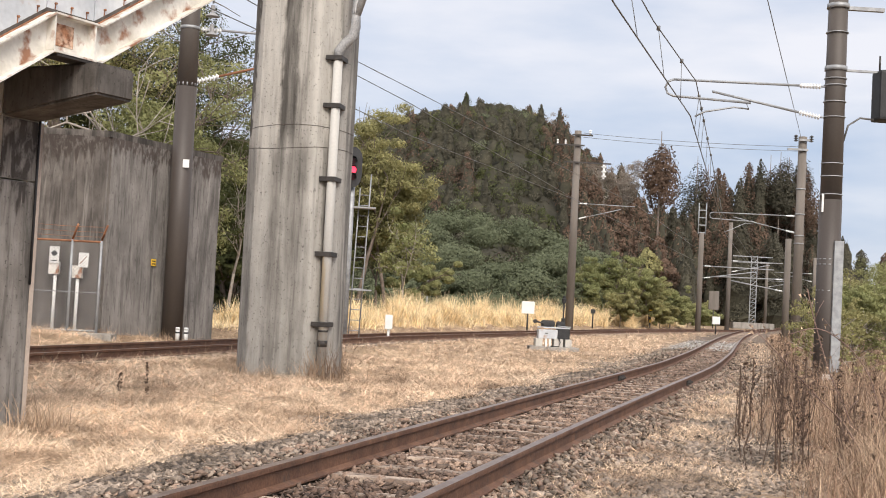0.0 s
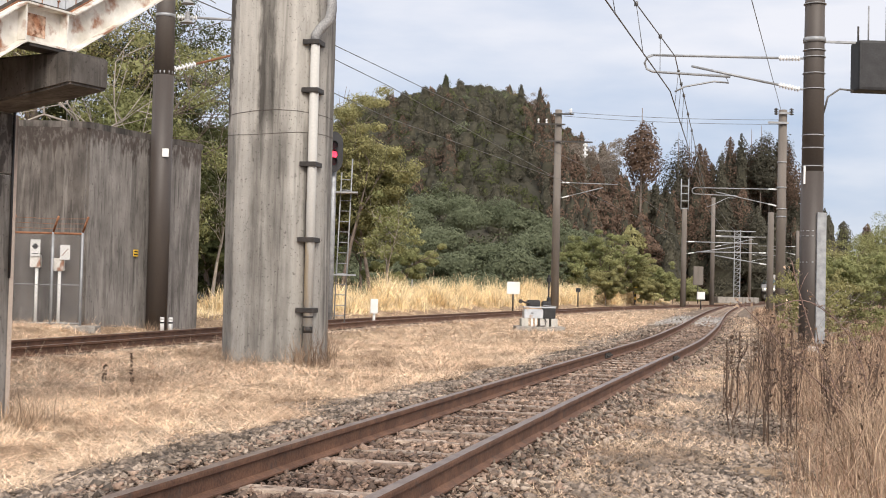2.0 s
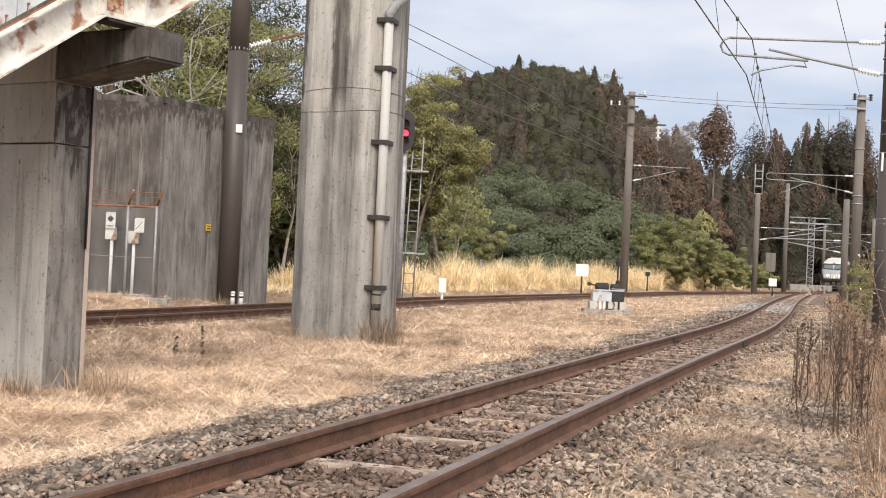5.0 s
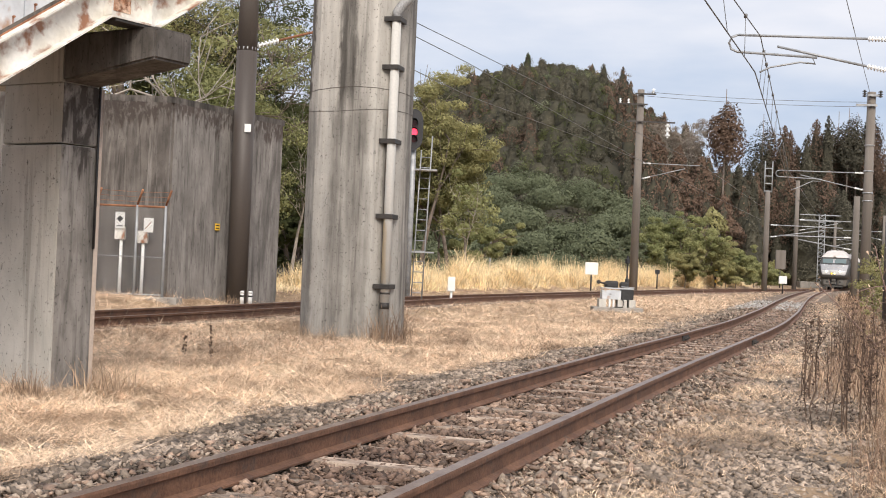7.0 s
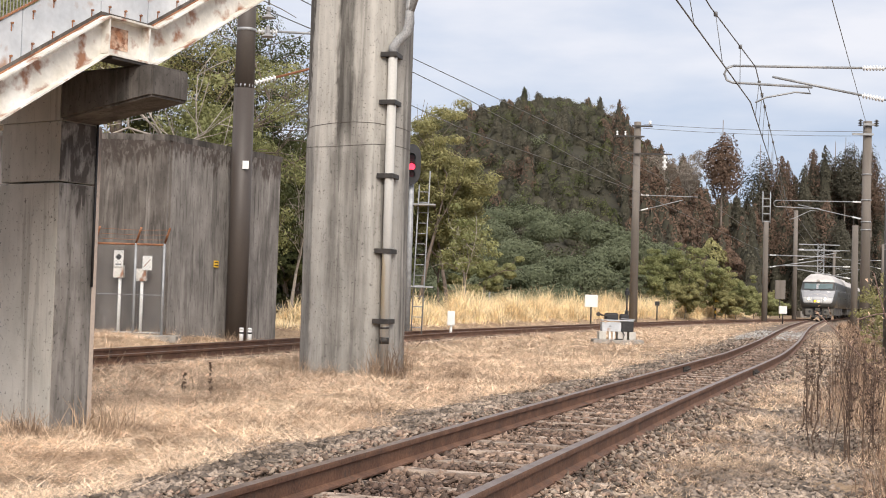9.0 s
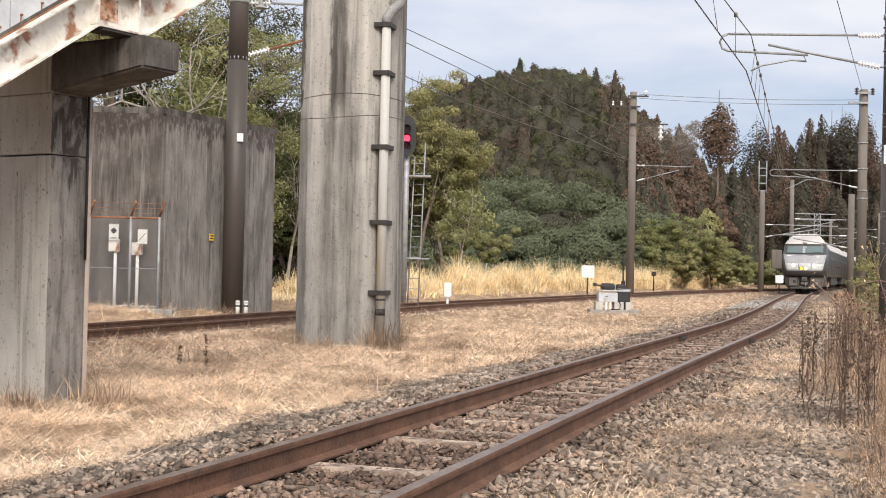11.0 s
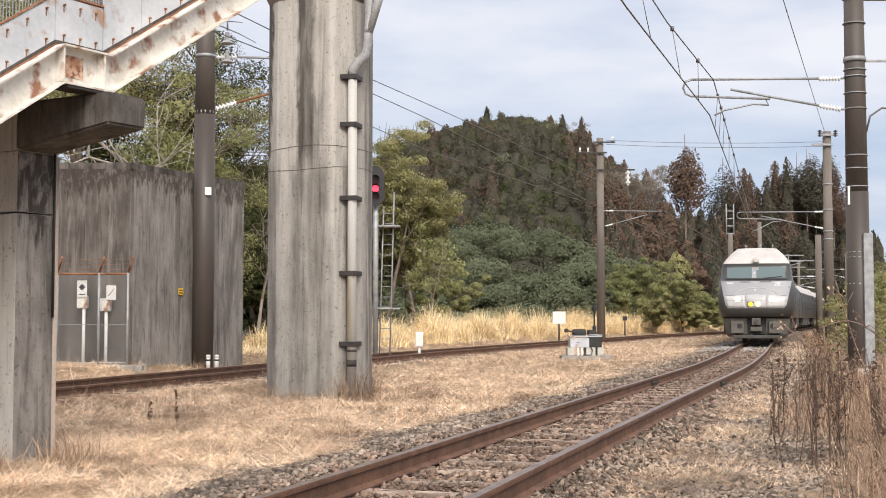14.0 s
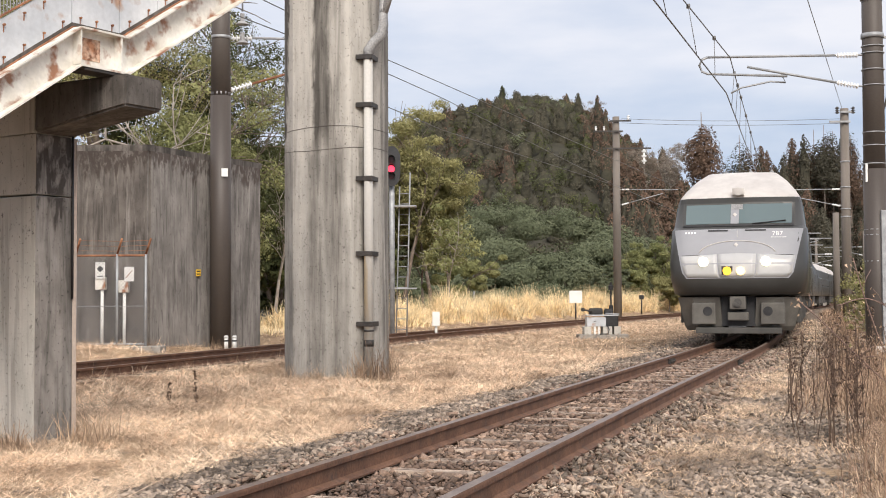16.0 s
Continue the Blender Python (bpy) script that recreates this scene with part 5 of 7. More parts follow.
            for q in range(4):
                x = xa + (xb - xa) * q / 4
                loft(bm, [[on_front(xx, zz, o) for zz, o in ((z, 0.022), (z + (0.04 if xa < 0 else 0.012), 0.022), (z + (0.04 if xa < 0 else 0.012), 0), (z, 0))] for xx in (x, x + (xb - xa) * (0.16 if xa < 0 else 0.25))])
            part("bar", bm, M["white"], body, "row of small white bars")
        for x, z, rr, m, nm in ((-0.70, 1.73, 0.105, "lamp_lit", "headlamp"), (0.60, 1.73, 0.105, "lamp_lit", "headlamp"), (-0.20, 1.53, 0.09, "amber", "amber_lamp"), (0.08, 1.53, 0.09, "lamp_warm", "warm_lamp")):
            c = on_front(x, z, 0.0)
            bm = B()
            tube(bm, (c[0], c[1] + 0.06, c[2] - 0.014), (c[0], c[1] - 0.062, c[2] + 0.012), rr, n=18)
            part(nm, bm, M[m], body, "round lit lamp")
        bm = B()
        c = on_front(-0.20, 1.53, 0)
        box(bm, c[0] - 0.115, c[0] + 0.115, c[1] - 0.024, c[1] + 0.05, 1.42, 1.64, 0.01)
        part("lamp_bezel", bm, M["dark_steel"], body)
        bm = B()
        box(bm, -0.13, 0.13, 0.95, 1.12, 3.22, 3.38, 0.03)
        tube(bm, (0, 0.93, 3.30), (0, 0.96, 3.30), 0.09, n=14)
        part("roof_lamp", bm, M["roofp"], body)
        # front bumper, skirt, coupler
        for sx in (-1, 1):
            bm = B()
            loft(bm, [[(sx * w_ * k, f_ + (1 - k) * 1.5, z) for w_, f_ in ((1.30, 0.65), (0.95, 0.40), (0.38, 0.36), (0.36, 0.9), (1.28, 1.0))] for z, k in ((0.26, 0.86), (0.36, 0.90), (0.98, 1.0))])
            part("skirt", bm, M["skirt_plate"], root, "grey dusty front skirt")
            bm = B()
            box(bm, sx * 1.24 - 0.04, sx * 1.24 + 0.04, 1.0, 4.2, 0.42, 1.02, 0.02)
            part("side_skirt", bm, M["skirt"], root)
        bm = B()
        box(bm, -0.90, 0.90, 0.36, 0.58, 0.20, 0.33, 0.02)
        part("snow_plate", bm, M["skirt"], root)
        for sx in (-0.72, 0.72):
            bm = B()
            box(bm, sx - 0.25, sx + 0.25, 0.33, 0.46, 0.40, 0.86, 0.03)
            plate = part("step_plate", bm, M["skirt_plate"], root)
            bm = B()
            tube(bm, (sx + (0.08 if sx < 0 else -0.1), 0.32, 0.68), (sx + (0.08 if sx < 0 else -0.1), 0.36, 0.68), 0.10, n=16)
            part("port", bm, M["black"], plate)
        bm = B()
        box(bm, -0.17, 0.17, 0.22, 0.6, 0.72, 1.0, 0.04)
        box(bm, -0.22, 0.22, 0.30, 0.6, 0.48, 0.66, 0.03)
        part("coupler", bm, M["skirt_plate"], root, "grey coupler")
        bm = B()
        tube(bm, (0, 0.18, 0.86), (0, 0.24, 0.86), 0.09, n=12)
        part("coupler_head", bm, M["under"], root)
        bm = B()
        box(bm, -0.36, 0.36, 0.5, 1.0, 0.36, 1.0)
        part("backing", bm, M["black"], root)
    # roof fittings
    bm = B()
    box(bm, -0.6, 0.6, 6.0, 14.0, 3.84, 4.0, 0.05)
    part("roof_unit", bm, M["roofp"], root)
    for x in (-0.5, 0.1, 0.6):
        bm = B()
        insulator(bm, (x, 4.6, 3.8), (x, 4.6, 4.12), 0.05, 3)
        part("roof_insulator", bm, M["elbow"], root)
    return root


lead = build_car(True, "train_car")
coaches = [build_car(False, "train_car") for _ in range(1)]
for _ in range(4):
    coaches.append(copy_thing(coaches[0], pose(0, 0, 0)))
_dx, _dy = np.diff(MAINL[:, 0]), np.diff(MAINL[:, 1])
ARC = np.concatenate([[0], np.cumsum(np.hypot(_dx, _dy))])


def track_at(s):
    return np.interp(s, ARC, MAINL[:, 0]), np.interp(s, ARC, MAINL[:, 1])


def motions():
    S16 = float(np.interp(26.8, MAINL[:, 1], ARC))
    for i, car in enumerate([lead] + coaches):
        rows = []
        for k in range(33):
            t = k * 0.5
            s = S16 + 11.72 * (16.0 - t) + i * 20.2
            (xa, ya), (xb, yb) = track_at(s), track_at(s + 19.6)
            rows.append((t, pose(xa, ya, 0, 0, 0, -math.degrees(math.atan2(xb - xa, yb - ya)))))
        walk(car, rows)



# ---- foliage helpers ----
def unit(rng, n):
    v = rng.normal(size=(n, 3))
    return v / np.linalg.norm(v, axis=1, keepdims=True)


def leaf_mesh(C, S, rng, droop=0.0, long=1.0, N=None):
    """One pointed leaf or spray at each centre, facing roughly along N."""
    n = len(C)
    if N is None:
        a = unit(rng, n)
        a[:, 2] -= droop
        a /= np.linalg.norm(a, axis=1, keepdims=True)
        b = np.cross(a, unit(rng, n))
    else:
        m = N + unit(rng, n) * 0.6
        m /= np.linalg.norm(m, axis=1, keepdims=True) + 1e-9
        a = np.cross(m, unit(rng, n))
        a /= np.linalg.norm(a, axis=1, keepdims=True) + 1e-9
        b = np.cross(m, a)
    b /= np.linalg.norm(b, axis=1, keepdims=True) + 1e-9
    S = np.asarray(S)[:, None]
    V = np.stack([C + a * S * long, C - a * S * long * 0.7 + b * S * 0.6, C - a * S * long * 0.7 - b * S * 0.6], 1).reshape(-1, 3)
    return V, np.arange(3 * n).reshape(-1, 3)


def leafing(pn, S, rng, long=1.0):
    """Leaves on points with their outward directions."""
    return leaf_mesh(pn[0], S, rng, 0, long, pn[1])


def lumpy(rng, c, r, n, lumps=9, squash=0.8):
    """Points on the lumps of a rounded crown."""
    d = unit(rng, lumps)
    d[:, 2] = np.abs(d[:, 2]) * 1.0 - 0.25
    L = np.asarray(c) + d * np.asarray(r) * rng.uniform(0.45, 0.75, (lumps, 1))
    R = rng.uniform(0.35, 0.6, lumps)
    k = rng.integers(0, lumps, n)
    p = unit(rng, n) * (rng.uniform(0.55, 1.0, (n, 1)) ** 0.5)
    o = p + d[k] * 0.5 + np.array([0, 0, 0.25])
    return L[k] + p * (R[k][:, None] * np.asarray(r)) * np.array([1, 1, squash]), o / (np.linalg.norm(o, axis=1, keepdims=True) + 1e-9)


def conical(rng, c, R, H, n):
    """Points on the tiers of a conifer that stands at c."""
    u = rng.beta(1.15, 1.35, n)
    a = rng.uniform(0, 2 * math.pi, n)
    ph = rng.uniform(0, 6.28, 2)
    tier = 0.62 + 0.22 * np.sin(u * 31 + ph[0]) * np.cos(a * 2 + ph[1] + u * 7) + 0.22 * np.sin(a + ph[0] + u * 13)
    r = R * (1 - u ** 2.7) ** 0.62 * tier * rng.uniform(0.6, 1.0, n)
    o = np.stack([np.cos(a), np.sin(a), np.full(n, 0.45)], 1)
    return np.stack([c[0] + r * np.cos(a), c[1] + r * np.sin(a), c[2] + H * (0.12 + 0.88 * u) - 0.12 * r], 1), o / np.linalg.norm(o, axis=1, keepdims=True)


def blades(P, Ln, W, rng, lean=0.6, bend=0.5, dirs=None):
    """Bent grass blades: two joined pieces each."""
    n = len(P)
    a = rng.uniform(0, 2 * math.pi, n) if dirs is None else dirs
    l = np.abs(rng.normal(0, lean, n))
    u = np.stack([np.cos(a) * np.sin(l), np.sin(a) * np.sin(l), np.cos(l)], 1)
    l2 = np.minimum(l + np.abs(rng.normal(0, bend, n)), 2.0)
    u2 = np.stack([np.cos(a) * np.sin(l2), np.sin(a) * np.sin(l2), np.cos(l2)], 1)
    b = rng.uniform(0, 2 * math.pi, n)
    s = np.stack([np.cos(b), np.sin(b), np.zeros(n)], 1) * (np.asarray(W) * 0.5)[:, None]
    Ln = np.asarray(Ln)[:, None]
    m = P + u * Ln * 0.5
    t = m + u2 * Ln * 0.5
    t[:, 2] = np.maximum(t[:, 2], P[:, 2] + 0.01)
    V = np.stack([P - s, P + s, m + s * 0.8, m - s * 0.8, t + s * 0.15, t - s * 0.15], 1).reshape(-1, 3)
    i = np.arange(n)[:, None] * 6
    F = np.concatenate([i + [0, 1, 2, 3], i + [3, 2, 4, 5]], 0)
    return V, F


def kites(P, Ln, W, rng, lean=1.3):
    """Short lying blades, one slim pointed piece each."""
    n = len(P)
    a, l = rng.uniform(0, 2 * math.pi, n), np.clip(np.abs(rng.normal(lean, 0.3, n)), 0, 1.62)
    u = np.stack([np.cos(a) * np.sin(l), np.sin(a) * np.sin(l), np.cos(l)], 1) * np.asarray(Ln)[:, None]
    b = rng.uniform(0, 2 * math.pi, n)
    s = np.stack([np.cos(b), np.sin(b), 0.6 * np.sin(b * 3)], 1) * (np.asarray(W) * 0.5)[:, None]
    P = P + np.array([0, 0, 1.0]) * (rng.random(n) ** 2 * 0.06)[:, None]
    V = np.stack([P - s * 0.8, P + s * 0.8, P + u], 1).reshape(-1, 3)
    return V, np.arange(3 * n).reshape(-1, 3)


class Heap:
    def __init__(self):
        self.V, self.F, self.n = [], [], 0

    def add(self, vf):
        V, F = vf
        if F.shape[1] == 4:
            F = np.concatenate([F[:, [0, 1, 2]], F[:, [0, 2, 3]]])
        self.V.append(V)
        self.F.append(F + self.n)
        self.n += len(V)

    def make(self, name, mat, parent=None, label="", smooth=False):
        return raw(name, np.concatenate(self.V), np.concatenate(self.F), mat, parent, label, smooth)


# ---- wooded hill ----
# outline of the hilltops: sideways and upwards per metre of distance
HILL = np.array([(-0.6, 0.07), (-0.3, 0.08), (-0.1, 0.082), (-0.06, 0.085), (-0.042, 0.106), (-0.02, 0.124), (0.03, 0.136), (0.07, 0.142), (0.10, 0.137), (0.123, 0.126), (0.145, 0.109), (0.165, 0.091),
                 (0.19, 0.070), (0.21, 0.050), (0.225, 0.036), (0.245, 0.045), (0.27, 0.060), (0.29, 0.064), (0.32, 0.055), (0.335, 0.036), (0.36, 0.025), (0.5, 0.03), (0.8, 0.03)])
H0, H1 = 125.0, 265.0


def hill_z(a, y):
    # the line leaves through a gap at the foot of the hill
    near = H0 + 62 * sstep(0.225, 0.25, np.asarray(a)) * (1 - sstep(0.33, 0.36, np.asarray(a)))
    u = np.clip((y - near) / (H1 - near), 0, 1)
    return -1.0 + (np.interp(a, HILL[:, 0], HILL[:, 1]) * H1 + 2) * np.sin(u * math.pi / 2)


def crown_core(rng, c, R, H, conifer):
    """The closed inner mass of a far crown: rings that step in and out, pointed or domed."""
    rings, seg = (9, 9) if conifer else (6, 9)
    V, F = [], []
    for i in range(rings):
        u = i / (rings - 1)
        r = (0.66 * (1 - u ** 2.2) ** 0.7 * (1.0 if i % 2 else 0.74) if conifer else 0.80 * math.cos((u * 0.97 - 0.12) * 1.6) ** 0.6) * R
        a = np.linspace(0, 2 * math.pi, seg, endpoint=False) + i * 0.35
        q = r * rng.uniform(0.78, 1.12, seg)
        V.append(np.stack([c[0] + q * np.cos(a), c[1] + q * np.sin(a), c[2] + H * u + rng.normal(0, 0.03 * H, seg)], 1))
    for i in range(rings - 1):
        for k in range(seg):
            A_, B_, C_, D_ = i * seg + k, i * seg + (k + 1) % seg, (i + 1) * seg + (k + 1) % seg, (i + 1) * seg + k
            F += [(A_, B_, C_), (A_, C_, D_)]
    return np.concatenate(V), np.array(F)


def build_hill():
    aa, yy = np.linspace(-0.6, 0.8, 90), np.concatenate([np.linspace(H0, H1, 16), [300, 400]])
    A, Y = np.meshgrid(aa, yy)
    Z = hill_z(A, Y) - np.clip(Y - H1, 0, None) * 0.25
    n = len(aa)
    i = np.arange(len(yy) - 1)[:, None] * n + np.arange(n - 1)[None]
    F = np.stack([i, i + 1, i + n + 1, i + n], -1).reshape(-1, 4)
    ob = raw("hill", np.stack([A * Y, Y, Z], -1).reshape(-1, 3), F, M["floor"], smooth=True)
    tagged(ob, "dark wooded hillside under evergreen trees", "hill", kind="structure")
    rng = np.random.default_rng(11)
    # solid crown cores, their dark colour stands for shade between the leaves
    inner = Heap()
    H = {k: Heap() for k in ("cedar", "cedar_red", "hill", "oak", "dark", "willow")}
    N = 1250
    a = rng.uniform(-0.12, 0.36, N)
    y = H0 + (H1 - H0) * rng.uniform(0.02, 1.02, N)
    for ai, yi in zip(a, y):
        if 0.232 < ai < 0.345 and yi < 186:
            continue
        u = (yi - H0) / (H1 - H0)
        z = float(hill_z(ai, yi))
        x = ai * yi
        red = 0.085 + 0.05 * (1 - u) < ai < 0.215 and rng.random() < (0.75 if ai > 0.12 else 0.5)
        pick = rng.random()
        if red or (0.215 < ai < 0.36 and pick < 0.85):
            h, r = rng.uniform(7.5, 11), rng.uniform(1.7, 2.6)
            if ai > 0.215:
                h *= 1.12
            elif u > 0.5:
                h *= 0.58
            kind = "cedar_red" if red and rng.random() < 0.8 else ("cedar" if rng.random() < 0.75 else "cedar_red")
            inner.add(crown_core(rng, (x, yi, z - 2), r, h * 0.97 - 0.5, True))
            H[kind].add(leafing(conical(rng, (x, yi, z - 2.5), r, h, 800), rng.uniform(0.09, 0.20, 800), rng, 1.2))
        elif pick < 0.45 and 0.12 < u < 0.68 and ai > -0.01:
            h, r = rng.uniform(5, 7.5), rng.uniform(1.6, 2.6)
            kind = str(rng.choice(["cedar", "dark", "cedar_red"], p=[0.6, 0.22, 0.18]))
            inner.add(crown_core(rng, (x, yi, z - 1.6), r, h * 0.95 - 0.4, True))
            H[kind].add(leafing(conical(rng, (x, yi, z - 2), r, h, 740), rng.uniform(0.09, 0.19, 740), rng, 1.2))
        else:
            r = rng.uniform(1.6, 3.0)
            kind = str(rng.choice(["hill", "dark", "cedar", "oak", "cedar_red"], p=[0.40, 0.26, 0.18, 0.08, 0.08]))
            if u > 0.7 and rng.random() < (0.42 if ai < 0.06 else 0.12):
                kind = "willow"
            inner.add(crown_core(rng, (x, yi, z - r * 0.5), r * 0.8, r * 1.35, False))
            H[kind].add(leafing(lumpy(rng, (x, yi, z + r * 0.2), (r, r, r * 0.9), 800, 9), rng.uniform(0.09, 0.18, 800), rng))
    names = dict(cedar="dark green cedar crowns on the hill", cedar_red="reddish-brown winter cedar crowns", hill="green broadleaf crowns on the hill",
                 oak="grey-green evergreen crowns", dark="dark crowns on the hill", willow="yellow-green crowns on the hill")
    tagged(inner.make("hill_wood", M["crown_shade"]), "dark solid cores for the inner twigs and shade of the hill trees", "forest", kind="stuff")
    for k, h in H.items():
        if h.V:
            tagged(h.make("hill_wood", LEAF[k]), names[k], "forest", kind="stuff")


build_hill()


# ---- trees ----
def limbs(bm, rng, p, d, ln, r, depth, tips, spread=0.55):
    p, d = Vector(p), Vector(d).normalized()
    q = p
    for k in range(3):
        e = Vector(unit(rng, 1)[0]) * 0.16
        d = (d + e).normalized()
        b = q + d * ln / 3
        tube(bm, q, b, r * (1 - 0.16 * k), r * (1 - 0.16 * (k + 1)), n=6 if depth > 1 else 4, caps=False)
        q = b
        tips.append((tuple(q), depth))
        if depth > 0 and (k > 0 or depth < 3):
            for _ in range(1 if depth > 2 else 2):
                e = Vector(unit(rng, 1)[0])
                nd = (d * (1 - spread) + e * spread + Vector((0, 0, 0.12))).normalized()
                limbs(bm, rng, q, nd, ln * rng.uniform(0.55, 0.75), r * 0.5, depth - 1, tips, spread)


def tree(at, h, r, leaf, label, seed, leaves=3000, size=(0.05, 0.11), bark="bark", bare=0.0, name="tree", lowest=0.25, lumps=22, depth=3):
    rng = np.random.default_rng(seed)
    root = thing(name, at, label, "tree" if name == "tree" else "shrub")
    bm, tips = B(), []
    limbs(bm, rng, (0, 0, -0.2), (rng.uniform(-.1, .1), rng.uniform(-.1, .1), 1), h * 0.55, 0.014 * h, depth, tips)
    part("trunk", bm, M[bark], root)
    if leaves:
        T = np.array([t for t, k in tips if k <= 1 and t[2] > lowest * h])
        far = np.linalg.norm(T[:, :2], axis=1) < r * 1.6
        T = T[far] if far.sum() > 5 else T
        k = rng.integers(0, len(T), lumps)
        C = T[k] + rng.normal(0, 0.3, (lumps, 3))
        C2 = lumpy(rng, (0, 0, h * 0.58), (r, r, h * 0.42), lumps, 14)[0]
        C = np.concatenate([C, C2])
        R = rng.uniform(0.22, 0.42, len(C)) * r * (0.62 if name == "bush" else 1.0)
        leaves = int(leaves * 1.6)
        j = rng.integers(0, len(C), leaves)
        d = unit(rng, leaves)
        P = C[j] + d * (rng.uniform(0.2, 1, (leaves, 1)) ** 0.5) * R[j][:, None] * np.array([1, 1, 0.6])
        P[:, 2] = np.maximum(P[:, 2], 0.1)
        V, F = leaf_mesh(P, rng.uniform(*size, leaves), rng, 0.3, 1.3, d + np.array([0, 0, 0.3]))
        raw("crown", V, F, LEAF[leaf], root)
    return root


# behind the block house
tree((-12.4, 37.0, 0.2), 13.5, 3.2, "bright", "tall yellow-green evergreen tree behind the block house", 21, 26000, (0.022, 0.06), lumps=60)
tree((-9.6, 38.5, 0.2), 13.0, 2.8, "willow", "tall yellow-green tree with thin bare twigs", 22, 15000, (0.022, 0.06), lumps=50)
tree((-8.4, 42.0, 0.2), 10.0, 2.5, "hill", "green evergreen tree behind the block house", 23, 22000, (0.024, 0.065), lumps=50)
tree((-6.9, 41.0, 0.2), 7.4, 1.6, "hill", "green leafy tree behind the block house", 24, 15000, (0.022, 0.06), lumps=50)
tree((-6.2, 46.0, 0.2), 6.4, 1.8, "dark", "dark leafy tree at the edge of the wood", 25, 18000, (0.031, 0.086), lowest=0.1)
tree((-7.3, 36.0, 0.2), 7.5, 1.8, "bright", "light green bush-like tree behind the wall", 26, 18000, (0.022, 0.055), lumps=50)
tree((-7.0, 35.5, 0.2), 8.5, 1.5, "bright", "bare twiggy grey tree behind the wall", 27, 600, (0.04, 0.08), bark="pale_bark")
tree((-5.1, 38.5, 0.1), 4.6, 1.3, "dark", "bare twiggy shrub beside the block house", 28, 900, (0.04, 0.08), bark="pale_bark", lowest=0.0)
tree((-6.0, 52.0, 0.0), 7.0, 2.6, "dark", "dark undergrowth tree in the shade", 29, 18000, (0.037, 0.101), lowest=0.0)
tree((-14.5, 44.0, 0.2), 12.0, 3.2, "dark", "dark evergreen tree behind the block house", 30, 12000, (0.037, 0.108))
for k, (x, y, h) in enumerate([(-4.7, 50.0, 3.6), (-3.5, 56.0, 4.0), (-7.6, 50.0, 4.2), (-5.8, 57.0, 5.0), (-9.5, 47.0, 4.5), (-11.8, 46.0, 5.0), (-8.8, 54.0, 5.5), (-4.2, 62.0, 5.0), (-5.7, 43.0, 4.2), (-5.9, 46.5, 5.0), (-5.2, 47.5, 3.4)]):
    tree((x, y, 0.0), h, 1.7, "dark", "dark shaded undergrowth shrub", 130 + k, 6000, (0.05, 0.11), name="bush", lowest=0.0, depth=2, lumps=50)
# beyond the signal
tree((-1.9, 57.0, 0.0), 8.8, 1.7, "willow", "slender yellow-green tree behind the signal", 31, 26000, (0.026, 0.07), lowest=0.1, lumps=80)
tree((-0.5, 58.0, 0.0), 8.2, 1.6, "willow", "yellow-green leafy tree behind the signal", 32, 24000, (0.026, 0.07), lowest=0.05, lumps=80)
tree((-2.9, 60.0, 0.0), 7.5, 1.9, "bright", "light green tree behind the signal", 33, 24000, (0.026, 0.07), lowest=0.05, lumps=80)
tree((0.2, 54.0, 0.0), 4.6, 1.4, "bright", "grey twiggy thicket behind the signal", 34, 1500, (0.04, 0.09), bark="pale_bark", lowest=0.0)
tree((0.9, 60.0, 0.0), 3.4, 1.5, "bright", "rounded green bush by the siding", 35, 14000, (0.031, 0.079), name="bush", lowest=0.0, depth=2)
tree((-1.0, 66.0, 0.0), 6.0, 2.4, "oak", "grey-green evergreen tree by the siding", 36, 16000, (0.043, 0.108), lowest=0.0)


# grey-green oaks and bright shrubs below the hill
def oak_wood():
    rng = np.random.default_rng(40)
    spots = [(-0.03, 0.060, 112), (0.0, 0.045, 104), (0.022, 0.062, 114), (0.045, 0.052, 106), (0.07, 0.068, 116), (0.095, 0.072, 118), (0.115, 0.066, 112), (0.135, 0.058, 108),
             (0.01, 0.03, 98), (0.035, 0.028, 96), (0.06, 0.034, 98), (0.085, 0.040, 99), (0.105, 0.036, 97), (0.155, 0.05, 112), (0.17, 0.042, 108), (-0.05, 0.05, 106), (0.12, 0.05, 101),
             (0.03, 0.075, 122), (0.055, 0.08, 124), (0.0, 0.07, 122), (0.15, 0.03, 100), (-0.02, 0.02, 94), (0.02, 0.012, 92), (0.05, 0.012, 92), (0.08, 0.016, 93)]
    h = 0
    for a, e, y in spots:
        top = 1 + e * y
        r = rng.uniform(2.0, 3.0)
        root = thing("evergreen_oak", (a * y, y, -1.0), "rounded grey-green evergreen oak below the hill", "tree", "oaks below the hill")
        bm, tips = B(), []
        limbs(bm, rng, (0, 0, 0), (0, 0, 1), top * 0.5, 0.16, 1, tips)
        part("trunk", bm, M["bark"], root)
        n = 7000
        P, pn = lumpy(rng, (0, 0, top - r * 0.55 + 0.5), (r, r, r * 0.8), n, 14)
        Q, qn = lumpy(rng, (0, 0, max(1.2, top * 0.45)), (r, r, top * 0.42), n // 2, 10)
        V, F = leaf_mesh(np.concatenate([P, Q]), rng.uniform(0.06, 0.15, n + n // 2), rng, 0, 1.0, np.concatenate([pn, qn]))
        raw("crown", V, F, LEAF["oak"], root)


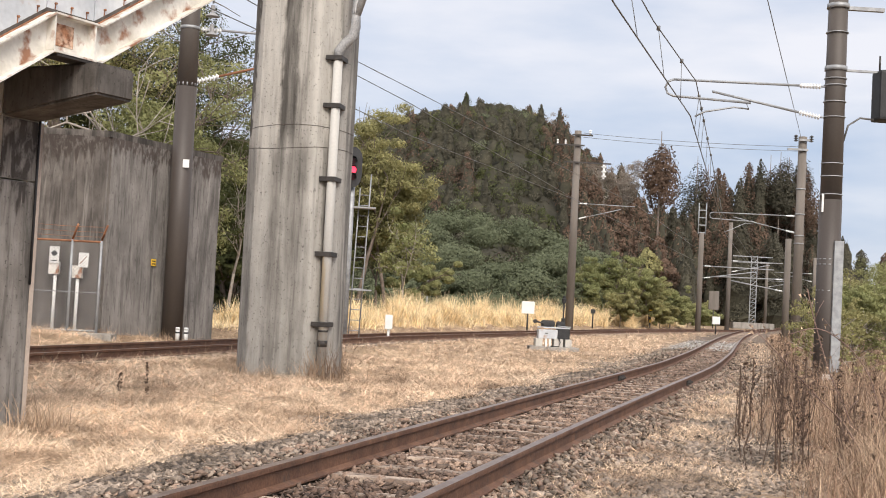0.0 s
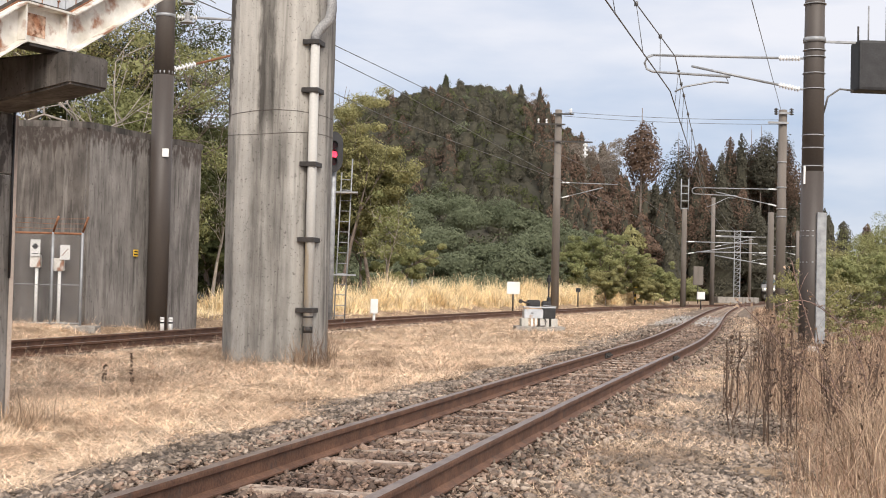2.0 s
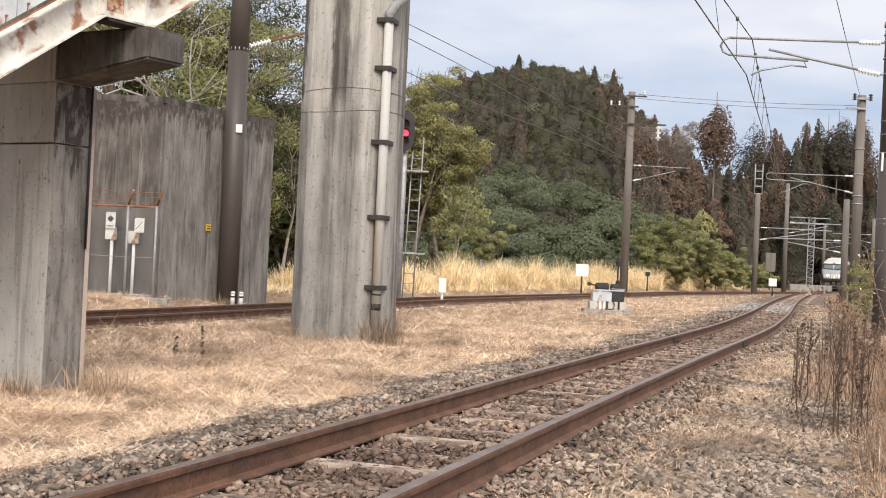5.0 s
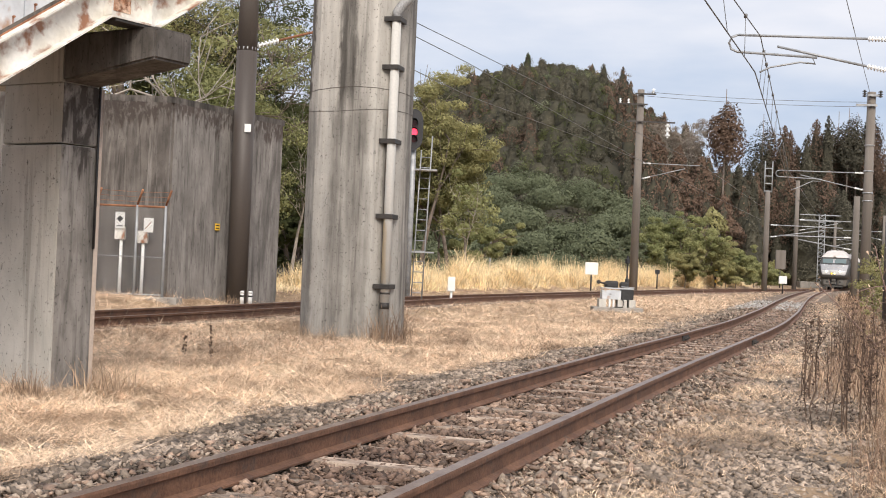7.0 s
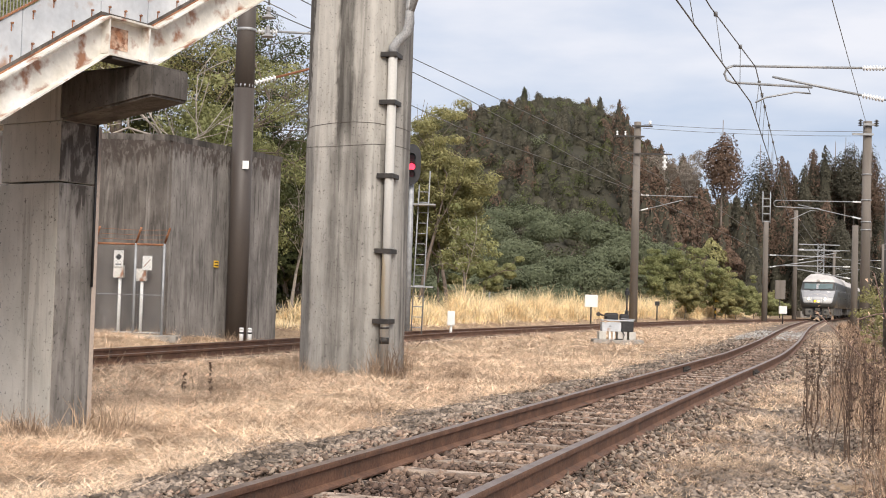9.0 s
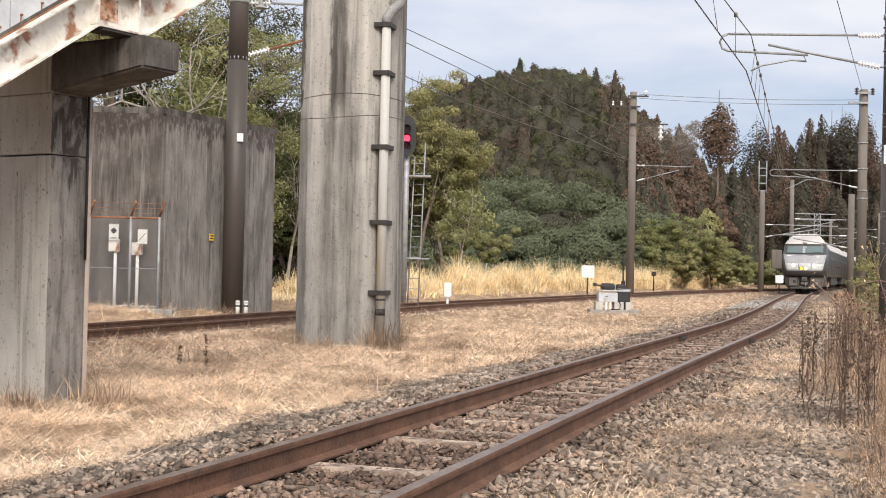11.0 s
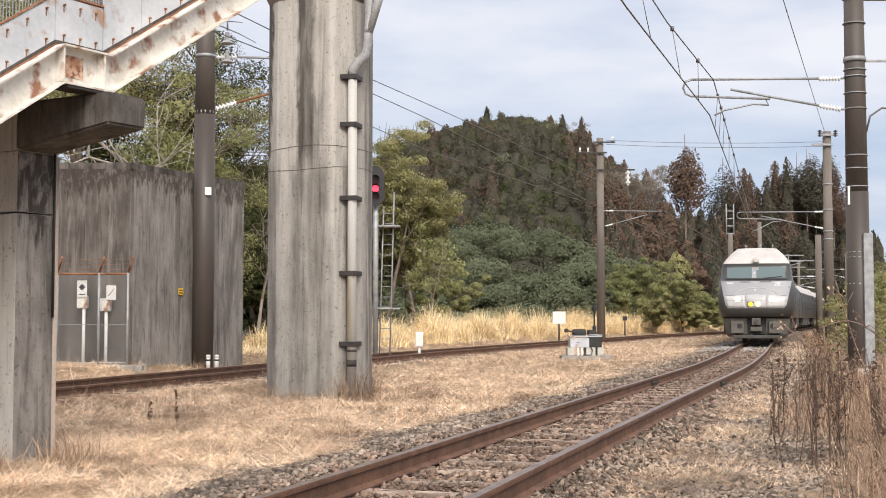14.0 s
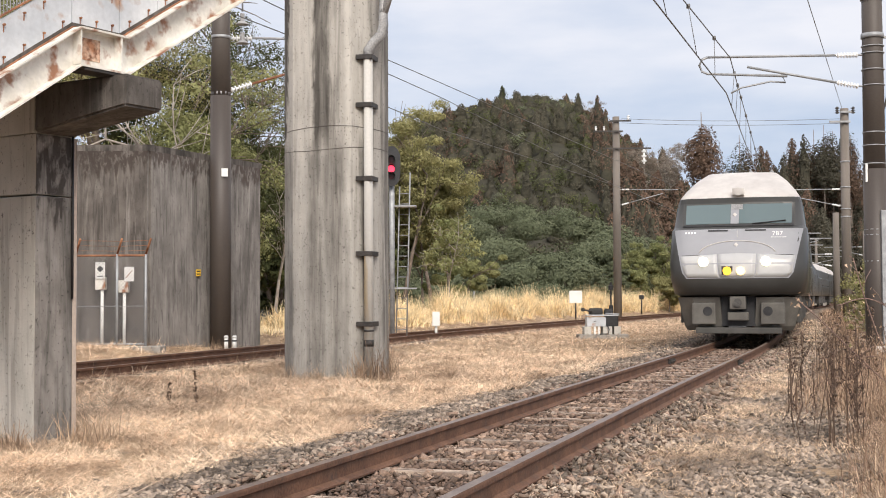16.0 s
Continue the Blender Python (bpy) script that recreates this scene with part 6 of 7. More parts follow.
oak_wood()
for k, (a, e, y, r, leaf) in enumerate([(0.165, 0.050, 86, 1.9, "bright"), (0.150, 0.036, 84, 1.7, "bright"), (0.185, 0.044, 88, 1.8, "bright"), (0.202, 0.034, 90, 1.6, "willow"), (0.135, 0.026, 82, 1.4, "oak"),
                                       (0.218, 0.022, 94, 1.5, "bright"), (0.232, 0.014, 98, 1.4, "bright"), (0.21, 0.012, 88, 1.2, "willow"), (0.178, 0.018, 82, 1.3, "willow"), (0.245, 0.008, 104, 1.3, "bright"),
                                       (0.122, 0.018, 80, 1.2, "oak"), (0.246, 0.014, 125, 1.6, "willow")]):
    tree((a * y, y, 0.2), 0.8 + e * y, r, leaf, "light green bamboo-like shrub beside the line" if leaf != "oak" else "grey-green shrub beside the line", 60 + k, 15000, (0.028, 0.065), name="bush", lowest=0.0, depth=2, lumps=50)
# bushes right of the line
for k, (x, y, h, r, leaf) in enumerate([(13.6, 37.0, 2.7, 1.2, "bright"), (15.2, 38.5, 3.1, 1.4, "bright"), (14.8, 33.0, 3.0, 1.3, "bright"), (17.5, 42.0, 3.6, 1.6, "bright"), 
                                       (16.5, 46.0, 3.0, 1.5, "willow"), (20.5, 50.0, 4.5, 2.2, "bright"), (25.0, 62.0, 5.5, 2.4, "bright"), (28.5, 62.0, 6.2, 2.6, "willow"), (25.6, 74.0, 2.6, 1.4, "willow"), (24.5, 66.0, 3.2, 1.5, "bright")]):
    tree((x, y, -0.2), h, r, leaf, "straggling green shrub beside the track", 90 + k, 9000, (0.018, 0.048), name="bush", lowest=0.0, depth=2, lumps=50)


def B_from(vf):
    bm = B()
    vs = [bm.verts.new(v) for v in vf[0]]
    for f in vf[1]:
        bm.faces.new([vs[i] for i in f])
    return bm


for k, (x, y, h, r, n) in enumerate([(8.95, 26.0, 1.5, 0.5, 700), (9.9, 28.5, 2.1, 0.8, 1500), (11.4, 33.0, 2.2, 0.9, 1500), (13.0, 38.0, 2.4, 1.2, 1800)]):
    tree((x, y, float(ground_z(x, y))), h, r, "willow", "straggly half-bare shrub among the reeds", 410 + k, n, (0.02, 0.045), name="bush", bark="pale_bark", lowest=0.0, depth=2, lumps=30)


def spire(at, h, r, leaf, label, seed, n=1800, size=(0.12, 0.30), bare=0.0):
    rng = np.random.default_rng(seed)
    root = thing("conifer", at, label, "tree")
    bm = B()
    tube(bm, (0, 0, -1), (0, 0, h * 0.97), 0.22, 0.04, n=7)
    part("trunk", bm, M["bark"], root)
    if bare:
        # open oval crown of separate tufts on a bare stem
        c = h * (0.5 + bare * 0.45)
        V, F = leafing(lumpy(rng, (rng.normal(0, 0.3), 0, c), (r * 0.95, r * 0.95, (h - c) * 1.05), n, 15, 0.7), rng.uniform(*size, n), rng, 1.2)
    else:
        # dark core: the crown's inner shade put into a solid
        part("inner_crown", B_from(crown_core(rng, (0, 0, 0.3), r * 0.9, h * 0.93, True)), M["crown_shade"], root)
        V, F = leafing(conical(rng, (0, 0, 0), r, h, n), rng.uniform(*size, n), rng, 1.2)
    raw("crown", V, F, LEAF[leaf], root)


rng_s = np.random.default_rng(77)
SP = [(0.205, 0.134, 150, 2.2, "cedar_red", 0.45), (0.206, 0.062, 140, 2.6, "cedar_red", 0), (0.188, 0.092, 150, 3.0, "cedar_red", 0), (0.170, 0.10, 152, 3.0, "cedar_red", 0), (0.152, 0.108, 155, 3.2, "cedar_red", 0),
      (0.197, 0.052, 132, 3.2, "willow", 0), (0.212, 0.045, 134, 3.0, "cedar_red", 0), (0.218, 0.085, 158, 2.4, "cedar", 0), (0.140, 0.115, 158, 3.0, "cedar_red", 0), (0.178, 0.075, 140, 3.2, "cedar_red", 0),
      (0.235, 0.117, 210, 2.6, "cedar", 0.2), (0.244, 0.112, 214, 2.4, "cedar", 0.2), (0.252, 0.119, 208, 3.2, "cedar_red", 0), (0.262, 0.104, 214, 2.8, "cedar", 0), (0.270, 0.112, 210, 3.0, "cedar", 0), (0.277, 0.125, 212, 3.4, "cedar", 0),
      (0.286, 0.128, 210, 2.8, "cedar", 0), (0.294, 0.121, 214, 2.2, "cedar", 0.4), (0.302, 0.124, 210, 2.2, "cedar", 0.45), (0.309, 0.120, 214, 2.2, "cedar", 0.45), (0.316, 0.122, 212, 2.4, "cedar", 0.4), (0.323, 0.117, 210, 2.4, "cedar", 0.35), (0.330, 0.095, 215, 2.2, "cedar", 0),
      (0.258, 0.08, 190, 3.4, "cedar_red", 0), (0.272, 0.075, 186, 3.4, "cedar", 0), (0.288, 0.085, 190, 3.4, "cedar_red", 0), (0.30, 0.07, 186, 3.2, "cedar", 0), (0.245, 0.07, 192, 3.2, "cedar", 0), (0.315, 0.065, 190, 3.2, "cedar", 0), (0.232, 0.075, 196, 3.0, "cedar", 0),
      (0.345, 0.065, 220, 2.8, "cedar", 0), (0.355, 0.055, 220, 2.8, "cedar", 0), (0.37, 0.06, 224, 2.8, "cedar", 0), (0.39, 0.058, 224, 2.8, "cedar", 0), (0.41, 0.06, 224, 2.8, "cedar", 0)]
for a_, e_ in ((0.240, 0.105), (0.248, 0.100), (0.257, 0.108), (0.266, 0.098), (0.274, 0.110), (0.281, 0.117), (0.290, 0.113), (0.298, 0.105), (0.306, 0.108), (0.313, 0.103), (0.320, 0.106), (0.327, 0.096),
               (0.236, 0.088), (0.251, 0.085), (0.264, 0.088), (0.283, 0.095), (0.296, 0.086), (0.309, 0.090), (0.318, 0.085), (0.329, 0.078), (0.339, 0.070), (0.35, 0.05), (0.362, 0.05)):
    SP.append((a_ + rng_s.normal(0, 0.002), e_ + rng_s.normal(0, 0.004), 222 + rng_s.uniform(-6, 10), rng_s.uniform(2.0, 3.0), "cedar" if rng_s.random() < 0.65 else "cedar_red", 0))
for k, (a, e, y, r, leaf, bare) in enumerate(SP):
    base = -1.0 if bare == 0 else 0.0
    if a > 0.23 and k % 2:
        leaf = "cedar_red"
    top = (1 + e * y) * (1.12 if bare else 1.0)
    spire((a * y, y, base), top - base, r * (1.15 if a < 0.23 else 1.35), leaf, "tall reddish-brown winter cedar" if leaf == "cedar_red" else "tall dark cedar on the skyline", 200 + k, 4200, (0.10, 0.24), bare=bare)
for k, (a, e, y) in enumerate([(0.178, 0.116, 156), (0.186, 0.123, 158), (0.163, 0.118, 158), (0.120, 0.140, 230)]):
    z0 = 1 + 0.062 * y
    tree((a * y, y, z0), e * y - z0 + 2.2, 2.2, "far", "pale bare tree on the skyline", 300 + k, 2600, (0.05, 0.10), bark="pale_bark", depth=3)


# ---- tall golden grass along the siding ----
def golden():
    rng = np.random.default_rng(51)
    H = Heap()
    n = 32000
    y = rng.uniform(33, 108, n) ** 1.0
    off = -rng.gamma(2.2, 1.0, n) - 2.6
    x = side_x(y) + off
    clump = np.array([noise.noise((a * 0.35, b * 0.35, 3.0)) for a, b in zip(x, y)])
    keep = (clump > -0.25) & ~((x < -4.9) & (y < 34.5)) & (x > -8.5)
    x, y, clump = x[keep], y[keep], clump[keep]
    P = np.stack([x, y, ground_z(x, y) - 0.03], 1)
    L = rng.uniform(0.13, 0.38, len(x)) * (1 + 2.3 * np.clip(clump, -0.3, 0.8)) * (0.75 + 0.25 * sstep(-2.6, -5, x - side_x(y)))
    H.add(blades(P, L, np.full(len(x), 0.026), rng, 0.4, 0.8))
    # arching tufts that stand above the rest
    for _ in range(230):
        cy = rng.uniform(36, 100)
        cx = float(side_x(cy)) - rng.uniform(2.8, 5.2)
        if cx < -8 or (cx < -4.9 and cy < 37):
            continue
        m, big = 190, rng.uniform(0.35, 1.35)
        P = np.stack([cx + rng.normal(0, 0.16, m), cy + rng.normal(0, 0.16, m), np.zeros(m)], 1)
        P[:, 2] = ground_z(P[:, 0], P[:, 1]) - 0.03
        H.add(blades(P, big * rng.uniform(0.6, 1.25, m), np.full(m, 0.02), rng, 0.55, 1.1))
    tagged(H.make("tall_grass", M["gold"]), "tall golden dry grass along the siding", "grass", kind="stuff")


golden()


# ---- dry grass mat ----
def near_noise(x, y, s, k):
    return np.array([noise.noise((a * s, b * s, k)) for a, b in zip(x, y)])


def grass_mat():
    rng = np.random.default_rng(52)
    H = Heap()
    for y0, y1, n, ln, w in ((4.5, 9.5, 110000, 0.075, 0.0032), (9.5, 16, 210000, 0.085, 0.0042), (16, 28, 230000, 0.10, 0.0068), (28, 60, 100000, 0.11, 0.012), (60, 105, 14000, 0.13, 0.026)):
        y = rng.uniform(y0, y1, n)
        lo = np.maximum(side_x(y) - np.where(y > 20, 8, 1.0), -0.46 * y - 1)
        hi = main_x(y) - 1.55
        x = lo + (hi - lo) * rng.random(n)
        d, e = (x - main_x(y)) * 0.957, (x - side_x(y)) * 0.95
        cl = near_noise(x, y, 0.7, 0)
        k2 = near_noise(x, y, 2.3, 5)
        k4 = near_noise(x, y, 7.0, 2)
        keep = (d < -1.9 + cl * 0.75 + k2 * 0.45 - rng.gamma(1.0, 0.12, n)) & (np.abs(e) > 0.75) & ((k2 + 0.5 * cl + 0.5 * k4 > -0.42 + 0.3 * rng.random(n)) | (y > 40))
        x, y, k2 = x[keep], y[keep], k2[keep]
        P = np.stack([x, y, ground_z(x, y) - 0.01], 1)
        L = ln * rng.gamma(3.0, 0.36, len(x)) * (1 + 0.7 * k2)
        H.add(kites(P, L * 1.12, w * rng.uniform(0.8, 1.9, len(x)), rng, 1.28))
    # patches on the right shoulder
    for y0, y1, n, ln, w in ((4.5, 10, 150000, 0.06, 0.0030), (10, 20, 120000, 0.08, 0.0046), (20, 60, 40000, 0.11, 0.010)):
        y = rng.uniform(y0, y1, n)
        x = main_x(y) + rng.uniform(0.75, 5.5, n)
        d = (x - main_x(y)) * 0.957
        k2 = near_noise(x, y, 0.9, 9)
        k3 = near_noise(x, y, 3.0, 4)
        strip = np.exp(-((d - 1.22 - 0.3 * k3) / 0.5) ** 2) * 0.95 + 0.7 * sstep(2.3, 2.9, d)
        keep = rng.random(n) < strip * np.clip(0.9 + 1.8 * k2 + 0.9 * k3, 0, 1.3) + 0.4 * (k2 > 0.18)
        x, y = x[keep], y[keep]
        P = np.stack([x, y, ground_z(x, y) - 0.01], 1)
        H.add(kites(P, ln * rng.uniform(0.6, 1.6, len(x)), w * rng.uniform(0.8, 1.6, len(x)), rng, 1.1))
    tagged(H.make("dry_grass", M["straw"]), "matted straw-coloured dry grass between the tracks", "grass", kind="stuff")


grass_mat()


# ---- reeds and dead stalks right of the main line ----
def reeds():
    rng = np.random.default_rng(53)
    H, Rs = Heap(), Heap()
    for y0, y1, n, w in ((7.0, 14, 22000, 0.006), (14, 24, 26000, 0.010), (24, 60, 22000, 0.018), (60, 100, 6000, 0.035)):
        y = rng.uniform(y0, y1, n)
        d = np.where(y > 13, 1.75, 2.4) + rng.gamma(1.7, 1.6, n)
        x = main_x(y) + d * 1.045
        k = near_noise(x, y, 0.8, 2)
        keep = (k > -0.25) & (d < 12)
        x, y, k, dd = x[keep], y[keep], k[keep], d[keep]
        P = np.stack([x, y, ground_z(x, y) - 0.02], 1)
        L = rng.uniform(0.3, 1.0, len(x)) * (1 + 0.8 * k) * (0.3 + 0.7 * sstep(1.7, 4.2, dd)) * (1 + 0.45 * sstep(4, 7.5, dd)) * (1 + 0.15 * sstep(14, 18, y)) * np.where(y < 12, 0.85, 1.05)
        s_ = rng.random(len(x)) < 0.5
        H.add(blades(P[s_], L[s_] * np.where(y[s_] < 13, 0.75, 0.9), w * rng.uniform(0.6, 1.4, s_.sum()), rng, 0.8, 1.3))
        Rs.add(blades(P[~s_], L[~s_] * 0.85, w * rng.uniform(0.4, 1.1, (~s_).sum()), rng, 0.7, 0.8))
    for cx, cy, n in ((3.75, 9.2, 800), (4.1, 10.2, 800), (3.5, 8.4, 300), (4.5, 11.2, 800), (5.6, 11.5, 1000), (6.8, 13.6, 1300), (9.6, 20.5, 900), (8.9, 17.5, 1200)):
        P = np.stack([cx + rng.normal(0, 0.16, n), cy + rng.normal(0, 0.16, n), np.zeros(n)], 1)
        P[:, 2] = ground_z(P[:, 0], P[:, 1]) - 0.02
        H.add(blades(P, rng.uniform(0.35, 0.9, n), rng.uniform(0.004, 0.009, n), rng, 0.75, 1.4))
    for cx, cy, n, ln in ((-1.25, 19.35, 160, 0.55), (-0.95, 19.5, 120, 0.8), (-2.45, 19.7, 110, 0.35), (-3.05, 10.95, 140, 0.42), (-3.6, 10.55, 120, 0.3), (-2.0, 19.3, 90, 0.3), (-5.0, 27.8, 120, 0.35), (-6.1, 26.2, 120, 0.3)):
        P = np.stack([cx + rng.normal(0, 0.12, n), cy + rng.normal(0, 0.1, n), np.zeros(n)], 1)
        P[:, 2] = ground_z(P[:, 0], P[:, 1]) - 0.02
        H.add(blades(P, rng.uniform(0.4, 1.1, n) * ln, rng.uniform(0.004, 0.009, n), rng, 0.35, 0.6))
    n = 260
    y = rng.uniform(11, 40, n)
    x = side_x(y) + 1.0 + (main_x(y) - side_x(y) - 3.4) * rng.random(n)
    P = np.stack([x, y, ground_z(x, y)], 1)
    H.add(blades(P, rng.uniform(0.2, 0.5, n), np.full(n, 0.006), rng, 0.2, 0.3))
    ob = H.make("reeds", M["reed"])
    tagged(Rs.make("russet_weeds", M["russet"]), "reddish-brown dead weeds beside the track", "weeds", kind="stuff")
    tagged(ob, "brown dry reeds and rank grass beside the track", "reeds", kind="stuff")
    S = Heap()
    for k in range(130):
        y = rng.uniform(8.5, 26)
        d = rng.uniform(1.9 if y > 13 else 2.2, 5.2)
        x = float(main_x(y)) + d
        z = float(ground_z(x, y))
        h = rng.uniform(0.5, 1.15)
        lean = rng.normal(0, 0.1, 2)
        m = int(rng.integers(20, 90))
        u = rng.uniform(0, 1, m)
        for q in range(2):
            P = np.array([[x + 0.004 * q, y, z]])
            S.add(blades(P, np.array([h * 1.0]), np.array([0.011]), rng, 0.16, 0.25))
        P = np.stack([x + lean[0] * u * h * 0.3, y + lean[1] * u * h * 0.3, z + u * h], 1)
        sel = (u > rng.uniform(0.2, 0.7)) & (rng.random(m) < rng.uniform(0.5, 1.0))
        V, F = leaf_mesh(P[sel] + rng.normal(0, 0.012, (sel.sum(), 3)), rng.uniform(0.008, 0.03, sel.sum()) * rng.uniform(0.7, 1.2), rng, 0.2)
        S.add((V, F))
    for x, y, h in ((-2.88, 14.76, 0.42), (-3.3, 15.3, 0.26)):
        z = float(ground_z(x, y))
        u = rng.uniform(0, 1, 60)
        V, F = leaf_mesh(np.stack([x + rng.normal(0, 0.012, 60), y + rng.normal(0, 0.012, 60), z + u * h], 1), rng.uniform(0.015, 0.03, 60), rng)
        S.add((V, F))
    tagged(S.make("dead_stalks", M["stalk"]), "dark dead weed stalks standing in dry grass", "weeds", kind="stuff")


reeds()


# ---- dead dock plants and bramble stems beside the main line ----
def build_dock(seed):
    rng = np.random.default_rng(seed)
    root = thing("dead_dock", (0, 0, 0), "tall dead dock with dark brown seed heads", "weed", "dead docks by the track")
    h = 1.0
    pts = [(rng.normal(0, 0.012) + 0.03 * u * u, rng.normal(0, 0.012), h * u) for u in np.linspace(-0.1, 1, 8)]
    part("stem", line(B(), pts, 0.0075, 5), M["stalk"], root)
    C = [np.stack([np.full(120, 0.015) + rng.normal(0, 0.010, 120), rng.normal(0, 0.010, 120), h * rng.beta(2.0, 1.2, 120)], 1)]
    for k in range(int(rng.integers(1, 5))):
        z0, a, ln = rng.uniform(0.35, 0.8), rng.uniform(0, 6.28), rng.uniform(0.10, 0.26)
        e = (0.02 + math.cos(a) * ln * 0.45, math.sin(a) * ln * 0.45, z0 + ln)
        part("branch", line(B(), [(0.01, 0, z0), (0.01 + math.cos(a) * ln * 0.3, math.sin(a) * ln * 0.3, z0 + ln * 0.45), e], 0.0035, 4), M["stalk"], root)
        u = rng.uniform(0.25, 1.05, (26, 1))
        C.append(np.array([0.01, 0, z0]) + u * (np.array(e) - np.array([0.01, 0, z0])) + rng.normal(0, 0.008, (26, 3)))
    for k in range(3):          # shrivelled leaves that hang down
        z0, a = rng.uniform(0.15, 0.6), rng.uniform(0, 6.28)
        u = rng.uniform(0, 1, (26, 1))
        C.append(np.array([0.01 + 0.03 * math.cos(a), 0.03 * math.sin(a), z0]) + u * np.array([0.05 * math.cos(a), 0.05 * math.sin(a), -0.13]) + rng.normal(0, 0.008, (26, 3)))
    C = np.concatenate(C)
    V, F = leaf_mesh(C, rng.uniform(0.005, 0.015, len(C)), rng, 0.6, 1.2)
    tagged(raw("seed_head", V, F, M["dock"], root, "dark brown ragged seed head"), kind="stuff")
    return root


def plant_docks():
    rng = np.random.default_rng(71)
    kinds = [build_dock(500 + k) for k in range(6)]
    spots = [(2.78, 10.5, 1.14), (3.02, 10.35, 0.95), (3.22, 10.6, 1.1), (3.4, 10.9, 0.85), (2.95, 11.3, 1.0), (3.55, 11.4, 1.15), (3.75, 11.0, 0.9), (4.0, 11.6, 1.0), (3.3, 11.9, 0.8), (4.3, 12.2, 1.1),
             (3.1, 10.1, 0.7), (4.15, 11.2, 0.75), (3.7, 12.6, 1.05), (4.6, 12.9, 0.95), (3.9, 13.2, 0.9), (1.98, 10.9, 0.36), (3.45, 10.2, 0.8), (3.62, 10.5, 0.95)]
    for _ in range(20):
        y = rng.uniform(11.5, 22)
        spots.append((float(main_x(y)) + rng.uniform(2.0, 4.6), y, rng.uniform(0.55, 1.15)))
    for i, (x, y, h) in enumerate(spots):
        x, h = x + 0.16, h * 0.86
        m = pose(x, y, float(ground_z(x, y)) - 0.02, rng.normal(0, 4), rng.normal(0, 4), rng.uniform(0, 360)) @ Matrix.Diagonal((h, h, h, 1))
        if i < len(kinds):
            kinds[i].matrix_basis = m
        else:
            copy_thing(kinds[i % len(kinds)], m)


plant_docks()


def bramble(pts, seed, leaves):
    rng = np.random.default_rng(seed)
    root = thing("bramble_stem", pts[0], "long arching bare bramble stem beside the track", "bramble", "bramble stems")
    o = Vector(pts[0])
    P = [Vector(p) - o for p in pts]
    fine = []
    for k in range(len(P) - 1):
        p0, p1, p2, p3_ = P[max(k - 1, 0)], P[k], P[k + 1], P[min(k + 2, len(P) - 1)]
        for i in range(5):
            u = i / 5
            fine.append(0.5 * (2 * p1 + (p2 - p0) * u + (2 * p0 - 5 * p1 + 4 * p2 - p3_) * u * u + (3 * p1 - p0 - 3 * p2 + p3_) * u ** 3))
    fine.append(P[-1])
    part("stem", line(B(), fine, 0.0055, 6), M["bramble"], root)
    for k in range(6):
        q = fine[int(rng.integers(4, len(fine) - 1))]
        e = q + Vector((rng.normal(0, 0.12), rng.normal(0, 0.1), rng.uniform(0.02, 0.2)))
        part("twig", line(B(), [q, q.lerp(e, 0.5) + Vector((0, 0, 0.02)), e], 0.003, 4), M["bramble"], root)
    if leaves:
        k = rng.integers(len(fine) // 2, len(fine), leaves)
        C = np.array([fine[i] for i in k]) + rng.normal(0, 0.06, (leaves, 3))
        V, F = leaf_mesh(C, rng.uniform(0.012, 0.028, leaves), rng, 0.3, 1.1)
        raw("leaves", V, F, M["reed"], root, "few withered leaves")


bramble([(4.45, 11.0, -0.62), (3.98, 11.0, 0.10), (3.75, 11.0, 0.33), (3.52, 11.0, 0.55), (3.28, 11.0, 0.79), (3.07, 11.0, 0.98)], 81, 22)
bramble([(4.5, 12.0, -0.6), (4.36, 12.0, 0.1), (4.15, 12.0, 0.55), (3.98, 12.0, 1.05), (3.9, 12.0, 1.35)], 82, 26)
bramble([(5.0, 12.5, -0.6), (4.7, 12.4, 0.5), (4.2, 12.3, 0.95), (3.8, 12.2, 0.9)], 83, 14)


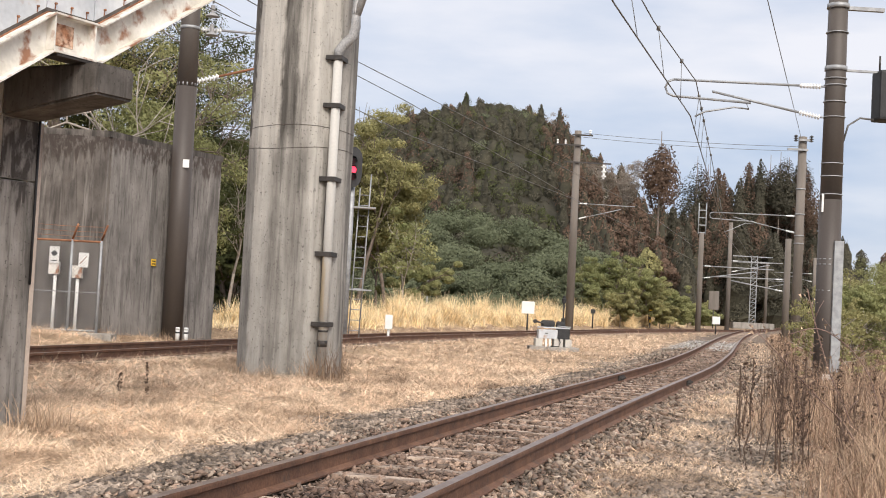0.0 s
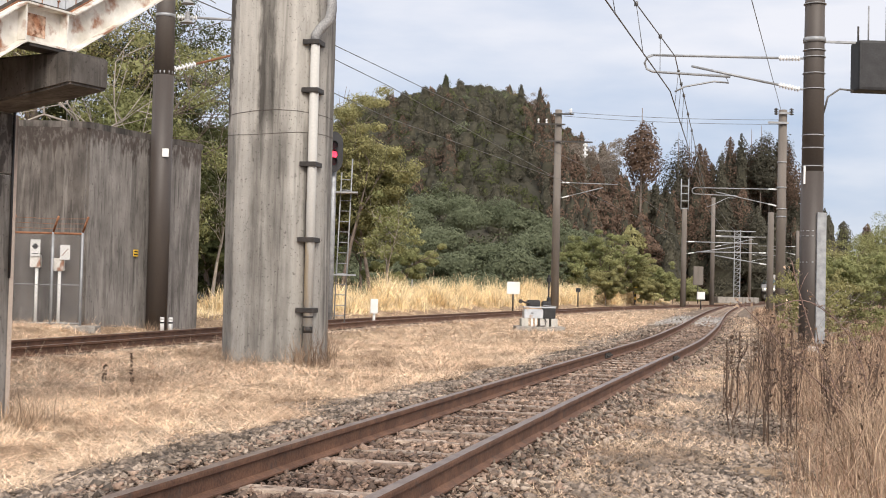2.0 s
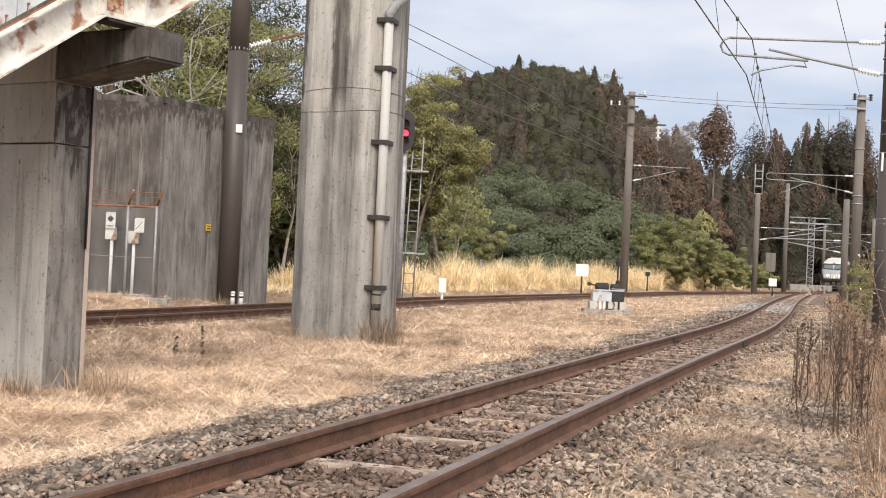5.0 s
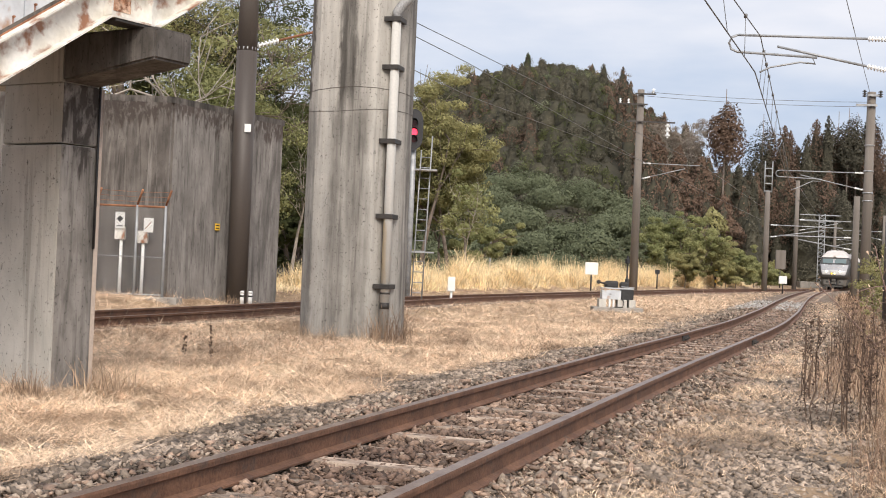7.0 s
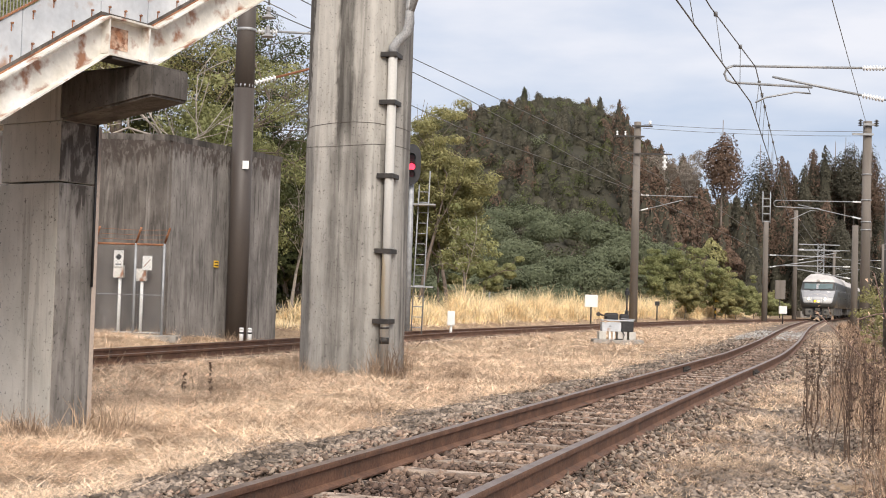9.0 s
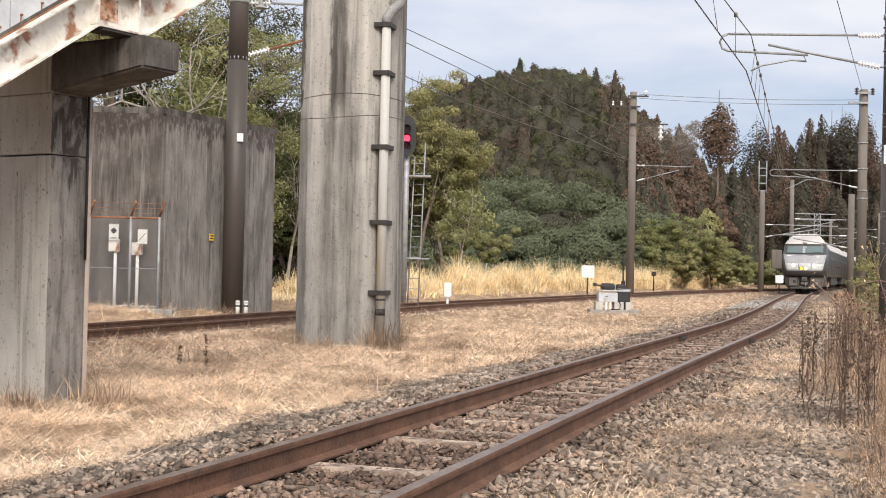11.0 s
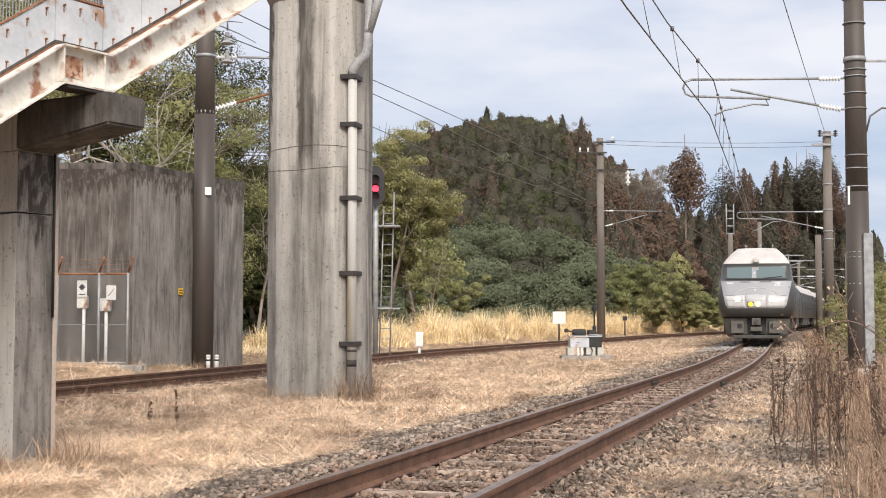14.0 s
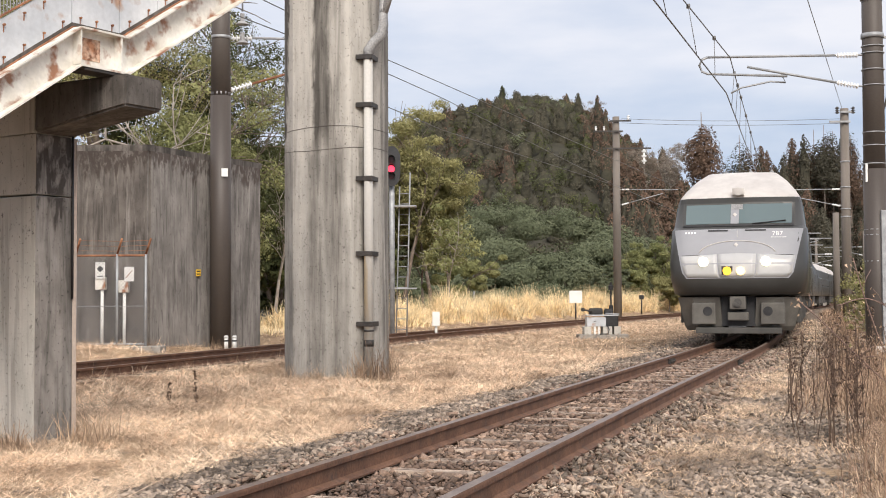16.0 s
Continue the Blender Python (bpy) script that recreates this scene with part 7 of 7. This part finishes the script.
# ---- ballast stones ----
def ballast():
    rng = np.random.default_rng(54)
    base = np.array([(1, 0, 0), (0, 1, 0), (-1, 0, 0), (0, -1, 0), (0.25, 0.2, 0.8), (-0.2, -0.25, -0.8)]) * 1.15
    tri = np.array([(0, 1, 4), (1, 2, 4), (2, 3, 4), (3, 0, 4), (1, 0, 5), (2, 1, 5), (3, 2, 5), (0, 3, 5)])
    Vs, Fs, In, cnt = [], [], [], 0
    for y0, y1, n, r0, r1 in ((4.0, 9, 30000, 0.010, 0.038), (9, 16, 32000, 0.012, 0.040), (16, 30, 20000, 0.018, 0.046), (30, 62, 9500, 0.03, 0.055)):
        y = rng.uniform(y0, y1, n)
        x = main_x(y) + rng.uniform(-2.75, 2.75, n) * 1.045
        d = (x - main_x(y)) * 0.957
        k = near_noise(x, y, 0.7, 0)
        keep = (d > -2.15 + k * 0.85 - rng.gamma(1.0, 0.22, n)) & (np.abs(np.abs(d) - 0.566) > 0.075)
        # turf has grown over the stones in patches outside the right rail
        turf = np.clip(0.9 + 1.8 * near_noise(x, y, 0.9, 9) + 0.9 * near_noise(x, y, 3.0, 4), 0, 1) * (np.exp(-((d - 1.3) / 0.4) ** 2) + sstep(2.3, 2.8, d)) * (d > 0.85)
        keep &= rng.random(n) > 0.9 * turf
        x, y, d = x[keep], y[keep], d[keep]
        s = rng.uniform(r0, r1, len(x)) * rng.uniform(0.7, 1.1, len(x))
        z = ground_z(x, y) + s * 0.25 + np.where(np.abs(d) < 0.62, rng.uniform(0.0, 0.038, len(x)), np.where(np.abs(d) < 1.15, rng.uniform(0.01, 0.06, len(x)), np.where(np.abs(d) < 1.4, 0.025, 0.0)))
        J = base[None] + rng.normal(0, 0.30, (len(x), 6, 3))
        J = J * rng.uniform(0.5, 1.3, (len(x), 1, 3)) * s[:, None, None]
        a = rng.uniform(0, 6.28, len(x))
        c, sn = np.cos(a)[:, None], np.sin(a)[:, None]
        tl = rng.normal(0, 0.5, len(x))[:, None]
        J = np.stack([J[..., 0], J[..., 1] * np.cos(tl) - J[..., 2] * np.sin(tl), J[..., 1] * np.sin(tl) + J[..., 2] * np.cos(tl)], -1)
        J = np.stack([J[..., 0] * c - J[..., 1] * sn, J[..., 0] * sn + J[..., 1] * c, J[..., 2] * 0.75], -1)
        J += np.stack([x, y, z], 1)[:, None]
        Vs.append(J.reshape(-1, 3))
        kind = ((np.abs(d) < 0.62) | ((np.abs(d) < 1.3) & (rng.random(len(x)) < 0.4))).astype(int)
        fresh = sstep(43, 47, y) * (1 - sstep(57, 63, y)) * (d < 0.6) * (d > -2.0)      # a load of new stone
        kind[rng.random(len(x)) < 0.85 * fresh] = 2
        In.append(np.repeat(kind, 8))
        Fs.append((tri[None] + (np.arange(len(x)) * 6)[:, None, None] + cnt).reshape(-1, 3))
        cnt += len(x) * 6
    ob = raw("ballast", np.concatenate(Vs), np.concatenate(Fs), [M["stone"], M["stone_rust"], M["pale_stone"]])
    ob.data.polygons.foreach_set("material_index", np.concatenate(In).astype("i"))
    tagged(ob, "loose brown-grey ballast stones round the main track", "gravel", kind="stuff")


ballast()


sleepers(MAINL, -6, 110, main_track)
sleepers(SIDEL, -6, 100, side_track, 0.62)
motions()
